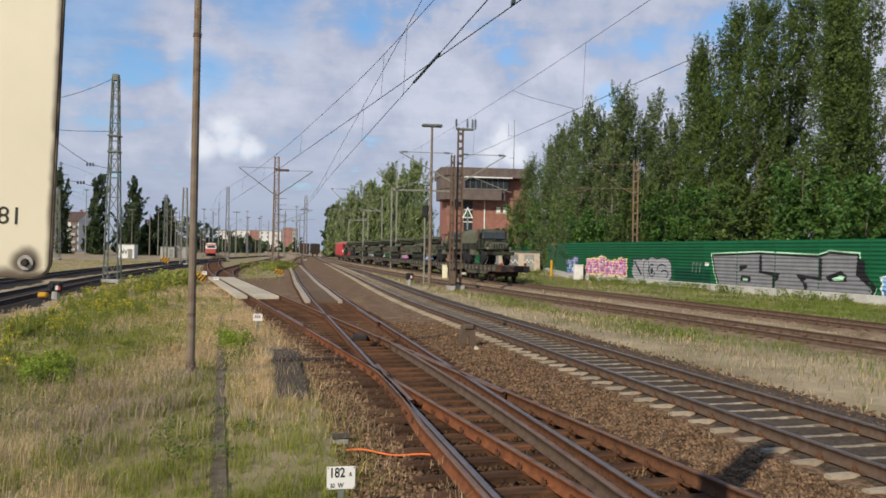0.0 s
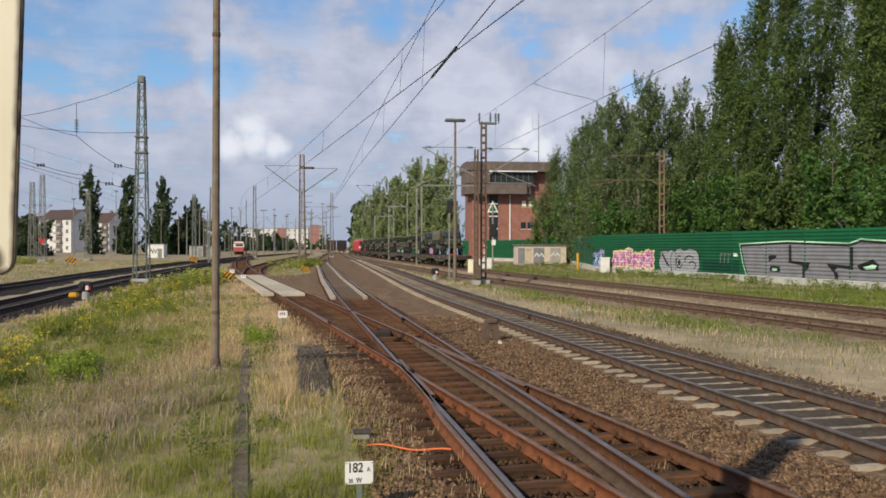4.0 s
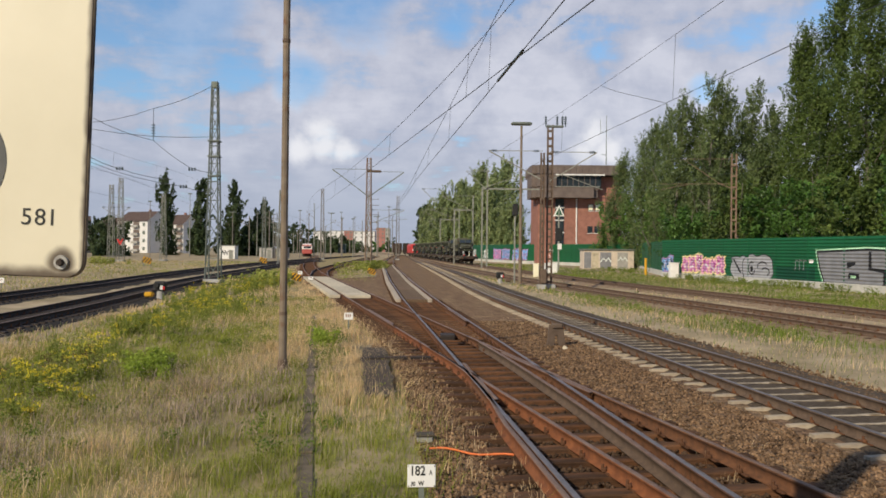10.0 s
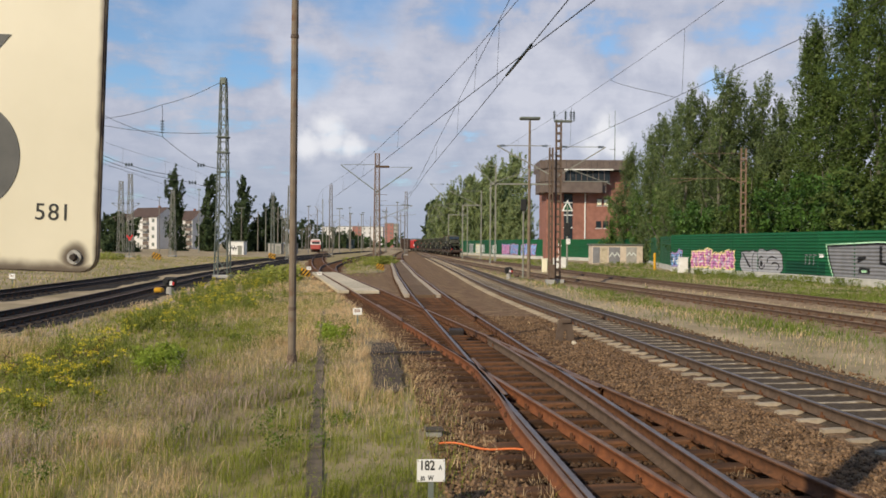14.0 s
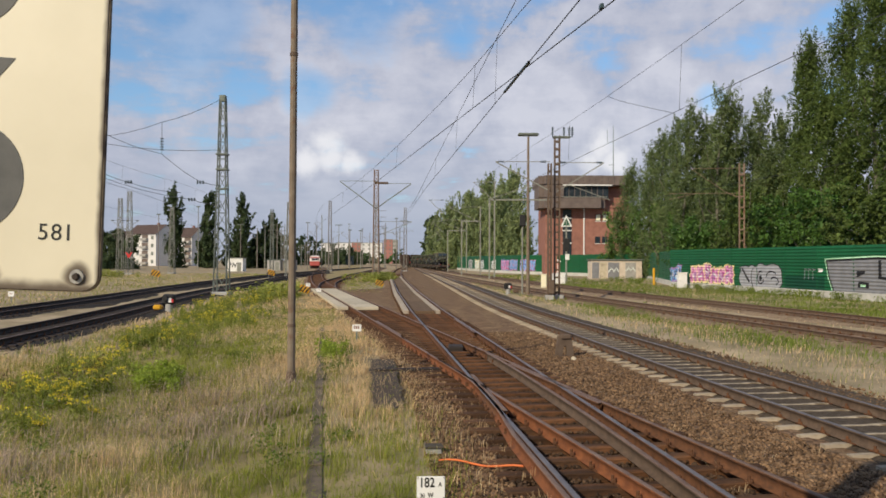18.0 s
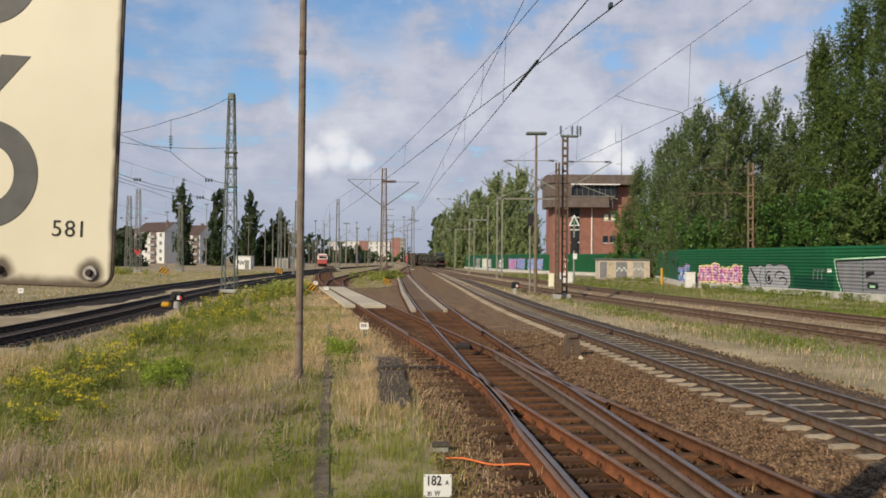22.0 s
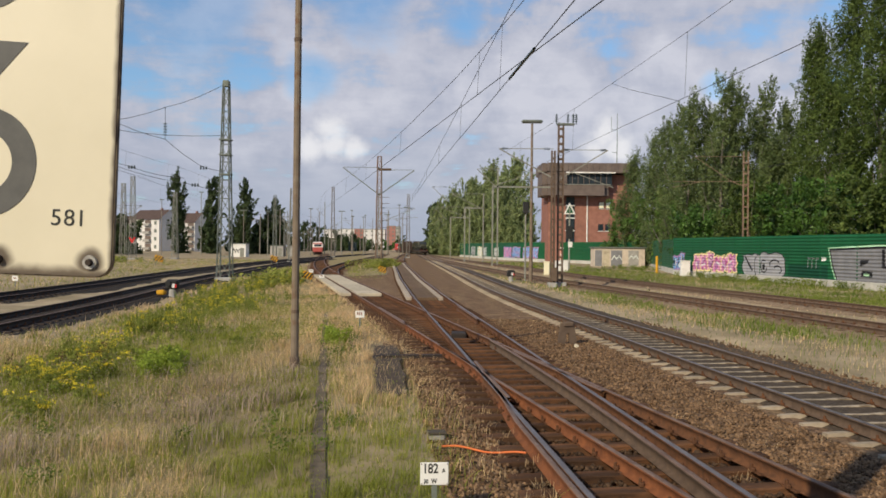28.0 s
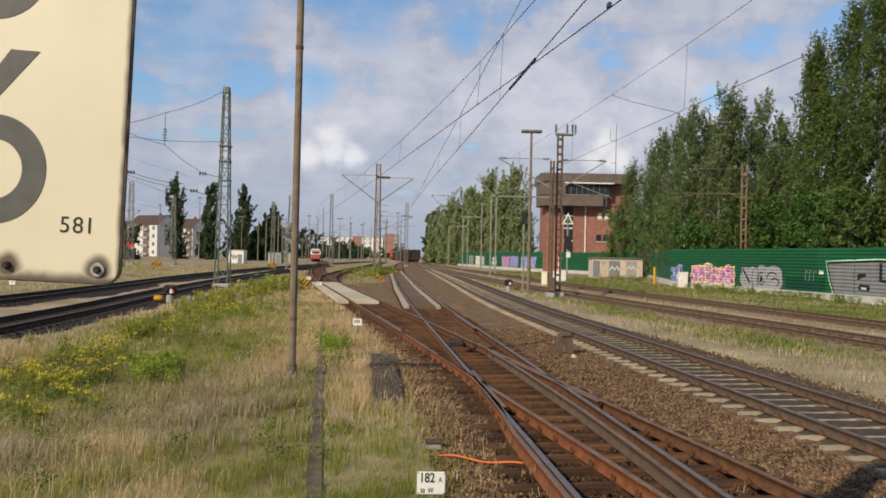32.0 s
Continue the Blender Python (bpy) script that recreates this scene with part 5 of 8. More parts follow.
def far_pieces():
    """Coloured pieces on the far stretch of the wall."""
    t = thing("wall_graffiti", pose(0, 0, 0), "pink, blue and red graffiti pieces on the distant wall", "graffiti", "", "structure")
    for (ax, ay), (bx, by), list_ in (((15, 163), (22.5, 146), ((10.0, 15.5, "spray_red", "spray_white"), (1.0, 6.5, "spray_blue", "spray_pink"))),
                                      ((10, 190), (15, 163), ((14.0, 20.0, "spray_pink", "spray_blue"), (21.0, 26.5, "spray_blue", "spray_pink"), (5, 9, "spray_white", "spray_black"))),
                                      ((4, 235), (10, 190), ((30, 36, "spray_white", "spray_yellow"), (20, 26, "silver", "spray_white"), (38, 42, "spray_white", "silver")))):
        rz = math.degrees(math.atan2(by - ay, bx - ax))
        for k, (u0, u1, a, b) in enumerate(list_):
            tag_piece(u0, u1, 0.5, 2.7, M[a], M[b], M[b], 31 + k, t, pose(ax, ay, 0, 0, 0, rz), 3)


far_pieces()


# ---- trees ----
SWAY = []


def spray_cloud(P, D, size_long, size_wide, per, leaf, rng):
    """Leaf triangles round many short twigs at P that point along D."""
    n = len(P) * per
    k = np.repeat(np.arange(len(P)), per)
    along = rng.uniform(-1, 1, n)
    girth = np.sqrt(np.clip(1 - along ** 2, 0, 1)) * np.where(along > 0, 0.75, 1.0)
    r = rng.normal(size=(n, 3))
    r /= np.linalg.norm(r, axis=1)[:, None]
    c = P[k] + D[k] * (along * size_long[k])[:, None] + r * (girth * size_wide[k] * rng.uniform(0.35, 1.0, n))[:, None]
    nrm = r * 0.7 + rng.normal(scale=0.6, size=(n, 3)) + np.array([-0.1, -0.15, 0.35])
    nrm /= np.linalg.norm(nrm, axis=1)[:, None]
    a = np.cross(nrm, rng.normal(size=(n, 3))); a /= np.linalg.norm(a, axis=1)[:, None]
    b = np.cross(nrm, a)
    q = leaf * rng.uniform(0.6, 1.45, n)[:, None]
    V = np.stack([c - a * q, c + a * q * 0.8 - b * q * 0.6, c + a * q * 0.8 + b * q * 0.6], 1).reshape(-1, 3)
    return V, np.arange(3 * n).reshape(n, 3)


def crown_profile(kind, u, seed):
    """How wide the crown is at the share u of its height."""
    if kind == "column":
        return (1 - u) ** 0.42 * min(1, 5 * u + 0.3) * (0.75 + 0.25 * math.sin(9 * u + seed))
    if kind in ("poplar", "grove"):
        return (1 - u ** 2.3) ** 0.75 * (0.62 + 0.38 * min(1, u * 4)) * (0.86 + 0.14 * math.sin(7 * u + seed))
    return math.sqrt(max(0.05, 1 - (1.7 * u - 0.75) ** 2))


def tree(at, h, spread, kind, leaves, material, label, seed, size=0.22, name="tree", low=0.12, group="trees"):
    """A tapered trunk, rising limbs, and leaves in upright sprays at the limbs' ends and along them."""
    rng = np.random.default_rng(seed)
    t = thing(name, pose(at[0], at[1], -0.15, 0, 0, 0), label, "bush" if name == "bush" else "tree", group)
    lean = rng.normal(scale=0.02, size=2) + np.array([0.025, 0])
    V, F, k = [], [], 0
    axis = lambda z: np.array([lean[0] * z + 0.15 * math.sin(z * 0.5 + seed), lean[1] * z, z])
    for i, z in enumerate(np.linspace(0, h * 0.95, 9)):
        r = max(0.03, 0.012 * h * (1 - i / 8.3))
        p = axis(z)
        for j in range(7):
            V.append((p[0] + r * math.cos(j * 0.8976), p[1] + r * math.sin(j * 0.8976), z))
        if i:
            F += [(k - 7 + j, k - 7 + (j + 1) % 7, k + (j + 1) % 7, k + j) for j in range(7)]
        k += 7
    part("trunk", mesh_np("trunk", V, F, [M["bark"]], None, True), None, t, "grey trunk")
    steep = {"poplar": 1.5, "grove": 1.25, "column": 2.6}.get(kind, 0.7)
    per = 75 if kind == "poplar" else 60
    count = leaves // per
    P, D = np.zeros((count, 3)), np.zeros((count, 3))
    limbs = max(10, min(count // 7, 60))
    ends = []
    for i in range(limbs):
        u = low + (0.97 - low) * ((i + rng.random()) / limbs)
        w = spread * 1.25 * crown_profile(kind, (u - low) / (1 - low), seed) * rng.uniform(0.55, 1.08)
        a = i * 2.4 + rng.normal(0, 0.4)
        tip = axis(u * h) + np.array([w * math.cos(a), w * math.sin(a), 0])
        foot = axis(max(0.02 * h, u * h - steep * w - 0.3))
        mid = foot * 0.45 + tip * 0.55 + np.array([w * 0.1 * math.cos(a), w * 0.1 * math.sin(a), -0.12 * w])
        ends.append((foot, mid, tip))
        if i % max(1, limbs // 14) == 0:
            v, f = tube([foot, mid, tip], 0.0036 * h * (1.15 - u), 4)
            part("limb", mesh_np("limb", v, f, [M["bark"]], None, True), None, t)
    for i in range(count):
        foot, mid, tip = ends[i % limbs]
        v = 1 - 0.85 * rng.random() ** 1.5
        q = foot * (1 - v) ** 2 + mid * 2 * v * (1 - v) + tip * v * v
        out = tip - foot
        out /= np.linalg.norm(out) + 1e-6
        P[i] = q + rng.normal(scale=(0.25 if kind in ("grove", "column") else 0.16) * spread * (1.2 - 0.6 * v), size=3) * np.array([1, 1, 1.2])
        D[i] = out * 0.7 + rng.normal(scale=0.3, size=3) + np.array([0.25, 0, 0.55 if kind != "round" else 0.1])
    D /= np.linalg.norm(D, axis=1)[:, None]
    big = spread ** 0.5 * (0.37 if kind == "poplar" else 0.36 if kind != "column" else 0.5) * rng.uniform(0.65, 1.35, count)
    V, F = spray_cloud(P, D, big * (1.75 if kind != "round" else 1.1), big * 0.72, per, size, rng)
    # shaded leaves in the heart of the crown
    m = count // 2
    pick = rng.integers(0, limbs, m)
    v = rng.uniform(0.1, 0.8, m)[:, None]
    foot, mid, tip = (np.array([ends[i][j] for i in pick]) for j in range(3))
    heart = foot * (1 - v) ** 2 + mid * 2 * v * (1 - v) + tip * v * v + rng.normal(scale=0.08 * spread, size=(m, 3))
    V2, F2 = spray_cloud(heart, np.tile((0.0, 0.0, 1.0), (m, 1)), np.full(m, 0.22 * spread), np.full(m, 0.16 * spread), 7, size * 2.3, rng)
    F = np.concatenate([F, F2 + len(V)])
    V = np.concatenate([V, V2])
    V[:, 2] = np.maximum(V[:, 2], 0.2)
    crown = part("crown", mesh_np("crown", V, F, [material]), None, t, "dense leafy crown")
    if kind == "poplar":
        SWAY.append((crown, rng.uniform(0, 6.3), rng.uniform(0.3, 0.55)))
    return t


def woods():
    k = 0
    for x, y, h, s in ((30, 90, 22.6, 3.1), (34.6, 92, 22.0, 3.0), (28.8, 99, 22, 3.4), (32.0, 91, 21.0, 3.2), (30.2, 107, 21.5, 3.4), (30.6, 114, 21.0, 3.3), (30.3, 121, 20.0, 3.3), (28.8, 128, 18.0, 3.2), (38.6, 94, 20, 2.9), (32, 99, 20, 2.8), (35.5, 103, 18.5, 3.0), (36.2, 95, 19.0, 3.2), (33.4, 84, 14.5, 3.2)):
        tree((x, y), h, s, "poplar", 17000 if x in (30, 34.6) else 25000, M["leaf_airy"], "slender poplar with an open airy top beside the signal box", 200 + k, 0.098, low=0.05, group="poplars behind the noise wall"); k += 1
    # the tall stand behind the wall: the front row is the densest
    for x, y, h, s, n in ((35.6, 81, 25.5, 3.2, 46), (38.2, 77, 28.0, 3.4, 46), (41.5, 74, 29.5, 3.6, 46), (36.5, 69, 27, 3.4, 46), (33.6, 72, 18, 3.0, 30), (44.5, 78, 29.5, 3.8, 12), (41, 63, 27, 3.6, 46), (37.5, 58, 24, 3.3, 46), (46, 68, 29, 3.8, 22),
                          (49, 76, 29, 3.8, 7), (43, 53, 26, 3.6, 30), (38.5, 47, 21.5, 3.3, 30), (50, 62, 28, 3.8, 7), (47, 50, 26, 3.8, 20), (54, 72, 28, 4, 6)):
        tree((x, y), h, s, "poplar", n * 1000, M["leaf"], "tall dense poplar swaying in the wind behind the noise wall", 100 + k, 0.094, low=0.04, group="poplars behind the noise wall"); k += 1
    for x, y, h, s in ((30.6, 123, 12.5, 3.2), (33.5, 118, 15, 3.6), (28.0, 130, 11, 2.8), (31.5, 113, 12, 3.2), (36, 112, 15, 3.8), (32, 104, 10, 3.0), (29.5, 94, 7.5, 2.6), (27.2, 86, 7.5, 2.6), (29.8, 80, 10, 3.1), (30.5, 74, 8.5, 2.9), (31.4, 68, 9.5, 3.0), (32.4, 62, 9, 3.0), (33.2, 56, 9.5, 3.0), (34, 50, 8.5, 3.0), (35.2, 44, 8, 2.8)):
        tree((x, y), h, s, "round", 12000, M["leaf_fresh"] if y > 100 else M["leaf_bright"] if k % 3 else M["leaf"], "leafy bright green bush behind the noise wall", 300 + k, 0.13, "bush", 0.04, group="bushes along the wall"); k += 1
    # far grove: its haze is in the leaf colour
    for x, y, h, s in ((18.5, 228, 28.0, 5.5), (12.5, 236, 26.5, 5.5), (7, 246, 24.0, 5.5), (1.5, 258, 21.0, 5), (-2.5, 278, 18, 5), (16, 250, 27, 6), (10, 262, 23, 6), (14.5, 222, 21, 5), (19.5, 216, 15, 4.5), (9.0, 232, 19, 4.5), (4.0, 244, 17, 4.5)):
        tree((x, y), h, s, "grove", 20000, M["leaf_hazed"], "broad light green tree, paled by painted haze, in the grove past the signal box", 400 + k, 0.235, low=0.02, group="grove trees"); k += 1
    tree((-5.5, 300), 19, 4.5, "round", 6000, M["leaf_dark"], "dark tree at the end of the grove", 460, 0.35, low=0.03, group="grove trees")
    for x, y, h, s in ((-79.5, 240, 25, 3.5), (-70.5, 242, 22.5, 3.1), (-60.5, 244, 22, 3.55), (-65, 258, 15, 5), (-55, 250, 14, 4), (-53, 252, 17, 3.4), (-75, 400, 17, 7), (-68, 410, 15, 7), (-74.5, 256, 10, 4), (-81.5, 205, 10.5, 4.5), (-98, 215, 11, 6), (-110, 220, 12, 6), (-123, 300, 13, 5.5),
                       (-130, 305, 12, 5), (-60, 440, 11, 7), (-66, 500, 9, 6), (-58, 500, 8, 6), (-72, 480, 8, 5), (-58, 262, 13, 5), (-84, 395, 16, 7), (-52, 460, 10, 7), (-57, 256, 11, 5), (-63, 250, 10, 4.5)):
        tree((x, y), h, s, "column" if s < 3.6 else "round", 7000, M["leaf_dark"], "dark slender poplar beyond the yard" if s < 3.6 else "dark round tree beyond the yard", 500 + k, 0.33, low=0.03, group="trees beyond the yard"); k += 1
    for j in range(9):
        tree((-112 + 9.5 * j, 610 + 9 * (j % 3)), 6.5 + 2 * (j * 7 % 3), 6.5, "round", 2500, M["leaf_bright"] if j % 2 else M["leaf_dark"], "green shrubbery before the white blocks", 700 + j, 0.5, "bush", 0.03, group="shrubs at the horizon")


woods()


# ---- buildings and rolling stock in the distance ----
def apartment(at, w, d, h, roof_h, floors, cols, face, label, balcony_cols=(), wall="facade", roof="tile_roof", group="houses beyond the yard"):
    t = thing("apartment_building", pose(at[0], at[1], -0.2, 0, 0, face), label, "building", group)
    part("wall", bm_box(w, d, h, (0, 0, h / 2)), M[wall], t)
    if roof_h:
        bm = bmesh.new()
        a = [bm.verts.new(v) for v in ((-w / 2 - 0.3, -d / 2 - 0.4, h), (w / 2 + 0.3, -d / 2 - 0.4, h), (w / 2 + 0.3, d / 2 + 0.4, h), (-w / 2 - 0.3, d / 2 + 0.4, h), (-w / 2 - 0.3, 0, h + roof_h), (w / 2 + 0.3, 0, h + roof_h))]
        for f in ((0, 1, 5, 4), (2, 3, 4, 5), (3, 2, 1, 0)):
            bm.faces.new([a[i] for i in f])
        bmesh.ops.recalc_face_normals(bm, faces=bm.faces)
        for s in (-1, 1):
            gb = poly_plate([(-d / 2, 0), (d / 2, 0), (0, roof_h - 0.25)], 0.2)
            part("gable", gb, M[wall], t).matrix_local = pose(s * (w / 2 - (0.2 if s > 0 else 0)), 0, h, 0, 0, 90)
            for j in range(floors):
                part("gable_window", bm_box(0.1, 1.0, 1.2, (s * (w / 2 + 0.02), 1.2, (j + 0.55) * h / floors)), M["glass"], t)
        rf = part("roof", bm, M[roof], t, "brown tiled roof")
        part("chimney", bm_box(0.8, 0.8, 1.6, (w * 0.2, 0.6, h + roof_h)), M["brick"], rf)
    else:
        part("roof", bm_box(w + 0.3, d + 0.3, 0.5, (0, 0, h + 0.2)), M["palemast"], t)
    me_w = bpy.data.meshes.new("window")
    bm = bm_box(1.3, 0.1, 1.4); bm.to_mesh(me_w); bm.free(); me_w.materials.append(M["galv"])
    for i in range(floors):
        z = (i + 0.55) * h / floors
        for j in range(cols):
            x = (j + 0.5) * w / cols - w / 2
            if j in balcony_cols:
                bm = bm_box(w / cols * 0.85, 1.3, 1.0, (x, -d / 2 - 0.6, z - 0.6))
                part("balcony", bm, M["ramp_grey"], t)
                # flat dark panel paints the shade of the recess behind the balcony
                part("loggia", bm_box(w / cols * 0.8, 0.08, h / floors * 0.72, (x, -d / 2 - 0.03, z + 0.15)), M["clad"], t, "dark panel painting the shade of a recess")
                continue
            part("window", me_w, None, t).matrix_local = pose(x, -d / 2 - 0.02, z + 0.1)
    return t


def distance_things():
    # houses beyond the yard
    apartment((-121.5, 338), 17.0, 11, 13.0, 4.2, 4, 4, -28, "pale rendered apartment house with balconies and brown roof", (0, 2))
    apartment((-107.6, 342), 13, 9, 12.0, 4.2, 4, 3, -28, "pale apartment house with grey balconies under a brown roof", (0, 2))
    apartment((-138, 365), 20, 11, 11, 4.5, 4, 6, 16, "brown-roofed pale apartment house half hidden by trees", (1, 4))
    apartment((-136, 305), 12, 10, 11, 3, 3, 4, 25, "pale blue-grey house beyond the yard", ())
    # long white blocks at the end of the yard
    for x, w, wall, floors, h in ((-98.4, 13, "facade", 5, 17.0), (-85.2, 13, "facade", 5, 17.5), (-74.6, 8, "facade_red", 5, 17.8), (-61.5, 18, "facade", 5, 17.5), (-47.5, 7.5, "facade_red", 6, 20.5), (-41.5, 4, "ramp_grey", 6, 20)):
        apartment((x, 700), w, 12, h, 0, floors, max(2, int(w / 4)), 0, "long white apartment block at the end of the yard" if wall == "facade" else "red staircase tower of a white apartment block", (), wall, "tile_roof", "white blocks at the horizon")

    # railcar standing in the yard
    t = thing("railcar", pose(-41.0, 258, -0.1, 0, 0, 10), "red and white railcar standing far in the yard", "train")
    part("body", bm_box(2.9, 24, 2.7, (0, 0, 2.2), 0.2), M["fadedred"], t)
    part("roof", bm_box(2.6, 23.5, 0.5, (0, 0, 3.7), 0.2), M["white"], t)
    part("window_band", bm_box(2.96, 24.05, 1.1, (0, 0, 2.75), 0.1), M["white"], t, "pale window band")
    part("windscreen", bm_box(2.2, 0.1, 0.6, (0, -12.05, 2.85), 0.03), M["glass"], t)
    part("underframe", bm_box(2.5, 22, 0.9, (0, 0, 0.45)), M["wagon"], t)
    # standing freight wagons
    for x, y, mt, lab in ((-14.1, 295, "wagon", "rusty brown open freight wagon standing far down the line"), (-10.4, 294, "rail_dark", "dark hopper wagon standing far down the line")):
        t = thing("freight_wagon", pose(x, y, -0.04, 0, 0, 3), lab, "freight wagon", "standing wagons")
        part("body", bm_box(3.3, 13, 3.4, (0, 0, 2.95), 0.08), M[mt], t)
        for j in range(6):
            for s in (-1, 1):
                part("side_rib", bm_box(0.1, 0.14, 2.5, (s * 1.53, -5.5 + j * 2.2, 2.5)), M[mt], t)
        part("end_rib", bm_box(2.9, 0.12, 0.14, (0, -6.55, 2.6)), M[mt], t)
        for s in (-1, 1):
            part("end_post", bm_box(0.14, 0.14, 2.6, (s * 0.8, -6.56, 2.5)), M[mt], t)
            part("buffer", bm_cyl(0.22, 0.22, 0.5, (s * 0.87, -6.8, 0.95), Matrix.Rotation(math.pi / 2, 4, "X"), 12), M["tyre"], t)
        part("frame", bm_box(2.6, 13.2, 0.35, (0, 0, 1.0)), M["wagon"], t)
        for yy in (-5.4, -3.6, 3.6, 5.4):
            for s in (-1, 1):
                part("wheel", bm_cyl(0.46, 0.46, 0.13, (s * 0.75, yy, 0.46), Matrix.Rotation(math.pi / 2, 4, "Y"), 14), M["rail_dark"], t)

    def hut(at, w, d, h, wall, label, face=0, name="relay_hut"):
        t = thing(name, pose(at[0], at[1], -0.15, 0, 0, face), label, "hut", "huts of the yard")
        part("wall", bm_box(w, d, h, (0, 0, h / 2), 0.02), M[wall], t)
        part("roof", bm_box(w + 0.3, d + 0.3, 0.16, (0, 0, h + 0.08), 0.02), M["galv"], t, "flat roof slab")
        part("door", bm_box(0.9, 0.06, 2.0, (w * 0.25, -d / 2 - 0.02, 1.05)), M["palemast"], t)
        return t
    h = hut((-46.8, 184), 3.4, 3.0, 3.0, "white", "white relay hut with dark graffiti")
    for k in range(5):
        part("scrawl", bm_box(0.14, 0.03, 0.9 + 0.3 * (k % 2), (-1.1 + k * 0.3, -1.53, 1.5), 0, None, Matrix.Rotation(0.5 * (-1) ** k, 4, "Y")), M["spray_black"], h, "dark scrawl")
    hut((-41.5, 200), 3.2, 3.0, 2.6, "ramp_grey", "grey relay hut in the yard")
    hut((-37.5, 200), 2.4, 3.0, 2.6, "ramp_grey", "grey relay hut in the yard")
    hut((-52, 450), 4, 5, 5, "insul", "small dark teal shed far down the yard")
    # concrete hut before the noise wall, with graffiti
    t = thing("switch_hut", pose(21.2, 117, -0.15), "pale concrete hut with flat roof and faded graffiti", "hut")
    part("wall", bm_box(7.3, 3.0, 2.75, (3.75, 1.6, 1.37), 0.03), M["hutwall"], t)
    part("roof", bm_box(7.7, 3.4, 0.18, (3.75, 1.6, 2.84), 0.02), M["galv"], t, "flat grey-green roof slab")
    for x0, x1, mt in ((0.2, 1.2, "silver"), (1.3, 2.3, "slab"), (2.5, 4.1, "silver"), (5.0, 6.5, "ramp_grey")):
        part("wall_panel", bm_box(x1 - x0, 0.05, 2.3, ((x0 + x1) / 2, 0.08, 1.3), 0.01), M[mt], t)
    for k in range(4):
        part("scrawl", bm_box(0.13, 0.03, 0.8, (2.8 + 0.35 * k, 0.03, 1.4), 0, None, Matrix.Rotation(0.6 * (-1) ** k, 4, "Y")), M["spray_white"], t, "white scrawl")
        part("scrawl", bm_box(0.12, 0.03, 0.7, (5.3 + 0.3 * k, 0.03, 1.5), 0, None, Matrix.Rotation(0.7 * (-1) ** k, 4, "Y")), M["spray_white"], t, "white scrawl")


distance_things()


# ---- number plate beside the camera ----
def plate_material(w, h, bolts):
    """Cream enamel, burnt brown along the rim and round the bolts."""
    m = mat("cream_enamel_plate", (0.635, 0.58, 0.425), (0.695, 0.635, 0.475), 3, 0.35, bump=0.04, fine=20, dist=0.002, spec=0.5)
    nt = m.node_tree
    N, L = nt.nodes.new, nt.links.new
    b = nt.nodes["Principled BSDF"]
    src = b.inputs["Base Color"].links[0].from_socket
    tc, sep, ns = N("ShaderNodeTexCoord"), N("ShaderNodeSeparateXYZ"), N("ShaderNodeTexNoise")
    L(tc.outputs["Object"], sep.inputs[0]); L(tc.outputs["Object"], ns.inputs["Vector"])
    ns.inputs["Scale"].default_value, ns.inputs["Detail"].default_value = 22, 6

    def math_node(op, a, b2):
        n = N("ShaderNodeMath"); n.operation = op
        for i, v in enumerate((a, b2)):
            if isinstance(v, (int, float)):
                n.inputs[i].default_value = v
            else:
                L(v, n.inputs[i])
        return n.outputs[0]
    right = math_node("MULTIPLY", math_node("SUBTRACT", w / 2, sep.outputs[0]), 1.9)
    rim = math_node("MINIMUM", right, sep.outputs[2])
    for bx, bz in bolts:
        d = N("ShaderNodeVectorMath"); d.operation = "DISTANCE"
        L(tc.outputs["Object"], d.inputs[0]); d.inputs[1].default_value = (bx, -0.005, bz)
        rim = math_node("MINIMUM", rim, math_node("SUBTRACT", d.outputs["Value"], 0.009))
    rim = math_node("ADD", rim, math_node("MULTIPLY", math_node("SUBTRACT", ns.outputs["Fac"], 0.5), 0.02))
    mr = N("ShaderNodeMapRange"); mr.interpolation_type = "SMOOTHSTEP"; L(rim, mr.inputs["Value"])
    mr.inputs["From Min"].default_value, mr.inputs["From Max"].default_value = 0.004, 0.026
    mr.inputs["To Min"].default_value, mr.inputs["To Max"].default_value = 0.93, 0.0
    mx = N("ShaderNodeMix"); mx.data_type = "RGBA"
    L(mr.outputs[0], mx.inputs[0]); L(src, mx.inputs[6]); mx.inputs[7].default_value = (0.075, 0.05, 0.032, 1)
    L(mx.outputs[2], b.inputs["Base Color"])
    return m


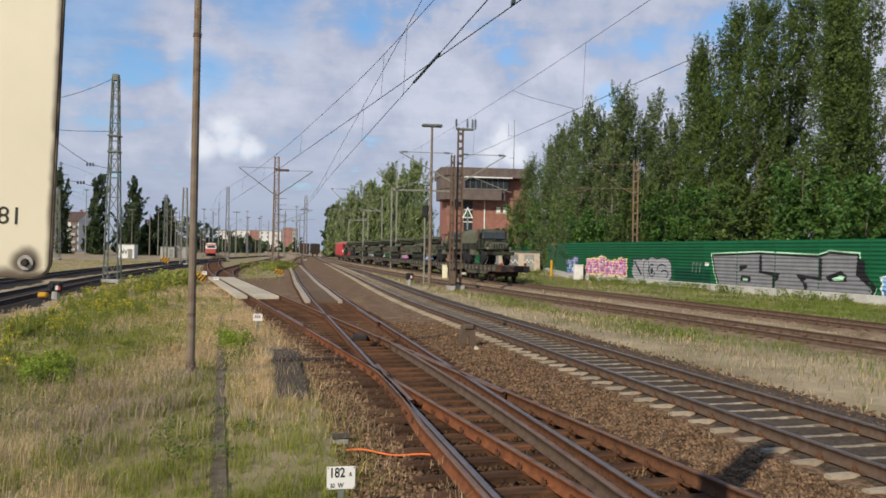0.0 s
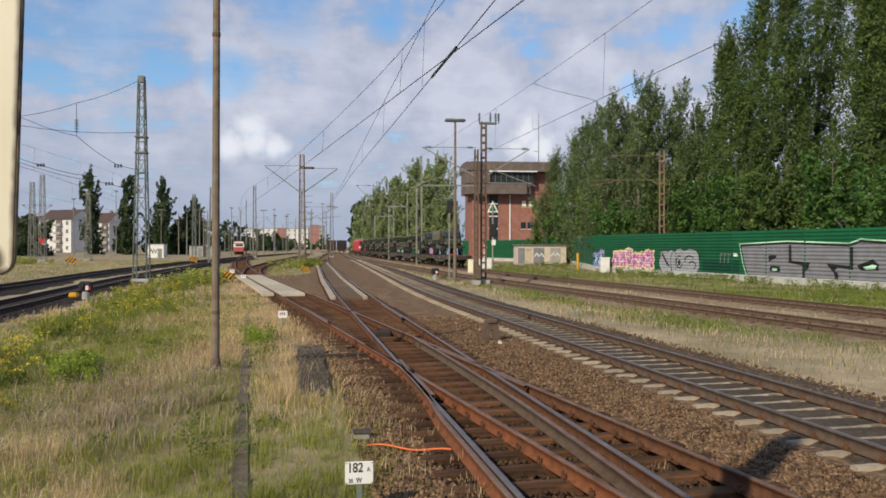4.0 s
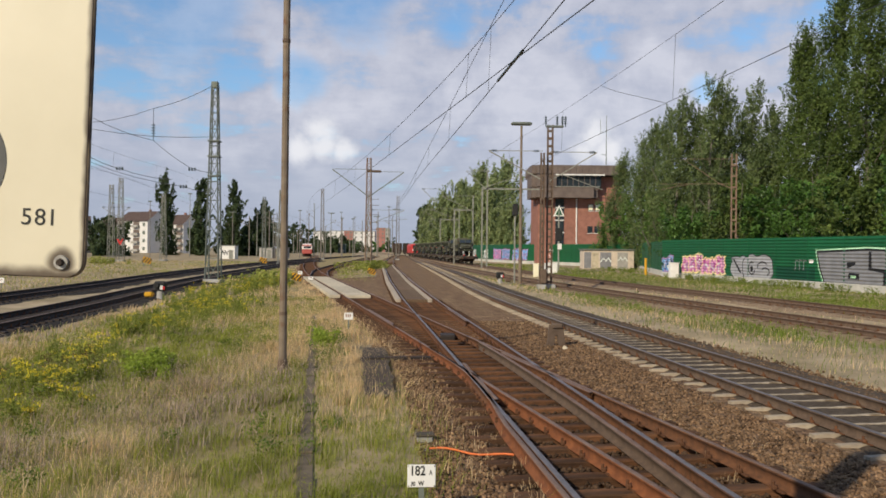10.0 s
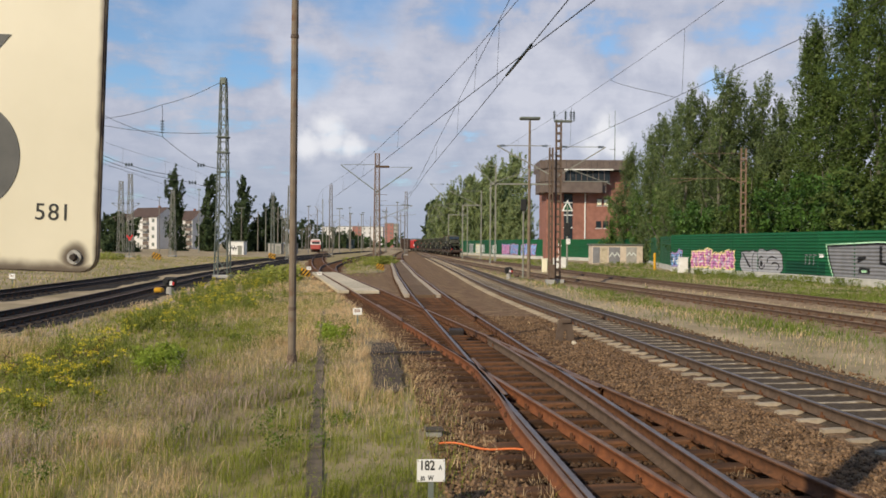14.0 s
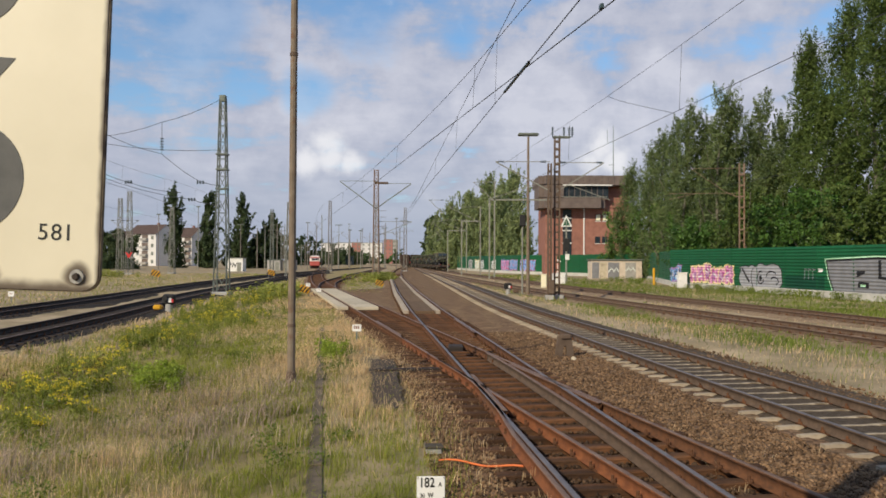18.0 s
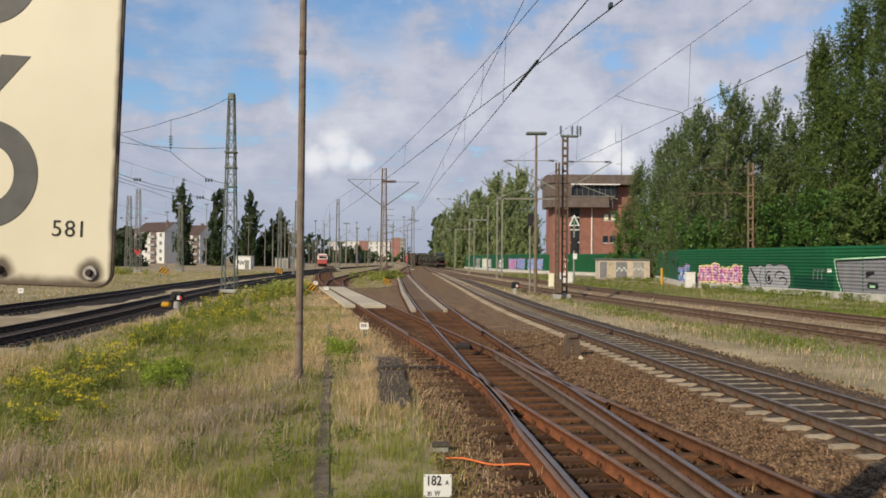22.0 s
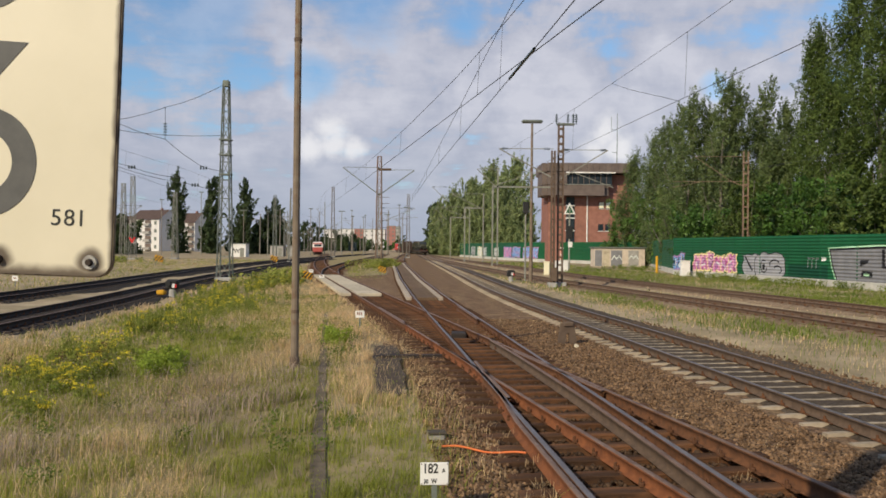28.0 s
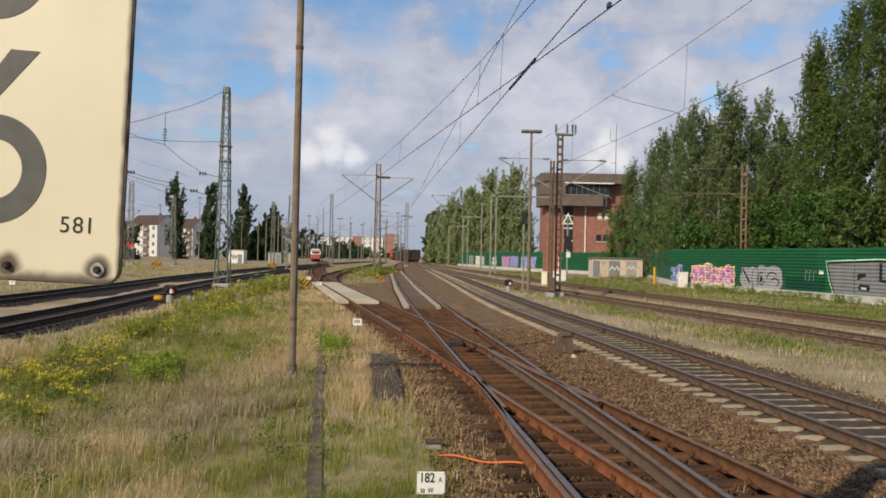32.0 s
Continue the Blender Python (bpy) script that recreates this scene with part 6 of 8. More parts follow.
def number_plate():
    th = 1.7
    c, s = math.cos(radians(th)), math.sin(radians(th))

    def on(x, z):
        dx, dz = x + 1.026, z - 2.4072
        return dx * c - dz * s, dx * s + dz * c
    t = thing("number_plate", pose(-1.020, 1.5, 2.4040, 0, th, 0), "cream enamel number plate with grey digits and rusty edges", "sign")
    w, h, r, d = 0.767, 1.05, 0.032, 0.010

    def outline(inset):
        pts = []
        for cx, cz, a0 in ((w / 2 - r, r, -90), (w / 2 - r, h - r, 0), (-w / 2 + r, h - r, 90), (-w / 2 + r, r, 180)):
            for k in range(7):
                a = radians(a0 + 15 * k)
                pts.append((cx + (r - inset) * math.cos(a), cz + (r - inset) * math.sin(a)))
        return pts
    bolts = [on(-0.682, 2.425), on(-0.851, 2.430)]
    part("backing", poly_plate(outline(0), d), M["enamel_edge"], t, "rusty weathered edge")
    face = part("face", poly_plate(outline(0.0025), 0.003), plate_material(w, h, bolts), t)
    face.matrix_local = pose(0, -d + 0.001, 0)
    front = -d - 0.0025
    x, z = on(-0.757, 2.4935)
    for k, ch in enumerate("581"):
        tx = part("small_digit", text_mesh(ch, 0.0435, 0.0004, "LEFT"), M["dark_digit"], t, "small dark digit")
        tx.matrix_local = pose(x + (0, 0.0245, 0.0462)[k], front, z, 90, 0, 0)

    def big_six(cx, cz):
        """A six with a straight slanted stem over a round bowl."""
        bm = bmesh.new()
        n = 48
        R0, R1, dep = 0.102, 0.056, 0.0008
        rings = []
        for k in range(n):
            a = 2 * math.pi * k / n
            rings.append([bm.verts.new((cx + rr * 0.97 * math.cos(a), yy, cz + rr * math.sin(a))) for rr, yy in ((R0, 0), (R0, -dep), (R1, -dep), (R1, 0))])
        for k in range(n):
            a, b = rings[k], rings[(k + 1) % n]
            for j in range(3):
                bm.faces.new((a[j], b[j], b[j + 1], a[j + 1]))
        bmesh.ops.recalc_face_normals(bm, faces=bm.faces)
        g = part("large_digit", bm, M["grey_digit"], t, "large grey digit with round bowl")
        g.matrix_local = pose(0, front, 0)
        x0, z0 = cx + 0.022, cz + 0.222
        st = part("digit_stem", poly_plate([(x0, z0 + 0.002), (x0 + 0.054, z0), (cx - 0.028, cz + 0.098), (cx - 0.094, cz + 0.03), (cx - 0.075, cz + 0.085)], 0.0008), M["grey_digit"], g)
    big_six(*on(-0.882, 2.609))
    big_six(*on(-0.882, 2.991))
    for k, (x, z) in enumerate(bolts):
        b = part("bolt", bm_cyl(0.0085, 0.0055, 0.011, (0, front - 0.006, 0), Matrix.Rotation(math.pi / 2, 4, "X"), 8), M["rail_dark"], t, "dark bolt")
        b.matrix_local = pose(x, 0, z)
        if k == 0:
            bm = bm_cyl(0.0138, 0.0128, 0.004, (0, front - 0.002, 0), Matrix.Rotation(math.pi / 2, 4, "X"), 24)
            part("washer", bm, M["steel"], b, "pale washer")
    part("mast", bm_box(0.3, 0.22, 6.6, (-0.3, 0.125, 0.75), 0.01), M["galv"], t, "grey steel mast")
    return t


number_plate()


# ---- wires ----
def catenary(f, y0, y1, label, stagger=0.0, zc=5.75, zm=((0, 7.25), (1, 7.25)), drop=10.0, gap=9.0, r=0.0075):
    """Contact wire, carrier wire at heights zm along the line, and droppers between them."""
    t = thing("overhead_line", pose(0, 0, 0), label, "overhead wire", "overhead lines")
    y = np.arange(y0, y1, 2.0)
    x = f(y) + stagger
    part("contact_wire", tube_mesh("contact_wire", np.stack([x, y, 0 * y + zc], 1), r, M["wire"]), None, t)
    height = curve([(z, at) for at, z in zm])
    zmes = np.clip(height(y), zc + 0.3, 8.6)
    part("carrier_wire", tube_mesh("carrier_wire", np.stack([x + 0.05, y, zmes], 1), r * 0.8, M["wire"]), None, t)
    for yd in np.arange(drop, min(y1, 130), gap):
        xd, zd = float(f(yd)) + stagger, float(np.interp(yd, y, zmes))
        part("dropper", tube_mesh("dropper", [(xd, yd, zc), (xd + 0.05, yd, zd)], 0.004, M["wire"], 4), None, t)
    return t


line_q = catenary(Q, -20, 280, "sagging overhead wires of the crossing track", -0.14, zm=((-20, 8.4), (15, 7.25), (32, 6.5), (40, 6.2), (60, 6.1), (80, 6.5), (105, 7.25), (140, 6.5), (170, 7.2), (225, 6.5), (280, 7.2)), drop=17.0, gap=7.5, r=0.009)
part("splice_sleeve", tube_mesh("splice_sleeve", [(float(Q(v)) - 0.14, v, 5.75) for v in np.arange(13.4, 15.9, 0.4)], 0.026, M["insul"], 8), None, line_q, "dark insulating sleeve")
line_p = catenary(P, -20, 120, "overhead wires of the rusty track", -0.33, zm=((-20, 8.2), (10, 7.0), (14, 6.87), (17.5, 6.68), (25, 6.52), (32, 6.48), (50, 6.7), (75, 7.3), (120, 6.6)), drop=17.5, gap=11.0, r=0.009)
for v, up in ((8.9, 0.05), (10.6, 0.04)):
    part("wire_clamp", bm_box(0.05, 0.12, 0.07, (float(P(v)) - 0.33, v, 5.75 + up), 0.01), M["insul"], line_p, "dark wire clamp")
part("clamp_loop", tube_mesh("clamp_loop", [(float(P(9.6 + 0.35 * math.cos(a))) - 0.33, 9.6 + 0.35 * math.cos(a), 5.87 + 0.11 * math.sin(a)) for a in np.arange(-0.2, 3.5, 0.3)], 0.012, M["insul"], 5), None, line_p, "dark jumper loop")
line_r = catenary(R, -20, 280, "overhead wires of the main line", -0.56, zm=((-20, 7.6), (15, 7.22), (18, 7.17), (28, 7.12), (54, 7.5), (85, 6.8), (120, 7.4), (160, 6.7), (200, 7.3), (280, 7.2)), drop=17.6, gap=9.5, r=0.0065)
bow = np.linspace(0, 1, 12)
part("jumper_wire", tube_mesh("jumper_wire", [(float(R(22.8 - 4.8 * u)) - 0.54, 22.8 - 4.8 * u, 7.1 - 1.35 * u - 0.06 * 4 * u * (1 - u) * (1 - u)) for u in bow], 0.006, M["wire"], 5), None, line_r, "sagging jumper wire")
catenary(S1, -5, 280, "thin overhead wires of the siding", 0.2, zm=((-5, 7.2), (25, 6.6), (54, 7.3), (85, 6.6), (120, 7.3), (160, 6.6), (200, 7.2), (280, 7.2)), r=0.006)
catenary(T2, 0, 160, "thin overhead wires over the yard", 0.2, zm=((0, 7.2), (30, 6.6), (58, 7.3), (85, 6.6), (110, 7.3), (160, 7.2)), r=0.007)
catenary(T1, 0, 280, "thin overhead wires over the yard", 0.2, zm=((0, 7.2), (30, 6.6), (58, 7.3), (85, 6.6), (110, 7.3), (170, 7.2), (280, 7.2)), r=0.007)


# ---- the army train ----
def wheel_bm(r, w, seg=18):
    bm = bm_cyl(r, r, w, (0, 0, 0), Matrix.Rotation(math.pi / 2, 4, "Y"), seg)
    bmesh.ops.bevel(bm, geom=[e for e in bm.edges if abs(e.verts[0].co.x - e.verts[1].co.x) < 1e-4], offset=min(0.04, r * 0.1), segments=1, affect="EDGES")
    bm_cyl(r * 0.45, r * 0.4, w * 1.12, (0, 0, 0), Matrix.Rotation(math.pi / 2, 4, "Y"), 10, bm)
    return bm


def flat_wagon(L=14.6):
    """Runs along local y, rail top at z = 0."""
    t = thing("flat_wagon", pose(0, 0, 0), "dark brown flat wagon with wooden deck carrying army vehicles", "flat wagon", "wagons of the army train")
    part("deck", bm_box(2.75, L, 0.12, (0, 0, 1.22)), M["planks"], t, "plank deck")
    # underframe box; its black also paints the shade below the deck
    part("underframe", bm_box(1.5, L - 5.2, 0.42, (0, 0, 0.86), 0.04), M["tyre"], t, "underframe blackened as the shade below the deck")
    part("air_tank", bm_cyl(0.2, 0.2, 1.3, (0.7, 0.6, 0.5), Matrix.Rotation(math.pi / 2, 4, "X"), 12), M["tyre"], t, "black air tank")
    for s in (-1, 1):
        bm = bm_box(0.12, L, 0.32, (s * 1.32, 0, 1.02))
        part("side_sill", bm, M["wagon_side"], t, "olive-grey side sill")
        # fish-bellied truss under the sill
        half = [(-L * 0.36, 0.88), (-L * 0.22, 0.58), (L * 0.22, 0.58), (L * 0.36, 0.88)]
        bm = bmesh.new()
        a = [[bm.verts.new((s * 1.26 + d, y, z)) for y, z in half] for d in (-0.05, 0.05)]
        bm.faces.new(a[0]); bm.faces.new(a[1][::-1])
        for k in range(4):
            bm.faces.new((a[0][k], a[0][(k + 1) % 4], a[1][(k + 1) % 4], a[1][k]))
        part("belly_truss", bm, M["wagon_side"], t)
        for k in range(3):
            part("side_plate", bm_box(0.02, 0.5, 0.16, (s * 1.385, -L * 0.3 + k * L * 0.27, 1.05)), M["steel"], t, "pale data plate")
        for k in range(9):
            part("stake", bm_box(0.09, 0.12, 0.42, (s * 1.42, -L / 2 + 1 + k * (L - 2) / 8, 1.05)), M["wagon"], t)
        part("end_beam", bm_box(2.7, 0.18, 0.42, (0, s * (L / 2), 1.02), 0.02), M["wagon"], t)
        for x in (-0.87, 0.87):
            bm = bm_cyl(0.11, 0.11, 0.5, (x, s * (L / 2 + 0.3), 1.03), Matrix.Rotation(math.pi / 2, 4, "X"), 10)
            bm_cyl(0.24, 0.24, 0.06, (x, s * (L / 2 + 0.57), 1.03), Matrix.Rotation(math.pi / 2, 4, "X"), 16, bm)
            part("buffer", bm, M["tyre"], t)
        bg = part("bogie", bm_box(2.0, 2.6, 0.3, (0, 0, 0.55), 0.04), M["wagon"], t)
        bg.matrix_local = pose(0, s * (L / 2 - 2.9), 0)
        for y in (-0.9, 0.9):
            for x in (-0.75, 0.75):
                wh = part("wheel", wheel_bm(0.46, 0.13), M["rail_dark"], bg)
                wh.matrix_local = pose(x, y, 0.46)
    return t


def army_truck(cargo):
    """Runs along local y, its cab towards -y; wheels on z = 0."""
    names = {"canvas": "canvas-topped olive army truck lashed on a flat wagon", "low": "olive army truck with bare hoops and bundles on a flat wagon"}
    t = thing("army_truck", pose(0, 0, 0), names[cargo], "truck", "army trucks on the train")
    for x in (-0.42, 0.42):
        part("chassis_rail", bm_box(0.14, 7.0, 0.26, (x, 0.2, 1.0), 0.02), M["tyre"], t)
    for x in (-0.98, 0.98):
        for y in (-2.55, 1.5, 2.85):
            wh = part("wheel", wheel_bm(0.6, 0.36, 20), M["tyre"], t)
            wh.matrix_local = pose(x, y, 0.6)
            part("rim", bm_cyl(0.27, 0.24, 0.38, (0, 0, 0), Matrix.Rotation(math.pi / 2, 4, "Y"), 12), M["army"], wh)
    part("cab", bm_box(2.35, 1.3, 0.95, (0, -1.7, 1.65), 0.1), M["army"], t)
    bm = bm_box(1.7, 1.5, 0.72, (0, -2.95, 1.55), 0.12)
    for v in bm.verts:
        if v.co.y < -3.3 and v.co.z > 1.6:
            v.co.z -= 0.12
    part("bonnet", bm, M["hull"], t)
    bm = bm_box(2.2, 1.25, 0.8, (0, -1.72, 2.5), 0.12)
    for v in bm.verts:
        if v.co.z > 2.6:
            v.co.y = -1.72 + (v.co.y + 1.72) * 0.8
            v.co.x *= 0.9
    part("cab_top", bm, M["canvas"], t, "canvas cab top")
    for x in (-0.5, 0.5):
        part("windscreen_pane", bm_box(0.88, 0.05, 0.52, (x, -2.33, 2.42), 0.01, None, Matrix.Rotation(-0.14, 4, "X")), M["glass"], t, "dark windscreen pane")
    part("bumper", bm_box(2.45, 0.22, 0.3, (0, -3.78, 0.95), 0.04), M["army"], t)
    for x in (-0.85, 0.85):
        part("headlight", bm_cyl(0.12, 0.1, 0.1, (x * 1.12, -3.6, 1.35), Matrix.Rotation(math.pi / 2, 4, "X"), 12), M["steel"], t)
        part("mirror", bm_box(0.06, 0.16, 0.35, (x * 1.5, -2.4, 2.4), 0.02), M["tyre"], t)
        part("door_window", bm_box(0.04, 0.7, 0.42, (x / 0.85 * 1.1, -1.75, 2.45), 0.01), M["glass"], t)
    part("spare_wheel", wheel_bm(0.52, 0.3), M["tyre"], t).matrix_local = pose(0.55, -0.85, 2.0, 0, 0, 90)
    for x in (-1.0, 1.0):
        part("tool_box", bm_box(0.5, 0.7, 0.45, (x, -0.1, 1.0), 0.03), M["tarp"], t)
        part("mudguard", bm_box(0.42, 2.4, 0.06, (x, 2.15, 1.2), 0.02), M["army"], t)
        part("front_mudguard", bm_box(0.46, 1.35, 0.08, (x, -2.55, 1.3), 0.03), M["army"], t)
        part("jerrycan", bm_box(0.18, 0.36, 0.48, (x * 1.12, 0.75, 1.05), 0.03), M["tarp"], t)
        part("lashing", bm_beam((x * 0.7, -3.1, 0.7), (x * 1.35, -4.1, -0.1), 0.03), M["steel"], t)
        part("rear_lashing", bm_beam((x * 0.7, 3.3, 0.8), (x * 1.35, 4.0, -0.1), 0.03), M["steel"], t)
    for k in range(5):
        part("grille_bar", bm_box(0.09, 0.05, 0.46, (-0.44 + 0.22 * k, -3.72, 1.5), 0.01), M["tyre"], t)
    part("exhaust", bm_cyl(0.07, 0.07, 1.7, (-1.05, -1.2, 2.1), None, 8), M["rail"], t)
    if cargo == "low":
        part("load_bed", bm_box(2.45, 4.3, 0.5, (0, 1.5, 1.4), 0.03), M["army"], t)
        for y in (0.2, 1.5, 2.8):
            part("hoop", tube_mesh("hoop", [(-1.2, y, 1.6), (-1.18, y, 2.4), (-0.8, y, 2.75), (0.8, y, 2.75), (1.18, y, 2.4), (1.2, y, 1.6)], 0.035, M["tyre"], 5), None, t)
        part("bundle", bm_box(2.0, 1.7, 0.8, (0, 0.9, 2.0), 0.25), M["tarp"], t)
        part("bundle", bm_box(1.6, 1.3, 0.6, (0.1, 2.6, 1.9), 0.2), M["canvas"], t)
    else:
        part("load_bed", bm_box(2.45, 4.4, 0.55, (0, 1.45, 1.55), 0.03), M["army"], t)
        # sheet over hoops: arched, sagging a little between them
        bm = bmesh.new()
        rings = []
        for k in range(9):
            y = -0.7 + 4.3 * k / 8
            sag = 0.05 * (k % 2)
            rings.append([bm.verts.new((x * (1 - sag * 0.3), y, z - sag * (z > 2.4))) for x, z in ((-1.22, 1.8), (-1.22, 2.55), (-1.05, 2.85), (-0.5, 3.02), (0.5, 3.02), (1.05, 2.85), (1.22, 2.55), (1.22, 1.8))])
        for p, q in zip(rings, rings[1:]):
            for j in range(7):
                bm.faces.new((p[j], p[j + 1], q[j + 1], q[j]))
        bm.faces.new(rings[0]); bm.faces.new(rings[-1][::-1])
        bmesh.ops.recalc_face_normals(bm, faces=bm.faces)
        part("canvas_cover", bm, M["tarp"], t, "olive-grey canvas cover")
    return t


def armoured_vehicle():
    """A tracked vehicle along local y: sloped hull, skirts, running gear, turret under a net, stowage; tracks on z = 0."""
    t = thing("armoured_vehicle", pose(0, 0, 0), "dusty olive tracked armoured vehicle lashed on a flat wagon", "armoured vehicle", "armoured vehicles on the train")
    prof = [(-3.3, 0.75), (-3.45, 1.25), (-3.2, 1.78), (1.6, 1.78), (3.5, 1.25), (3.1, 0.55), (-2.9, 0.5)]
    bm = bmesh.new()
    a = [[bm.verts.new((x, y, z)) for y, z in prof] for x in (-1.15, 1.15)]
    bm.faces.new(a[0]); bm.faces.new(a[1][::-1])
    for k in range(len(prof)):
        n = (k + 1) % len(prof)
        bm.faces.new((a[0][k], a[0][n], a[1][n], a[1][k]))
    bmesh.ops.recalc_face_normals(bm, faces=bm.faces)
    part("hull", bm, M["hull"], t)
    for s in (-1, 1):
        tr = part("track", bm_box(0.4, 6.2, 0.14, (s * 1.2, 0, 0.07), 0.03), M["tyre"], t)
        part("upper_run", bm_box(0.4, 5.9, 0.1, (s * 1.2, 0, 0.95), 0.03), M["tyre"], tr)
        for y in (-3.05, 3.05):
            part("sprocket", wheel_bm(0.36, 0.36, 14), M["tyre"], tr).matrix_local = pose(s * 1.2, y, 0.56)
        for k in range(6):
            part("road_wheel", wheel_bm(0.31, 0.3, 14), M["army"], tr).matrix_local = pose(s * 1.22, -2.3 + 0.92 * k, 0.38)
        for k in range(5):
            part("side_skirt", bm_box(0.05, 1.18, 0.62, (s * 1.45, -2.5 + 1.22 * k, 1.2), 0.015), M["hull"], t)
        part("track_guard", bm_box(0.5, 6.5, 0.06, (s * 1.22, 0, 1.55), 0.015), M["army"], t)
        part("stowage_box", bm_box(0.5, 1.1, 0.32, (s * 1.2, -2.2, 1.76), 0.03), M["tarp"], t)
        part("rear_light", bm_box(0.16, 0.05, 0.1, (s * 1.0, -3.44, 1.4)), M["fadedred"], t)
        part("lashing", bm_beam((s * 0.9, -3.3, 0.8), (s * 1.32, -4.3, -0.05), 0.03), M["steel"], t)
        part("smoke_launcher", bm_cyl(0.09, 0.09, 0.3, (s * 0.95, 1.2, 2.2), Matrix.Rotation(1.1, 4, "X"), 8), M["tyre"], t)
    for x in (-0.6, 0.6):
        part("rear_door", bm_box(0.95, 0.06, 0.75, (x, -3.42, 1.15), 0.03), M["hull"], t)
    for k in range(7):
        part("spare_track_link", bm_box(0.24, 0.08, 0.3, (-0.9 + 0.3 * k, -3.46, 0.72), 0.02), M["tarp"], t)
    bm = bm_box(2.15, 3.2, 0.7, (0, -0.2, 2.12), 0.22)
    for v in bm.verts:
        if v.co.z > 2.3:
            v.co.x *= 0.78
            v.co.y *= 0.85
    tu = part("turret", bm, M["army"], t)
    bm = bm_box(2.3, 1.7, 0.5, (0, -1.0, 2.45), 0.2)
    bmesh.ops.subdivide_edges(bm, edges=bm.edges[:], cuts=2, use_grid_fill=True)
    for v in bm.verts:
        v.co += 0.09 * Vector((noise.noise(v.co * 2.1), noise.noise(v.co * 2.3 + Vector((5, 0, 0))), noise.noise(v.co * 1.9)))
    part("camouflage_net", bm, M["canvas"], tu, "rolled dark camouflage net")
    part("gun_barrel", bm_cyl(0.075, 0.06, 3.6, (0, 3.0, 2.2), Matrix.Rotation(-math.pi / 2, 4, "X"), 10), M["army"], tu)
    part("hatch", bm_cyl(0.34, 0.34, 0.1, (0.45, 0.3, 2.52), None, 14), M["army"], tu)
    part("aerial", bm_cyl(0.012, 0.008, 1.3, (-0.8, -1.2, 3.1), None, 5), M["tyre"], tu)
    return t


def locomotive():
    t = thing("locomotive", pose(0, 0, 0), "red electric locomotive pulling the army train", "locomotive")
    L = 18.0
    bm = bm_box(2.95, L, 2.9, (0, 0, 2.45), 0.25)
    part("body", bm, M["redtrain"], t)
    part("roof", bm_box(2.3, L - 3, 0.45, (0, 0, 3.95), 0.15), M["palemast"], t)
    part("skirt", bm_box(2.8, L - 1, 0.5, (0, 0, 0.85), 0.05), M["wagon"], t)
    for s in (-1, 1):
        part("windscreen", bm_box(2.3, 0.06, 0.85, (0, s * (L / 2 + 0.01), 3.1), 0.02), M["glass"], t)
        part("front_stripe", bm_box(2.6, 0.05, 0.5, (0, s * (L / 2 + 0.01), 2.1)), M["white"], t, "white warning band")
        bg = part("bogie", bm_box(2.2, 3.6, 0.4, (0, s * 5.2, 0.6), 0.05), M["wagon"], t)
        for y in (-1.3, 1.3):
            for x in (-0.75, 0.75):
                part("wheel", wheel_bm(0.6, 0.14), M["rail_dark"], bg).matrix_local = pose(x, s * 5.2 + y, 0.6)
    return t


# rear end of the train along the siding: metres of track, by time
TRAIN = [(0, 61.0), (32, 287.0)]
_y = np.arange(-20, 700, 0.5)
_s = np.concatenate([[0], np.cumsum(np.hypot(np.diff(S2(_y)), np.diff(_y)))])
_s -= np.interp(0, _y, _s)


def on_siding(s):
    """Pose on the siding's rails, s metres of track past y = 0."""
    y = float(np.interp(s, _s, _y))
    x, slope = float(S2(y)), float(S2(y + 0.5) - S2(y - 0.5))
    return x, y, -math.degrees(math.atan(slope))


def train_rows(ahead, up=0.0, turn=0.0):
    rows = []
    for k in range(0, 65):
        t = k * 0.5
        s = np.interp(t, [r[0] for r in TRAIN], [r[1] for r in TRAIN])
        x, y, a = on_siding(s + ahead)
        rows.append((t, pose(x, y, RAIL_TOP + up, 0, 0, a + turn)))
    return rows


short_wagon, long_wagon = flat_wagon(11.2), flat_wagon(14.6)
MOVES = [(short_wagon, 6.7, 0.0, 0), (copy_thing(short_wagon, pose(0, 0, 0)), 18.9, 0.0, 0)]
for x in (-0.95, 0.95):
    part("tail_lamp", bm_cyl(0.11, 0.11, 0.06, (x, -5.72, 1.42), Matrix.Rotation(math.pi / 2, 4, "X"), 12), M["redtrain"], short_wagon, "red tail lamp disc")
MOVES += [(army_truck("canvas"), 8.2, 1.28, 0), (army_truck("low"), 19.2, 1.28, 0)]
tank0 = armoured_vehicle()
for k in range(6):
    w = long_wagon if k == 0 else copy_thing(long_wagon, pose(0, 0, 0))
    v = tank0 if k == 0 else copy_thing(tank0, pose(0, 0, 0))
    MOVES += [(w, 32.75 + 15.7 * k, 0.0, 0), (v, 32.3 + 15.7 * k + 0.4 * math.sin(k * 2.1), 1.28, 0)]
MOVES.append((locomotive(), 119.4 + 9.4, 0.0, 0))


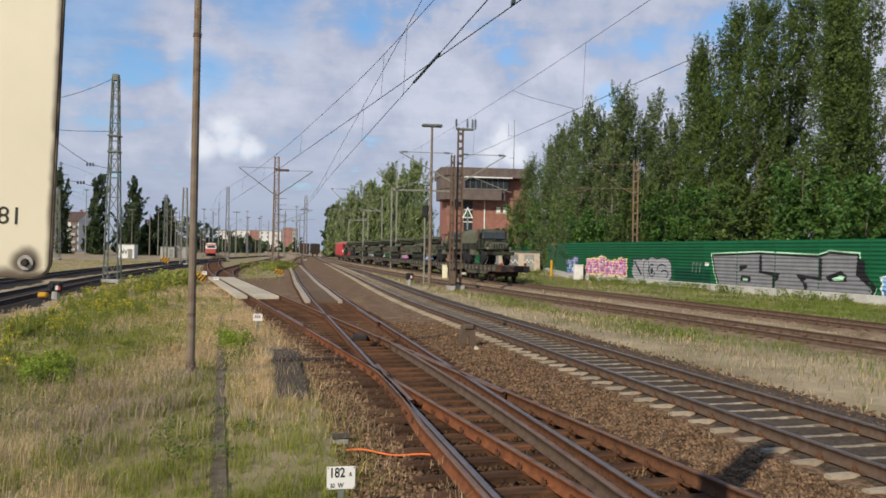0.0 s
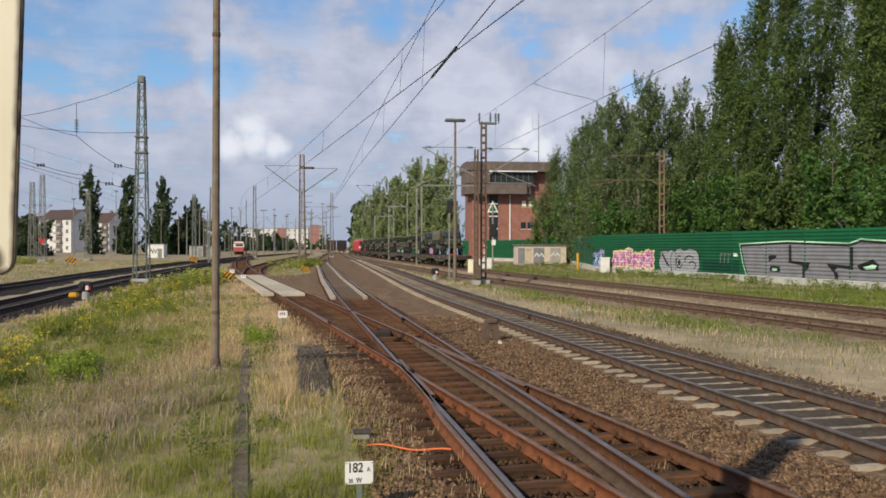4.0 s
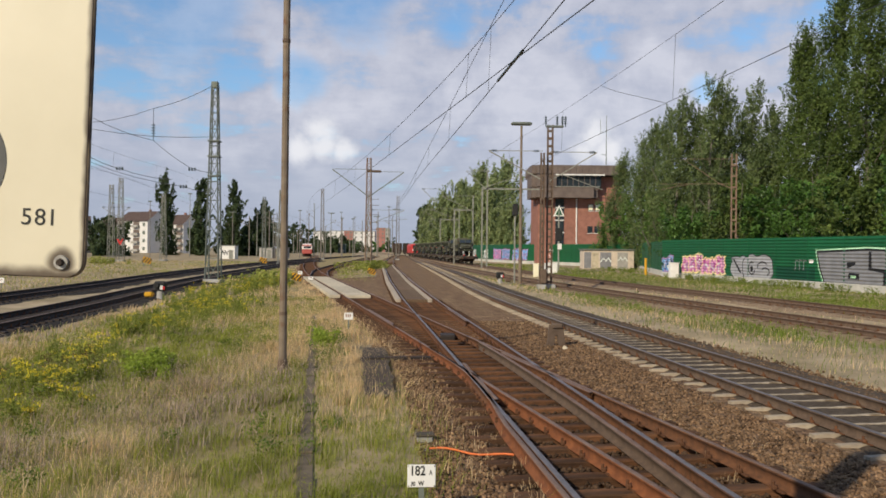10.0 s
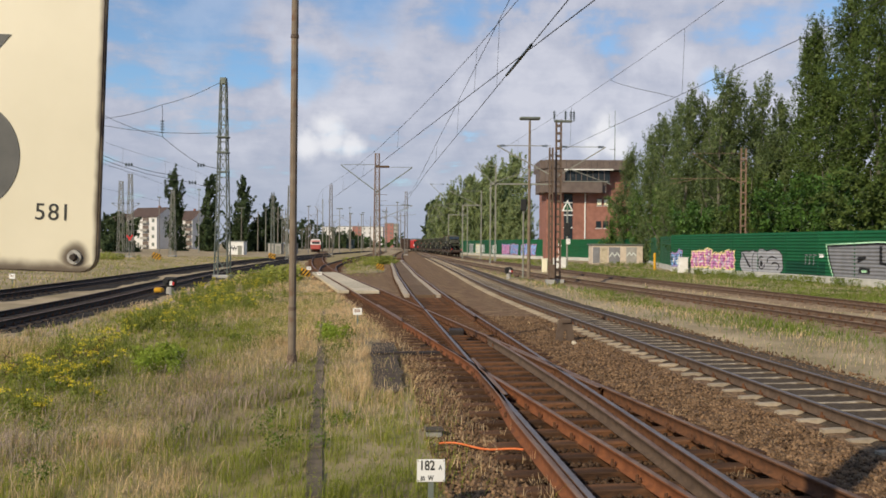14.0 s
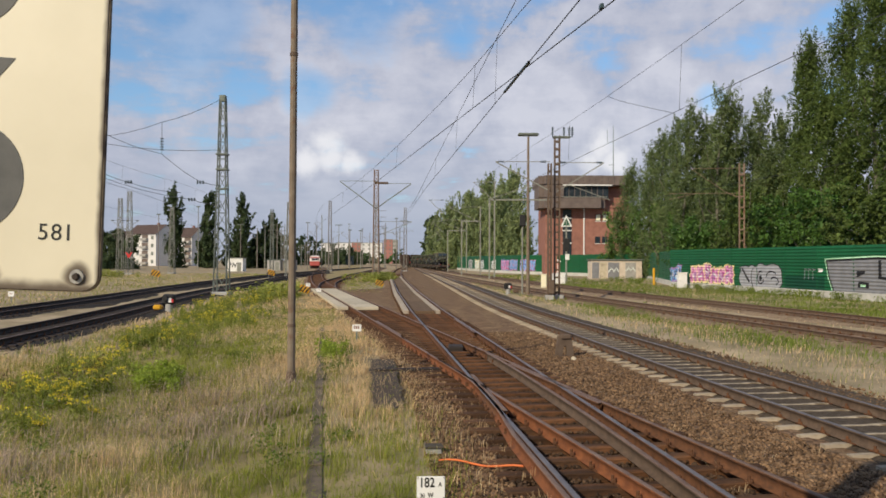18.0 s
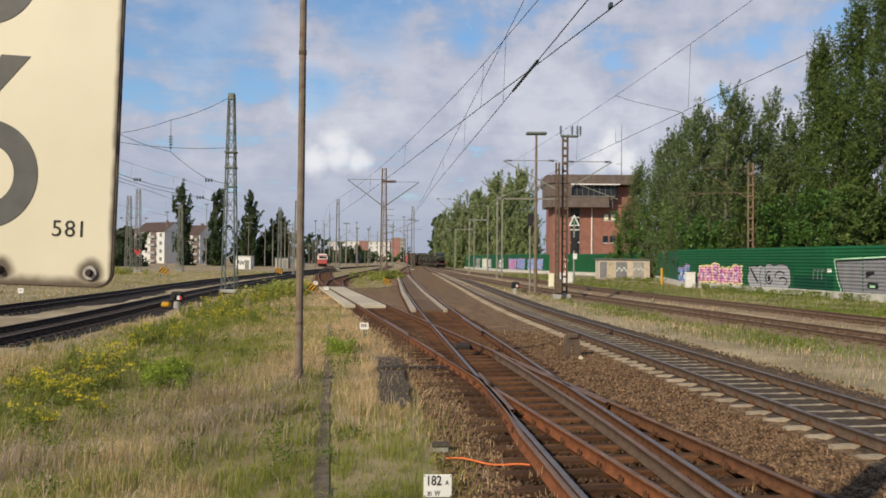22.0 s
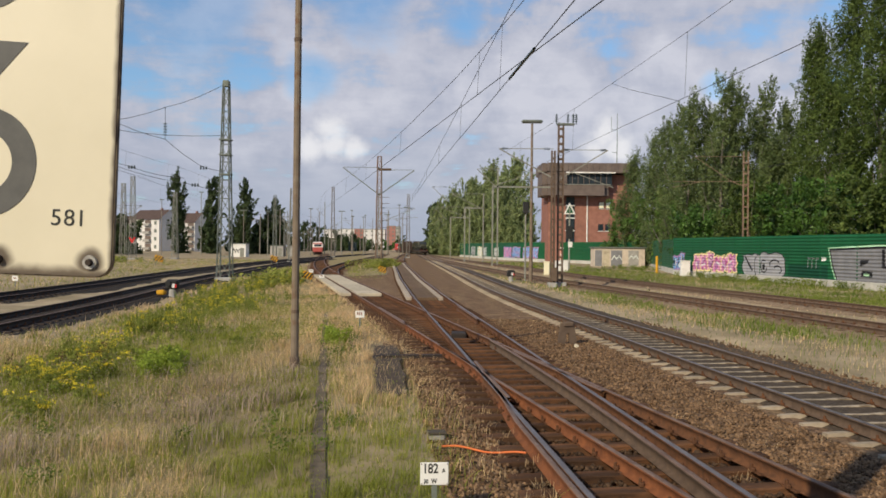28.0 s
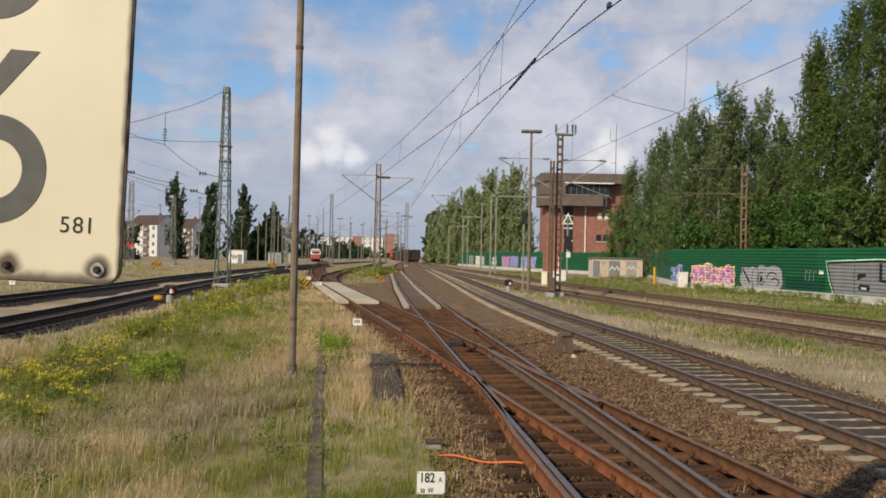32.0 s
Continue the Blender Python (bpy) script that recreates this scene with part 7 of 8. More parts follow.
# ---- cross-span over the yard ----
def cross_span():
    t = thing("cross_span", pose(0, 0, 0), "thin cross-span wires with hanging insulators over the yard", "overhead wire", "overhead lines")

    def wire(*pts):
        out = []
        for (x0, z0), (x1, z1) in zip(pts, pts[1:]):
            out += [(x0 + (x1 - x0) * u, 58.6, z0 + (z1 - z0) * u - 0.25 * 4 * u * (1 - u) * min(1, abs(x1 - x0) / 6)) for u in (0, 0.25, 0.5, 0.75)]
        out.append((pts[-1][0], 58.6, pts[-1][1]))
        part("span_wire", tube_mesh("span_wire", out, 0.02, M["wire"], 5), None, t)

    def insulators(x, z, n, upright):
        bm = bmesh.new()
        for k in range(n):
            d = (k - (n - 1) / 2) * 0.2
            bm_cyl(0.13, 0.13, 0.06, (x + (0 if upright else d), 58.6, z + (d if upright else 0)), None if upright else Matrix.Rotation(math.pi / 2, 4, "Y"), 10, bm)
        part("insulator", bm, M["insul"], t, "dark ribbed insulator")
    wire((-16.3, 14.0), (-20.4, 12.4), (-25.4, 11.3), (-44, 13.5))
    wire((-20.4, 12.4), (-20.4, 10.1))
    insulators(-20.4, 10.8, 5, True)
    wire((-16.1, 7.8), (-17.8, 8.2), (-20.4, 10.1), (-25.0, 11.8), (-44, 13.2))
    wire((-16.2, 10.4), (-25.0, 10.9), (-44, 11.5))
    insulators(-22.8, 8.05, 3, False)
    wire((-19.0, 7.3), (-22.8, 8.05), (-25.0, 8.9), (-44, 10.5))
    insulators(-17.6, 8.05, 3, False)
    insulators(-18.2, 6.8, 3, False)
    wire((-16.1, 6.4), (-18.2, 6.8), (-25.2, 8.6), (-44, 9))
    m = ladder_mast((-44, 58.6), 14, 0.6, 0.4, M["galv"], "grey channel mast at the far side of the yard")


cross_span()


# ---- small things beside the tracks ----
def small_things():
    # number board of the points, on a short post
    t = thing("points_number_board", pose(0.014, 7.55, -0.114, 0, 0, 3), "white number board reading 182 A 30 W on a short post", "sign", "number boards")
    part("plate", bm_box(0.262, 0.012, 0.21, (-0.125, 0, 0.467), 0.004), M["white"], t)
    for body, x, z, s in (("182", -0.235, 0.475, 0.125), ("A", -0.055, 0.478, 0.06), ("30", -0.225, 0.378, 0.055), ("W", -0.155, 0.378, 0.065)):
        part("lettering", text_mesh(body, s, 0.0008, "LEFT", 0.022 * s), M["dark_digit"], t, "black lettering").matrix_local = pose(x, -0.0075, z, 90, 0, 0) @ Matrix.Diagonal((0.78, 1, 1, 1))
    part("post", bm_box(0.05, 0.03, 0.46, (-0.125, 0.02, 0.22)), M["galv"], t)
    for x in (-0.245, -0.005):
        for z in (0.375, 0.56):
            part("screw", bm_cyl(0.006, 0.006, 0.006, (x, -0.008, z), Matrix.Rotation(math.pi / 2, 4, "X"), 8), M["rail"], t)
    # farther number boards with writing too small to read
    for x, y, w, h, z in ((-2.63, 24.7, 0.27, 0.21, 0.425), (-8.9, 58, 0.34, 0.22, 0.35), (-25.7, 48.3, 0.34, 0.3, 0.4), (-12.0, 72, 0.4, 0.3, 0.3)):
        t = thing("number_board", pose(x, y, -0.12), "small white number board on a short post in the grass", "sign", "number boards")
        part("plate", bm_box(w, 0.012, h, (0, 0, z + 0.1), 0.004), M["white"], t)
        for k in range(3):
            part("bar", bm_box(0.035, 0.004, 0.09, (-0.07 + 0.06 * k, -0.008, z + 0.12)), M["rail_orange"], t, "faded bar of writing")
        part("post", bm_box(0.05, 0.03, z + 0.05, (0, 0.02, (z + 0.05) / 2)), M["galv"], t)
    # yellow and black striped boards
    for x, y, k in ((-9.75, 57, 1.1), (-5.75, 73, 1.1), (-36.5, 103, 1.7), (-24.6, 116, 1.6)):
        t = thing("striped_board", pose(x, y, -0.12), "yellow and black striped marker board low in the grass", "sign", "striped boards")
        t.scale = (k, k, k)
        tilt = Matrix.Rotation(0.28, 4, "Y")
        board = part("board", bm_box(0.66, 0.05, 0.44, (0, 0, 0.5), 0.05, None, tilt), M["yellow"], t)
        for k in (-0.2, 0.0, 0.2):
            part("stripe", bm_box(0.095, 0.02, 0.44, (k, -0.03, 0.5 - 0.28 * k), 0, None, Matrix.Rotation(0.75, 4, "Y")), M["black"], board, "black stripe")
        for s in (-1, 1):
            part("post", bm_box(0.05, 0.05, 0.6, (s * 0.25, 0.05, 0.3)), M["galv"], t)
    # shunting signals
    for x, y, lab in ((-13.4, 39.7, "low black shunting signal with white and red lamps in dry grass"), (4.95, 62.5, "low dark shunting signal beside an orange cover")):
        t = thing("shunting_signal", pose(x, y, -0.2), lab, "signal", "shunting signals")
        part("housing", bm_box(0.62, 0.35, 0.52, (0, 0, 0.72), 0.1), M["black"], t)
        part("hood", bm_cyl(0.13, 0.13, 0.16, (-0.13, -0.22, 0.8), Matrix.Rotation(math.pi / 2, 4, "X"), 12), M["black"], t)
        part("white_lamp", bm_box(0.14, 0.02, 0.2, (0.1, -0.19, 0.68)), M["white"], t, "white lamp field")
        part("red_lamp", bm_box(0.1, 0.02, 0.16, (0.22, -0.19, 0.66)), M["redtrain"], t, "red lamp field")
        part("foot", bm_cyl(0.2, 0.16, 0.5, (0, 0, 0.25), None, 10), M["ramp_grey"], t)
        part("cover", bm_box(0.4, 0.4, 0.24, (0.6 if x > 0 else -0.5, -0.1, 0.34), 0.06), M["yellow"] if x < 0 else M["rail_sand"], t, "low cover box")
    # rusty concrete stump between the tracks
    t = thing("rusty_stump", pose(3.17, 21.3, -0.1, 0, 0, 10), "rusty old cast frame standing in the ballast", "stump")
    for s in (-1, 1):
        part("leg", bm_beam((s * 0.17, 0, 0), (s * 0.09, 0, 0.6), 0.09, 0.18), M["rustmast"], t)
    part("crosspiece", bm_box(0.27, 0.18, 0.12, (0.02, 0, 0.58), 0.02), M["rustmast"], t)
    part("web", bm_box(0.14, 0.08, 0.2, (0, 0, 0.42), 0.02), M["rustmast"], t)
    s = thing("pale_stone", pose(3.3, 20.6, -0.02), "pale lump of stone in the ballast", "stone")
    bm = bmesh.new(); bmesh.ops.create_icosphere(bm, subdivisions=2, radius=0.09)
    for v in bm.verts:
        v.co *= 0.8 + 0.4 * noise.noise(v.co * 9)
    part("lump", bm, M["slab"], s)
    # orange cable on the ballast
    pts = [(-0.05 + 0.1 * k, 9.95 - 0.035 * k + 0.03 * math.sin(k * 0.9), 0.0 + 0.015 * math.sin(k * 0.8) + 0.02) for k in range(11)]
    t = thing("orange_cable", pose(0, 0, 0), "orange cable lying across the ballast", "cable")
    part("cable", tube_mesh("cable", pts, 0.014, M["orange"], 6), None, t)
    t = thing("cable_box", pose(-0.12, 10.55, -0.08, 0, 0, 8), "small weathered wooden box at the cable's end", "box")
    part("body", bm_box(0.2, 0.16, 0.12, (0, 0, 0.06), 0.015), M["ramp_grey"], t)
    part("lid", bm_box(0.24, 0.2, 0.03, (0, 0, 0.135), 0.008), M["planks"], t)
    # cable trough in the grass: a dark slot between worn kerbs
    t = thing("cable_trough", pose(0, 0, 0), "sunken concrete cable trough with dark worn covers", "trough", "", "structure")
    f = curve([(-0.66, 4), (-1.385, 8.75), (-2.45, 16), (-3.9, 26.2), (-4.6, 31)])
    y = 3.0
    cover = bpy.data.meshes.new("cover"); bm = bm_box(0.19, 0.97, 0.06, (0, 0, 0.0), 0.01); bm.to_mesh(cover); bm.free(); cover.materials.append(mat("dark_trough_cover", (0.10, 0.078, 0.052), (0.19, 0.15, 0.105), 6, 0.95, bump=0.5, fine=40, rand=0.15))
    while y < 30:
        part("cover", cover, None, t).matrix_local = pose(float(f(y + 0.5)), y + 0.5, -0.085 + 0.012 * math.sin(y * 4), 0, 0, -math.degrees(math.atan(float(f(y + 1) - f(y)))))
        y += 1.0
    # dark tar patches beside the points
    t = thing("tar_patch", pose(0, 0, 0), "dark oily patch of ground beside the points", "patch", "", "structure")
    bm = bmesh.new()
    rows = []
    for y in np.arange(13.6, 20.4, 0.25):
        e = 0.03 * math.sin(y * 2.3) + 0.02 * math.sin(y * 5.1)
        rows.append([bm.verts.new((x, y, 0)) for x in (-1.26 - 0.0957 * (y - 14.4) + e, -0.72 - 0.081 * (y - 14.4) - e)])
    for a, b in zip(rows, rows[1:]):
        bm.faces.new((a[0], a[1], b[1], b[0]))
    part("patch", bm, mat("oily_ground", (0.055, 0.04, 0.029), (0.11, 0.082, 0.058), 5, 0.95, bump=0.5, fine=25), t).matrix_local = pose(0, 0, -0.012)
    # dark strips added as the pole's cast shadow between patch and rails
    t = thing("rod_cover", pose(0, 0, 0), "dark strips standing in for the pole's cast shadow", "timber", "", "structure")
    for x0, x1, y in ((-1.55, -0.62, 18.15), (-0.55, 0.22, 18.3)):
        part("board", bm_beam((x0, y, 0.0), (x1, y + 0.12, 0.012), 0.16, 0.07), M["rail_dark"], t)
    # boxes and posts by the wall
    for x, y, w, h, mt, lab in ((22.75, 77.5, 0.85, 1.45, "white", "white electrical cabinet before the noise wall"), (9.5, 77, 0.5, 1.25, "cream", "tall pale yellow relay cabinet"), (12.9, 91, 1.4, 1.1, "white", "white electrical box in the grass")):
        t = thing("electrical_cabinet", pose(x, y, -0.12), lab, "cabinet", "electrical cabinets")
        part("body", bm_box(w, 0.5, h, (0, 0, h / 2 + 0.05), 0.03), M[mt], t)
        part("door", bm_box(w * 0.86, 0.03, h * 0.82, (0, -0.26, h / 2 + 0.08), 0.01), M[mt], t)
        part("roof", bm_box(w + 0.1, 0.6, 0.06, (0, 0, h + 0.08), 0.01), M[mt], t)
    t = thing("marker_post", pose(22.0, 85, -0.12), "yellow marker post in the grass", "post")
    part("post", bm_cyl(0.13, 0.13, 1.9, (0, 0, 0.95), None, 10), M["yellow"], t)
    # red chevron board across the yard
    t = thing("chevron_board", pose(-49.6, 128, -0.12), "small red chevron board on a thin post in the yard", "sign")
    part("post", bm_cyl(0.05, 0.05, 2.9, (0, 0, 1.45), None, 8), M["galv"], t)
    part("chevron", poly_plate([(-0.55, 3.75), (-0.3, 3.75), (0, 3.3), (0.3, 3.75), (0.55, 3.75), (0.1, 2.85), (-0.1, 2.85)], 0.05), M["redtrain"], t, "red chevron")
    # light signal before the signal box
    t = thing("light_signal", pose(15.1, 100, -0.12), "grey signal mast with dark screen and triangular board", "signal")
    part("mast", bm_cyl(0.12, 0.1, 7.6, (0, 0, 3.8), None, 10), M["palemast"], t)
    part("screen", bm_box(0.85, 0.25, 1.6, (0, -0.1, 4.6), 0.08), M["black"], t)
    tri = part("triangle_board", poly_plate(inflate([(-0.6, 6.9), (0.6, 6.9), (0, 8.1)], 0.07), 0.03), M["white"], t, "white-rimmed triangular board")
    part("triangle_inset", poly_plate([(-0.46, 6.98), (0.46, 6.98), (0, 7.9)], 0.02), M["greenwall"], tri).matrix_local = pose(0, -0.035, 0)
    part("lower_board", bm_box(0.5, 0.06, 0.7, (0.1, -0.15, 3.1)), M["white"], t)


small_things()


# ---- plants ----
def blades(X, Y, rng, h0, h1, w0, lean=0.5):
    """Narrow bent blades, two faces each, rooted at X, Y."""
    n = len(X)
    Z = ground_height(X, Y) - 0.02
    h = rng.uniform(h0, h1, n) * (0.55 + 0.75 * patchy(X, Y, 4.5, 77))
    a = rng.uniform(0, 2 * math.pi, n)
    w = w0 * rng.uniform(0.6, 1.4, n)
    dx, dy = np.cos(a), np.sin(a)
    b = rng.normal(size=n) * lean * h
    c = b * rng.uniform(0.2, 1.0, n) + lean * 0.2 * h
    base = np.stack([X, Y, Z], 1)
    side = np.stack([dx * w, dy * w, 0 * w], 1)
    mid = base + np.stack([-dy * b * 0.35 + c * 0.25, dx * b * 0.35, h * 0.6], 1)
    tip = base + np.stack([-dy * b + c, dx * b, h], 1)
    V = np.stack([base - side, base + side, mid + side * 0.7, tip, mid - side * 0.7], 1).reshape(-1, 3)
    return V, n


def grass_object(name, V, n, material, label):
    i = np.arange(n) * 5
    F = np.stack([i, i + 1, i + 2, i + 4], 1)
    me = bpy.data.meshes.new(name)
    loops = np.concatenate([F.ravel(), np.stack([i + 4, i + 2, i + 3], 1).ravel()]).astype(np.int32)
    starts = np.concatenate([np.arange(0, 4 * n, 4), 4 * n + np.arange(0, 3 * n, 3)]).astype(np.int32)
    me.vertices.add(5 * n); me.vertices.foreach_set("co", np.asarray(V, np.float32).ravel())
    me.loops.add(len(loops)); me.loops.foreach_set("vertex_index", loops)
    me.polygons.add(2 * n); me.polygons.foreach_set("loop_start", starts)
    me.materials.append(material)
    me.update(calc_edges=True)
    return tagged(part(name, me, None, None), label, "grass", "", "stuff")


def patchy(X, Y, s, seed):
    """Soft noise between 0 and 1 for patches of growth."""
    r = np.random.default_rng(seed)
    v = np.zeros_like(X)
    for k in range(7):
        a, ph, f = r.uniform(0, 2 * math.pi), r.uniform(0, 6.3), s * r.uniform(0.5, 2.2)
        v += np.sin((X * math.cos(a) + Y * math.sin(a) * 0.6) * f + ph)
    return 1 / (1 + np.exp(-v * 1.1))


def bed_left(Y):
    return np.minimum(Q(Y), P(Y)) - margin(Y) - 0.2


def meadow():
    rng = np.random.default_rng(7)
    sets = {"green": [], "dry": [], "seed": [], "lush": []}
    # the wide strip between yard tracks and points; density falls with distance
    for y0, y1, dens, w, hs in ((4.5, 12, 900, 0.0034, 1.0), (12, 20, 560, 0.0048, 1.0), (20, 34, 170, 0.009, 0.85), (34, 60, 60, 0.015, 0.7), (60, 100, 22, 0.028, 0.6)):
        n = int((y1 - y0) * 26 * dens)
        X, Y = rng.uniform(-28, 1.5, n), rng.uniform(y0, y1, n)
        # two blades in three stand in tussocks
        m = n // 45
        tx, ty, tw = rng.uniform(-28, 1.5, m), rng.uniform(y0, y1, m), rng.integers(0, m, n)
        near = rng.random(n) < 0.62
        reach = 0.05 + 0.004 * y0
        X, Y = np.where(near, tx[tw] + rng.normal(0, reach, n), X), np.where(near, ty[tw] + rng.normal(0, reach, n), Y)
        ok = (X < bed_left(Y) + rng.normal(0, 0.25, n)) & (X > T2(Y) + 1.9 + rng.normal(0, 0.2, n)) & (X > -(Y * 0.62 + 3))
        X, Y = X[ok], Y[ok]
        f = np.interp(Y, [4, 8.75, 16, 26.2, 31], [-0.66, -1.385, -2.45, -3.9, -4.6])
        keep = np.abs(X - f) > 0.03 + 0.08 * rng.random(len(X))
        keep &= ~((X > -1.3 - 0.0957 * (Y - 14.4)) & (X < -0.68 - 0.081 * (Y - 14.4)) & (Y > 13.6) & (Y < 21.4) & (rng.random(len(X)) < 0.94))
        # bare sandy strip along the yard track
        keep &= rng.random(len(X)) < np.clip(0.65 + (X - T2(Y) - 1.9) / 3.0, 0.5, 1)
        X, Y = X[keep], Y[keep]
        edge = np.clip((bed_left(Y) - X) / 2.0, 0, 1)

        def spot(cx, cy, rx, ry):
            return np.exp(-((X - cx) / rx) ** 2 - ((Y - cy) / ry) ** 2)
        dry = -0.1 + 0.62 * (1 - edge) * np.clip((Y - 8) / 5, 0.3, 1.6) + 0.5 * (patchy(X, Y, 0.7, 3) - 0.45) + 0.7 * np.clip(1.2 - (X - T2(Y) - 1.9) / 2.6, 0, 1)
        dry += 0.75 * spot(-2.9, 8.4, 0.45, 0.8) + 0.75 * spot(-4.1, 10.2, 0.3, 0.5) + 0.75 * spot(-3.7, 20, 0.7, 4.5) + 0.9 * spot(-3.6, 30, 2.0, 11) + 0.7 * spot(-6.3, 36, 2.0, 11) + 0.6 * spot(-9, 52, 2.0, 14) + 0.95 * spot(-1.5, 17, 0.75, 5.5)
        r = rng.random(len(X))
        is_dry = r < dry
        heads = 0.05 + 0.45 * spot(-3.9, 13.5, 1.3, 3.0) + 0.4 * spot(-5.6, 9.5, 1.0, 1.3)
        is_seed = (~is_dry) & (rng.random(len(X)) < heads * (0.4 + patchy(X, Y, 1.1, 9)))
        for key, sel, h0, h1 in (("dry", is_dry, 0.10, 0.32), ("green", ~is_dry & ~is_seed, 0.06, 0.25), ("seed", is_seed, 0.14, 0.30)):
            sets[key].append(blades(X[sel], Y[sel], rng, h0 * hs, h1 * hs, w * (1.0 if key != "seed" else 1.3)))
    # the strips on the other side of the main line
    for y0, y1, dens, w in ((9, 22, 210, 0.006), (22, 45, 120, 0.011), (45, 90, 40, 0.016), (90, 150, 10, 0.035)):
        n = int((y1 - y0) * 45 * dens)
        Y = rng.uniform(y0, y1, n)
        X = R(Y) + rng.uniform(2.0, 47, n)
        a, b, c = S1(Y), S2(Y), 23.2 + (81 - Y) * 0.166
        c = np.where(Y > 82, b + 12, c)
        ok = (X < c) & (np.abs(X - a) > 1.15) & (np.abs(X - b) > 1.15)
        u = (X - R(Y) - 2.0) / np.maximum(0.5, a - R(Y) - 3.4)
        dens_here = np.where(X < a, np.clip((u - 0.18) * 1.8, 0.10, 1) * (0.45 + patchy(X, Y, 0.6, 5)), np.where(X < b, 0.25 * patchy(X, Y, 0.5, 6), 1.0))
        ok &= rng.random(n) < dens_here
        X, Y, u, a, b = X[ok], Y[ok], u[ok], a[ok], b[ok]
        dry = np.where(X < a, np.where(u > 0.6, 0.22, 0.55), np.where(X < b, 0.75, 0.12)) + 0.3 * (patchy(X, Y, 0.5, 8) - 0.5)
        is_dry = rng.random(len(X)) < dry
        sets["dry"].append(blades(X[is_dry], Y[is_dry], rng, 0.05, 0.2, w))
        sets["lush"].append(blades(X[~is_dry], Y[~is_dry], rng, 0.06, 0.27, w))
    # far yard beyond the dark tracks, and the island between the lines
    n = 85000
    X, Y = rng.uniform(-75, 0, n), rng.uniform(40, 150, n)
    ok = ((X < T1(Y) - 2.2) & (X > -Y * 0.62)) | ((X > T2(Y) + 2) & (X < P(Y) - 1.6) & (Y > 60)) | ((X > np.maximum(P(Y), U(Y)) + 1.7) & (X < Q(Y) - 2.0) & (Y > 62))
    ok &= (np.abs(X - T1(Y)) > 2) & (np.abs(X - U(Y)) > 1.5)
    X, Y = X[ok], Y[ok]
    is_dry = rng.random(len(X)) < 0.35 + 0.5 * (patchy(X, Y, 0.12, 12) - 0.4)
    sets["dry"].append(blades(X[is_dry], Y[is_dry], rng, 0.06, 0.2, 0.022))
    sets["green"].append(blades(X[~is_dry], Y[~is_dry], rng, 0.06, 0.22, 0.022))
    for key, name, mt, lab in (("green", "green_grass", "grass", "green grass among the tracks"), ("dry", "dry_grass", "straw", "tall straw-coloured dry grass"), ("seed", "seed_grass", "purple", "grass with purple-brown seed heads"), ("lush", "lush_grass", "lush", "lush green grass along the sidings and the wall")):
        V = np.concatenate([v for v, k in sets[key]])
        grass_object(name, V, sum(k for v, k in sets[key]), M[mt], lab)


meadow()


def clumps(name, spots, rng, leaves, size, h, spread, material, label, category="plants", top_only=False):
    """Bushy weeds: leaf quads round each spot."""
    C = []
    for x, y in spots:
        n = leaves
        hh = h * rng.uniform(0.6, 1.2)
        a, r = rng.uniform(0, 2 * math.pi, n), spread * np.sqrt(rng.random(n)) * rng.uniform(0.6, 1.2)
        z = hh * (rng.uniform(0.75, 1.0, n) if top_only else rng.uniform(0.05, 0.95, n))
        C.append(np.stack([x + r * np.cos(a), y + r * np.sin(a), z - 0.1], 1))
    C = np.concatenate(C)
    n = len(C)
    nrm = rng.normal(size=(n, 3)) + np.array([0, 0, 0.8]); nrm /= np.linalg.norm(nrm, axis=1)[:, None]
    a = np.cross(nrm, rng.normal(size=(n, 3))); a /= np.linalg.norm(a, axis=1)[:, None]
    b = np.cross(nrm, a)
    s = size * rng.uniform(0.6, 1.4, n)[:, None]
    V = np.stack([C - a * s, C - b * s * 0.5, C + a * s, C + b * s * 0.5], 1).reshape(-1, 3)
    me = mesh_np(name, V, np.arange(4 * n).reshape(n, 4), [material])
    return tagged(part(name, me, None, None), label, category, "", "stuff")


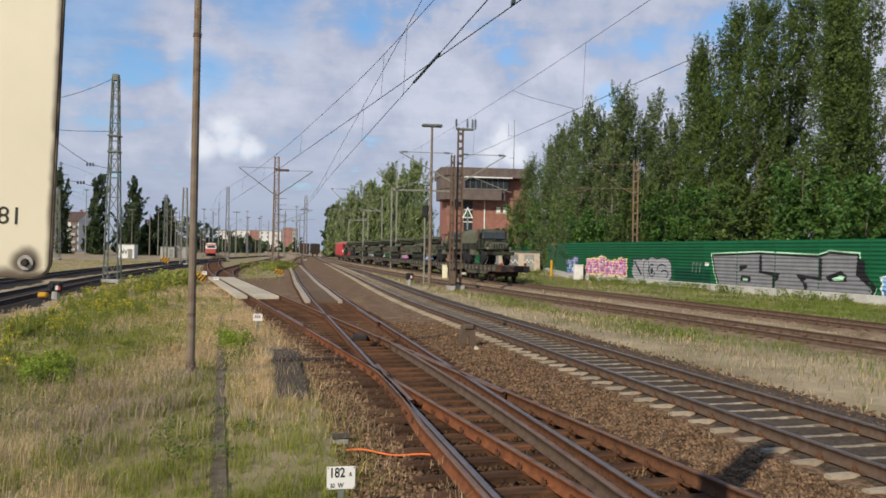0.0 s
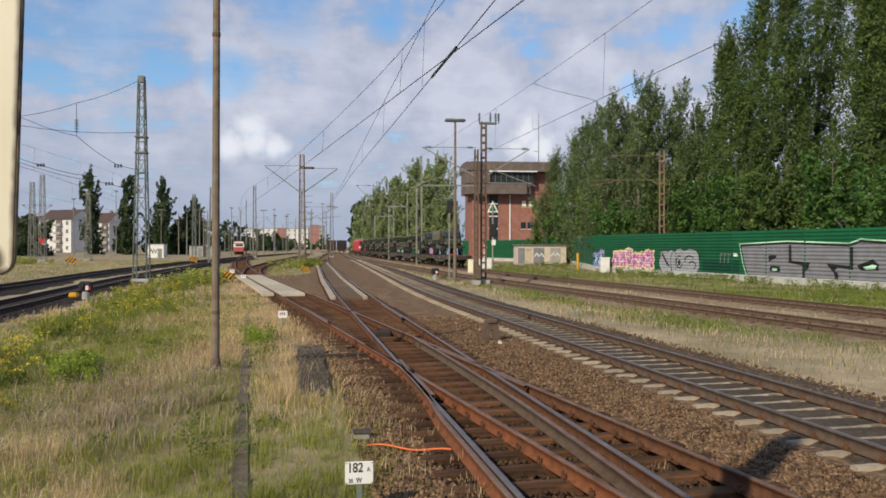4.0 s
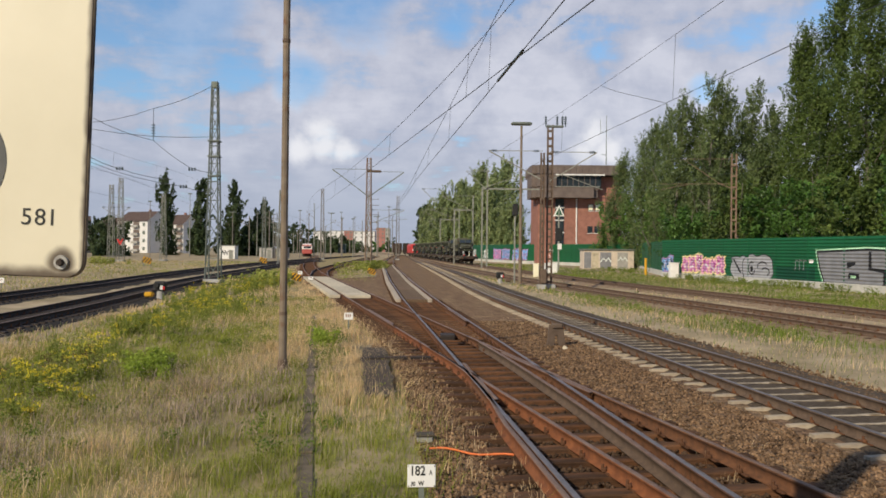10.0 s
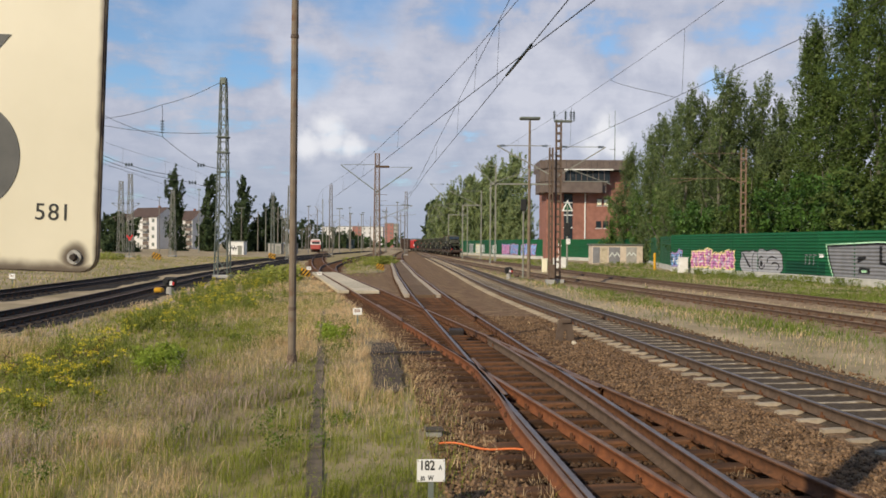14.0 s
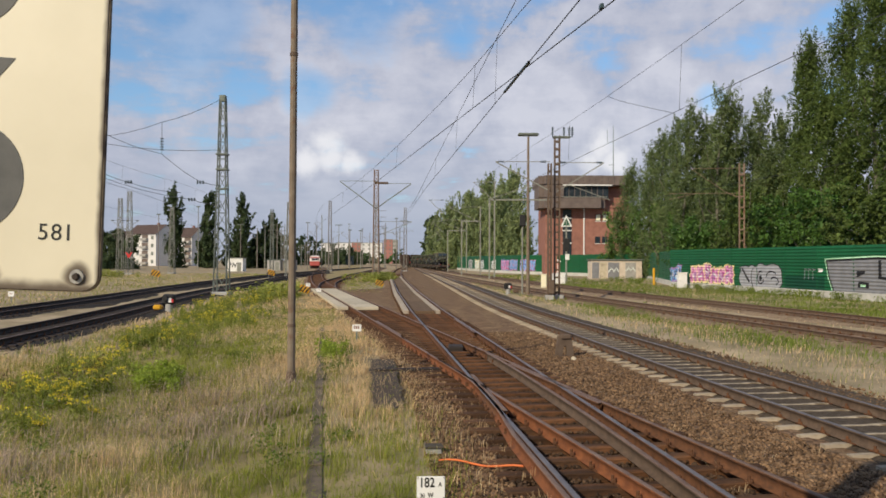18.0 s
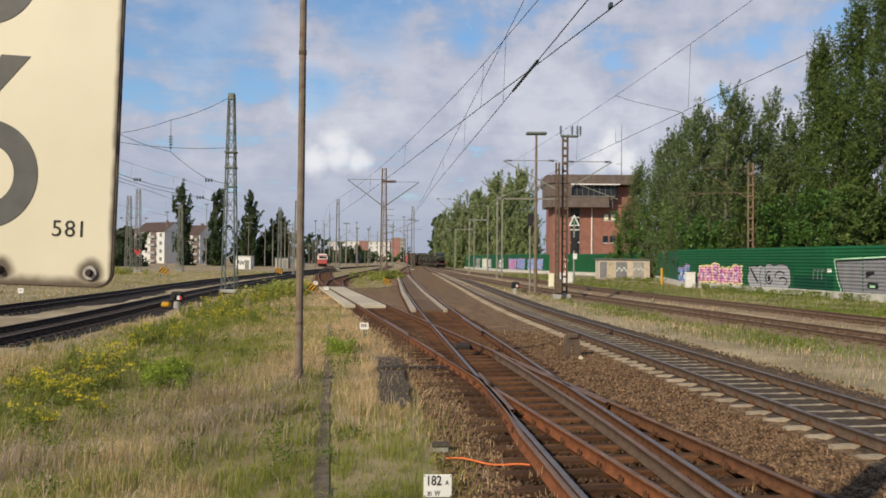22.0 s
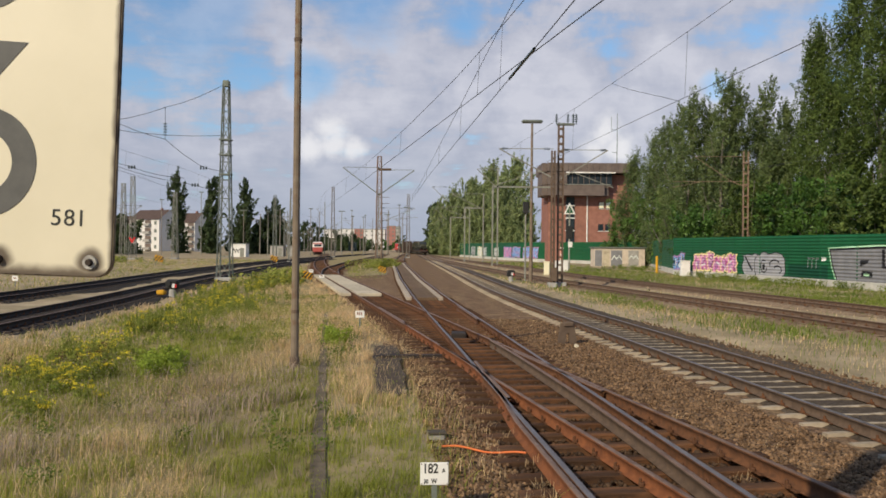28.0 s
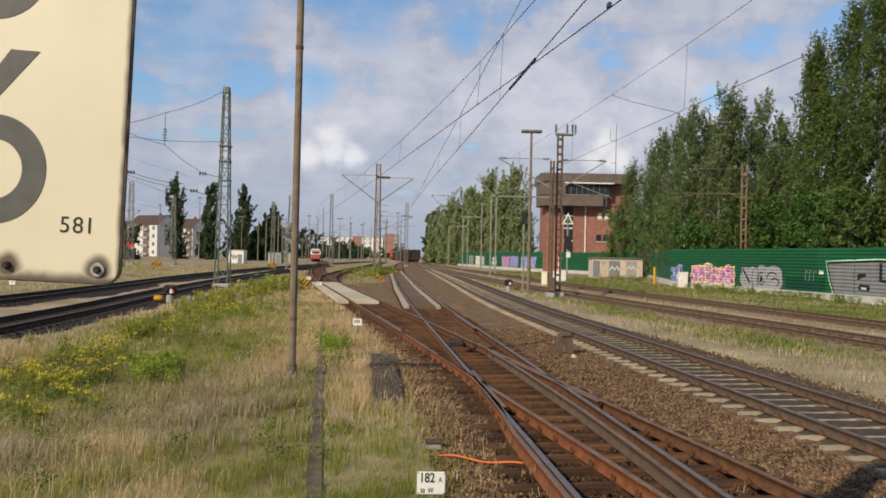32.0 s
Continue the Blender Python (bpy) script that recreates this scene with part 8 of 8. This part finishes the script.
def flowering_weeds(spots, rng):
    """Ragged plants of several leaning stems: narrow leaves up the stem, a flat head of yellow florets on top."""
    stems, leaf, flower = [], [], []
    for x, y in spots:
        tall, open_ = rng.uniform(0.28, 0.74) * (0.62 if y < 17 else 1.0), rng.random()
        ground = float(ground_height(np.array(x), np.array(y)))
        for k in range(int(rng.integers(5, 11))):
            a, lean = rng.uniform(0, 6.28), rng.uniform(0.05, 0.38)
            h = tall * rng.uniform(0.6, 1.08)
            foot = np.array([x + 0.07 * rng.normal(), y + 0.07 * rng.normal(), ground])
            top = foot + np.array([lean * h * math.cos(a), lean * h * math.sin(a), h])
            w = np.array([0.0045, 0.002, 0])
            stems.append((foot - w, foot + w, top + w * 0.6, top - w * 0.6))
            n = 15
            v = np.sqrt(rng.uniform(0.02, 1, n))[:, None]
            c = foot + (top - foot) * v
            d = rng.normal(size=(n, 3)) + np.array([0, 0, 0.35]); d /= np.linalg.norm(d, axis=1)[:, None]
            b = np.cross(d, rng.normal(size=(n, 3))); b /= np.linalg.norm(b, axis=1)[:, None]
            l = (rng.uniform(0.05, 0.12, n) * (1.25 - 0.7 * v[:, 0]))[:, None]
            leaf.append(np.stack([c, c + d * l * 0.5 - b * l * 0.16, c + d * l - np.array([0, 0, 0.02]), c + d * l * 0.5 + b * l * 0.16], 1))
            if open_ > 0.6 and rng.random() < 0.9:
                n = int(rng.integers(9, 20))
                r, t = 0.075 * np.sqrt(rng.random(n)) * rng.uniform(0.6, 1.3), rng.uniform(0, 6.28, n)
                c = top + np.stack([r * np.cos(t), r * np.sin(t), rng.normal(0, 0.014, n) - r * 0.25], 1)
                q = rng.uniform(0.008, 0.016, n)[:, None]
                nrm = rng.normal(scale=0.5, size=(n, 3)) + np.array([0, -0.25, 0.8]); nrm /= np.linalg.norm(nrm, axis=1)[:, None]
                d = np.cross(nrm, rng.normal(size=(n, 3))); d /= np.linalg.norm(d, axis=1)[:, None]
                b = np.cross(nrm, d)
                flower.append(np.stack([c - d * q, c - b * q, c + d * q, c + b * q], 1))

    def put(name, quads, material, label, category):
        V = np.concatenate(quads).reshape(-1, 3)
        tagged(part(name, mesh_np(name, V, np.arange(len(V)).reshape(-1, 4), [material]), None, None), label, category, "", "stuff")
    put("weed_stems", [np.array(stems)], M["tuft"], "thin green stems of yellow-flowering weeds", "plants")
    put("weed_leaves", leaf, M["weedleaf"], "narrow leaves of yellow-flowering weeds", "plants")
    put("yellow_flowers", flower, M["flower"], "flat clusters of small yellow flowers", "flowers")


def weeds():
    rng = np.random.default_rng(11)
    mid = lambda y: np.interp(y, [9, 13, 15.3, 19.4, 24.6, 37, 46, 58], [-5.9, -6.6, -7.0, -8.0, -8.9, -10.4, -11.3, -12.4])
    spots = []
    for k in range(620):
        y = 11.5 + 47 * rng.random() ** 1.4
        x = mid(y) + rng.normal(0, 0.2 + 0.026 * y)
        if patchy(np.array([x]), np.array([y]), 0.8, 21)[0] > 0.4 and x > T2(y) + (4.4 if y < 32 else 2.6) and x < bed_left(y) - 1.0:
            spots.append((x, y))
    flowering_weeds(spots, rng)
    dead = [(-7.05 + rng.normal(0, 0.35), 16.6 + rng.normal(0, 0.5)) for k in range(7)] + [(-7.9 + rng.normal(0, 0.2), 14.2 + rng.normal(0, 0.3)) for k in range(3)]
    clumps("brown_docks", dead, rng, 90, 0.02, 0.55, 0.13, M["dock"], "brown seeded dock stalks among the weeds")
    one = [(-5.75 + rng.normal(0, 0.28), 16.3 + rng.normal(0, 0.4)) for k in range(16)] + [(-2.9 + rng.normal(0, 0.22), 21.2 + rng.normal(0, 0.7)) for k in range(8)]
    clumps("bright_weeds", one, rng, 200, 0.034, 0.5, 0.2, M["weed"], "bright green young weeds")
    # dark leafy tussocks scattered through the grass
    tuft = []
    for k in range(420):
        y = 5.5 + 34 * rng.random() ** 1.3
        x = rng.uniform(-15, 0)
        if x < bed_left(y) - 0.5 and x > T2(y) + 4 and patchy(np.array([x]), np.array([y]), 1.3, 33)[0] > 0.45:
            tuft.append((x, y))
    clumps("grass_tussocks", tuft, rng, 110, 0.022, 0.26, 0.2, M["tuft"], "dark green leafy tussocks in the grass")

    def fuzz(name, n, y0, y1, size, z0, z1, material, seed, cut, label, middle=None):
        Y = y0 + (y1 - y0) * rng.random(n) ** 1.5
        X = rng.uniform(-16, 0.5, n)
        grown = patchy(X, Y, 0.8, seed)
        if middle:
            grown = 0.35 * grown + sum(np.exp(-((X - cx) / rx) ** 2 - ((Y - cy) / ry) ** 2) for cx, cy, rx, ry in middle)
        ok = (X < bed_left(Y) - 0.1) & (X > T2(Y) + 3.2) & (X > -(Y * 0.62 + 1)) & (grown * rng.uniform(0.6, 1.4, n) > cut)
        if name == "low_leaves":
            ok &= (X < -0.9 - 0.115 * Y + 0.25) | (Y < 9) | (rng.random(n) < 0.25)
        X, Y = X[ok], Y[ok]
        m = len(X)
        C = np.stack([X, Y, ground_height(X, Y) + rng.uniform(z0, z1, m)], 1)
        nrm = rng.normal(size=(m, 3)) + np.array([-0.3, -0.4, 0.5]); nrm /= np.linalg.norm(nrm, axis=1)[:, None]
        a = np.cross(nrm, rng.normal(size=(m, 3))); a /= np.linalg.norm(a, axis=1)[:, None]
        b = np.cross(nrm, a)
        s = (size * (0.6 + Y / 22) * rng.uniform(0.5, 1.5, m))[:, None]
        V = np.stack([C - a * s, C - b * s * 0.55, C + a * s, C + b * s * 0.55], 1).reshape(-1, 3)
        tagged(part(name, mesh_np(name, V, np.arange(4 * m).reshape(m, 4), [material]), None, None), label, "plants", "", "stuff")
    fuzz("seed_heads", 170000, 5, 32, 0.0075, 0.12, 0.34, M["purple"], 9, 0.45, "purple-brown seed heads of grass", ((-3.9, 13.5, 1.3, 3.0), (-5.6, 9.5, 1.0, 1.3), (-7, 16, 0.6, 0.8)))
    fuzz("low_leaves", 230000, 5, 40, 0.010, 0.02, 0.22, M["grass"], 14, 0.3, "small green leaves low in the grass")
    fuzz("dry_heads", 110000, 5, 40, 0.007, 0.12, 0.32, M["straw"], 3, 0.45, "pale dry grass heads", ((-2.9, 8.4, 0.4, 0.7), (-4.1, 10.2, 0.3, 0.5), (-3.7, 20, 0.8, 5), (-3.6, 30, 2, 10), (-1.7, 18, 0.6, 5)))
    # brush at the wall's foot, by the island and at the yard masts
    brush = [(24.6 + rng.normal(0, 0.5) - 0.5, 70 + rng.normal(0, 0.6)) for k in range(8)]
    brush += [(float(23.2 + (81 - y) * 0.166) - rng.uniform(0.5, 1.2), y) for y in rng.uniform(42, 81, 60)]
    brush += [(22.5 + rng.normal(0, 1.5), 100 + rng.normal(0, 6)) for k in range(30)]
    clumps("wall_brush", brush, rng, 110, 0.055, 0.55, 0.45, M["lush"], "green weeds along the foot of the wall")
    brush = [(-8.2 + rng.normal(0, 1.2), 102 + rng.normal(0, 8)) for k in range(40)] + [(-11.5 + rng.normal(0, 0.8), 55 + rng.normal(0, 2.5)) for k in range(14)] + [(-50 + rng.normal(0, 1.5), 120 + rng.normal(0, 3)) for k in range(16)]
    clumps("yard_brush", brush, rng, 70, 0.13, 1.0, 0.6, M["weedleaf"], "green brush around the masts")
    # sparse weeds in the ballast
    few = [(rng.uniform(-0.6, 0.9) + 0.3 - 0.05 * y, y) for y in rng.uniform(7, 20, 26)] + [(float(np.minimum(Q(y), P(y))) - 0.85 - 1.05 * rng.random(), y) for y in rng.uniform(7.5, 30, 150)] + [(float(Q(y)) + 1.2 + rng.uniform(0, 2.2), y) for y in rng.uniform(8, 30, 40)]
    V, n = blades(np.repeat(np.array([s[0] for s in few]), 11) + rng.normal(0, 0.06, 11 * len(few)), np.repeat(np.array([s[1] for s in few]), 11) + rng.normal(0, 0.08, 11 * len(few)), rng, 0.04, 0.15, 0.003)
    V[:, 2] += 0.05
    grass_object("ballast_weeds", V, n, M["straw"], "thin dry weeds growing in the ballast")


weeds()


# ---- ballast stones nearest the platform ----
def stones():
    rng = np.random.default_rng(5)
    unit = np.array([(1, 0, 0), (-1, 0, 0), (0, 1, 0), (0, -1, 0), (0, 0, 0.8), (0, 0, -0.8)], float)
    tri = np.array([(0, 2, 4), (2, 1, 4), (1, 3, 4), (3, 0, 4), (2, 0, 5), (1, 2, 5), (3, 1, 5), (0, 3, 5)])
    n = 66000
    Y = 6.5 + 22 * rng.random(n) ** 1.7
    X = bed_left(Y) - 0.1 + rng.random(n) * (R(Y) + 2.5 - bed_left(Y) + 0.1)
    inside = (X > Q(Y) - 1.15) & (X < P(Y) + 1.0)
    on_r = X > R(Y) - 0.95
    ok = ~(inside & (rng.random(n) < 0.2)) & ~(on_r & (X < R(Y) + 1.2) & (rng.random(n) < 0.85)) & (X < R(Y) + 2.15 + rng.normal(0, 0.15, n))
    for f in (P, Q, R):
        for s in (-1, 1):
            ok &= np.abs(X - f(Y) - s * GAUGE / 2) > 0.09
    ok &= np.abs(X - R(Y)) > 1.3
    X, Y, inside, on_r = X[ok], Y[ok], inside[ok], on_r[ok]
    n = len(X)
    s = rng.uniform(0.018, 0.042, n)
    Z = np.where(inside, -0.075, -0.045) + s * 0.35
    q = unit[None] * s[:, None, None] * rng.uniform(0.6, 1.3, (n, 6, 1))
    a, b = rng.uniform(0, 6.3, n), rng.uniform(-0.6, 0.6, n)
    ca, sa, cb, sb = np.cos(a)[:, None], np.sin(a)[:, None], np.cos(b)[:, None], np.sin(b)[:, None]
    x, y, z = q[..., 0], q[..., 1], q[..., 2]
    y, z = y * cb - z * sb, y * sb + z * cb
    x, y = x * ca - y * sa, x * sa + y * ca
    for name, sel, material, label in (("ballast_stones", ~inside, M["stone"], "loose brown ballast stones"), ("oily_stones", inside, M["oily_stone"], "dark oily stones between the crossing timbers")):
        V = np.stack([x[sel] + X[sel][:, None], y[sel] + Y[sel][:, None], z[sel] + Z[sel][:, None]], -1).reshape(-1, 3)
        F = (tri[None] + 6 * np.arange(int(sel.sum()))[:, None, None]).reshape(-1, 3)
        tagged(part(name, mesh_np(name, V, F, [material]), None, None), label, "gravel", "", "stuff")


stones()


# ---- movement ----
def sway_rows(start, size):
    """A crown rocking a little in the wind, leaning with it."""
    rows = []
    for k in range(65):
        t = k * 0.5
        a = math.sin(2.1 * t + start) + 0.5 * math.sin(1.13 * t + 2 * start)
        rows.append((t, pose(0, 0, 0, 0.3 * size * math.cos(1.7 * t + start), size * (0.4 + a), 0)))
    return rows


def motions():
    for ob, start, size in SWAY:
        walk(ob, sway_rows(start, size))
    for ob, ahead, up, turn in MOVES:
        walk(ob, train_rows(ahead, up, turn))


motions()
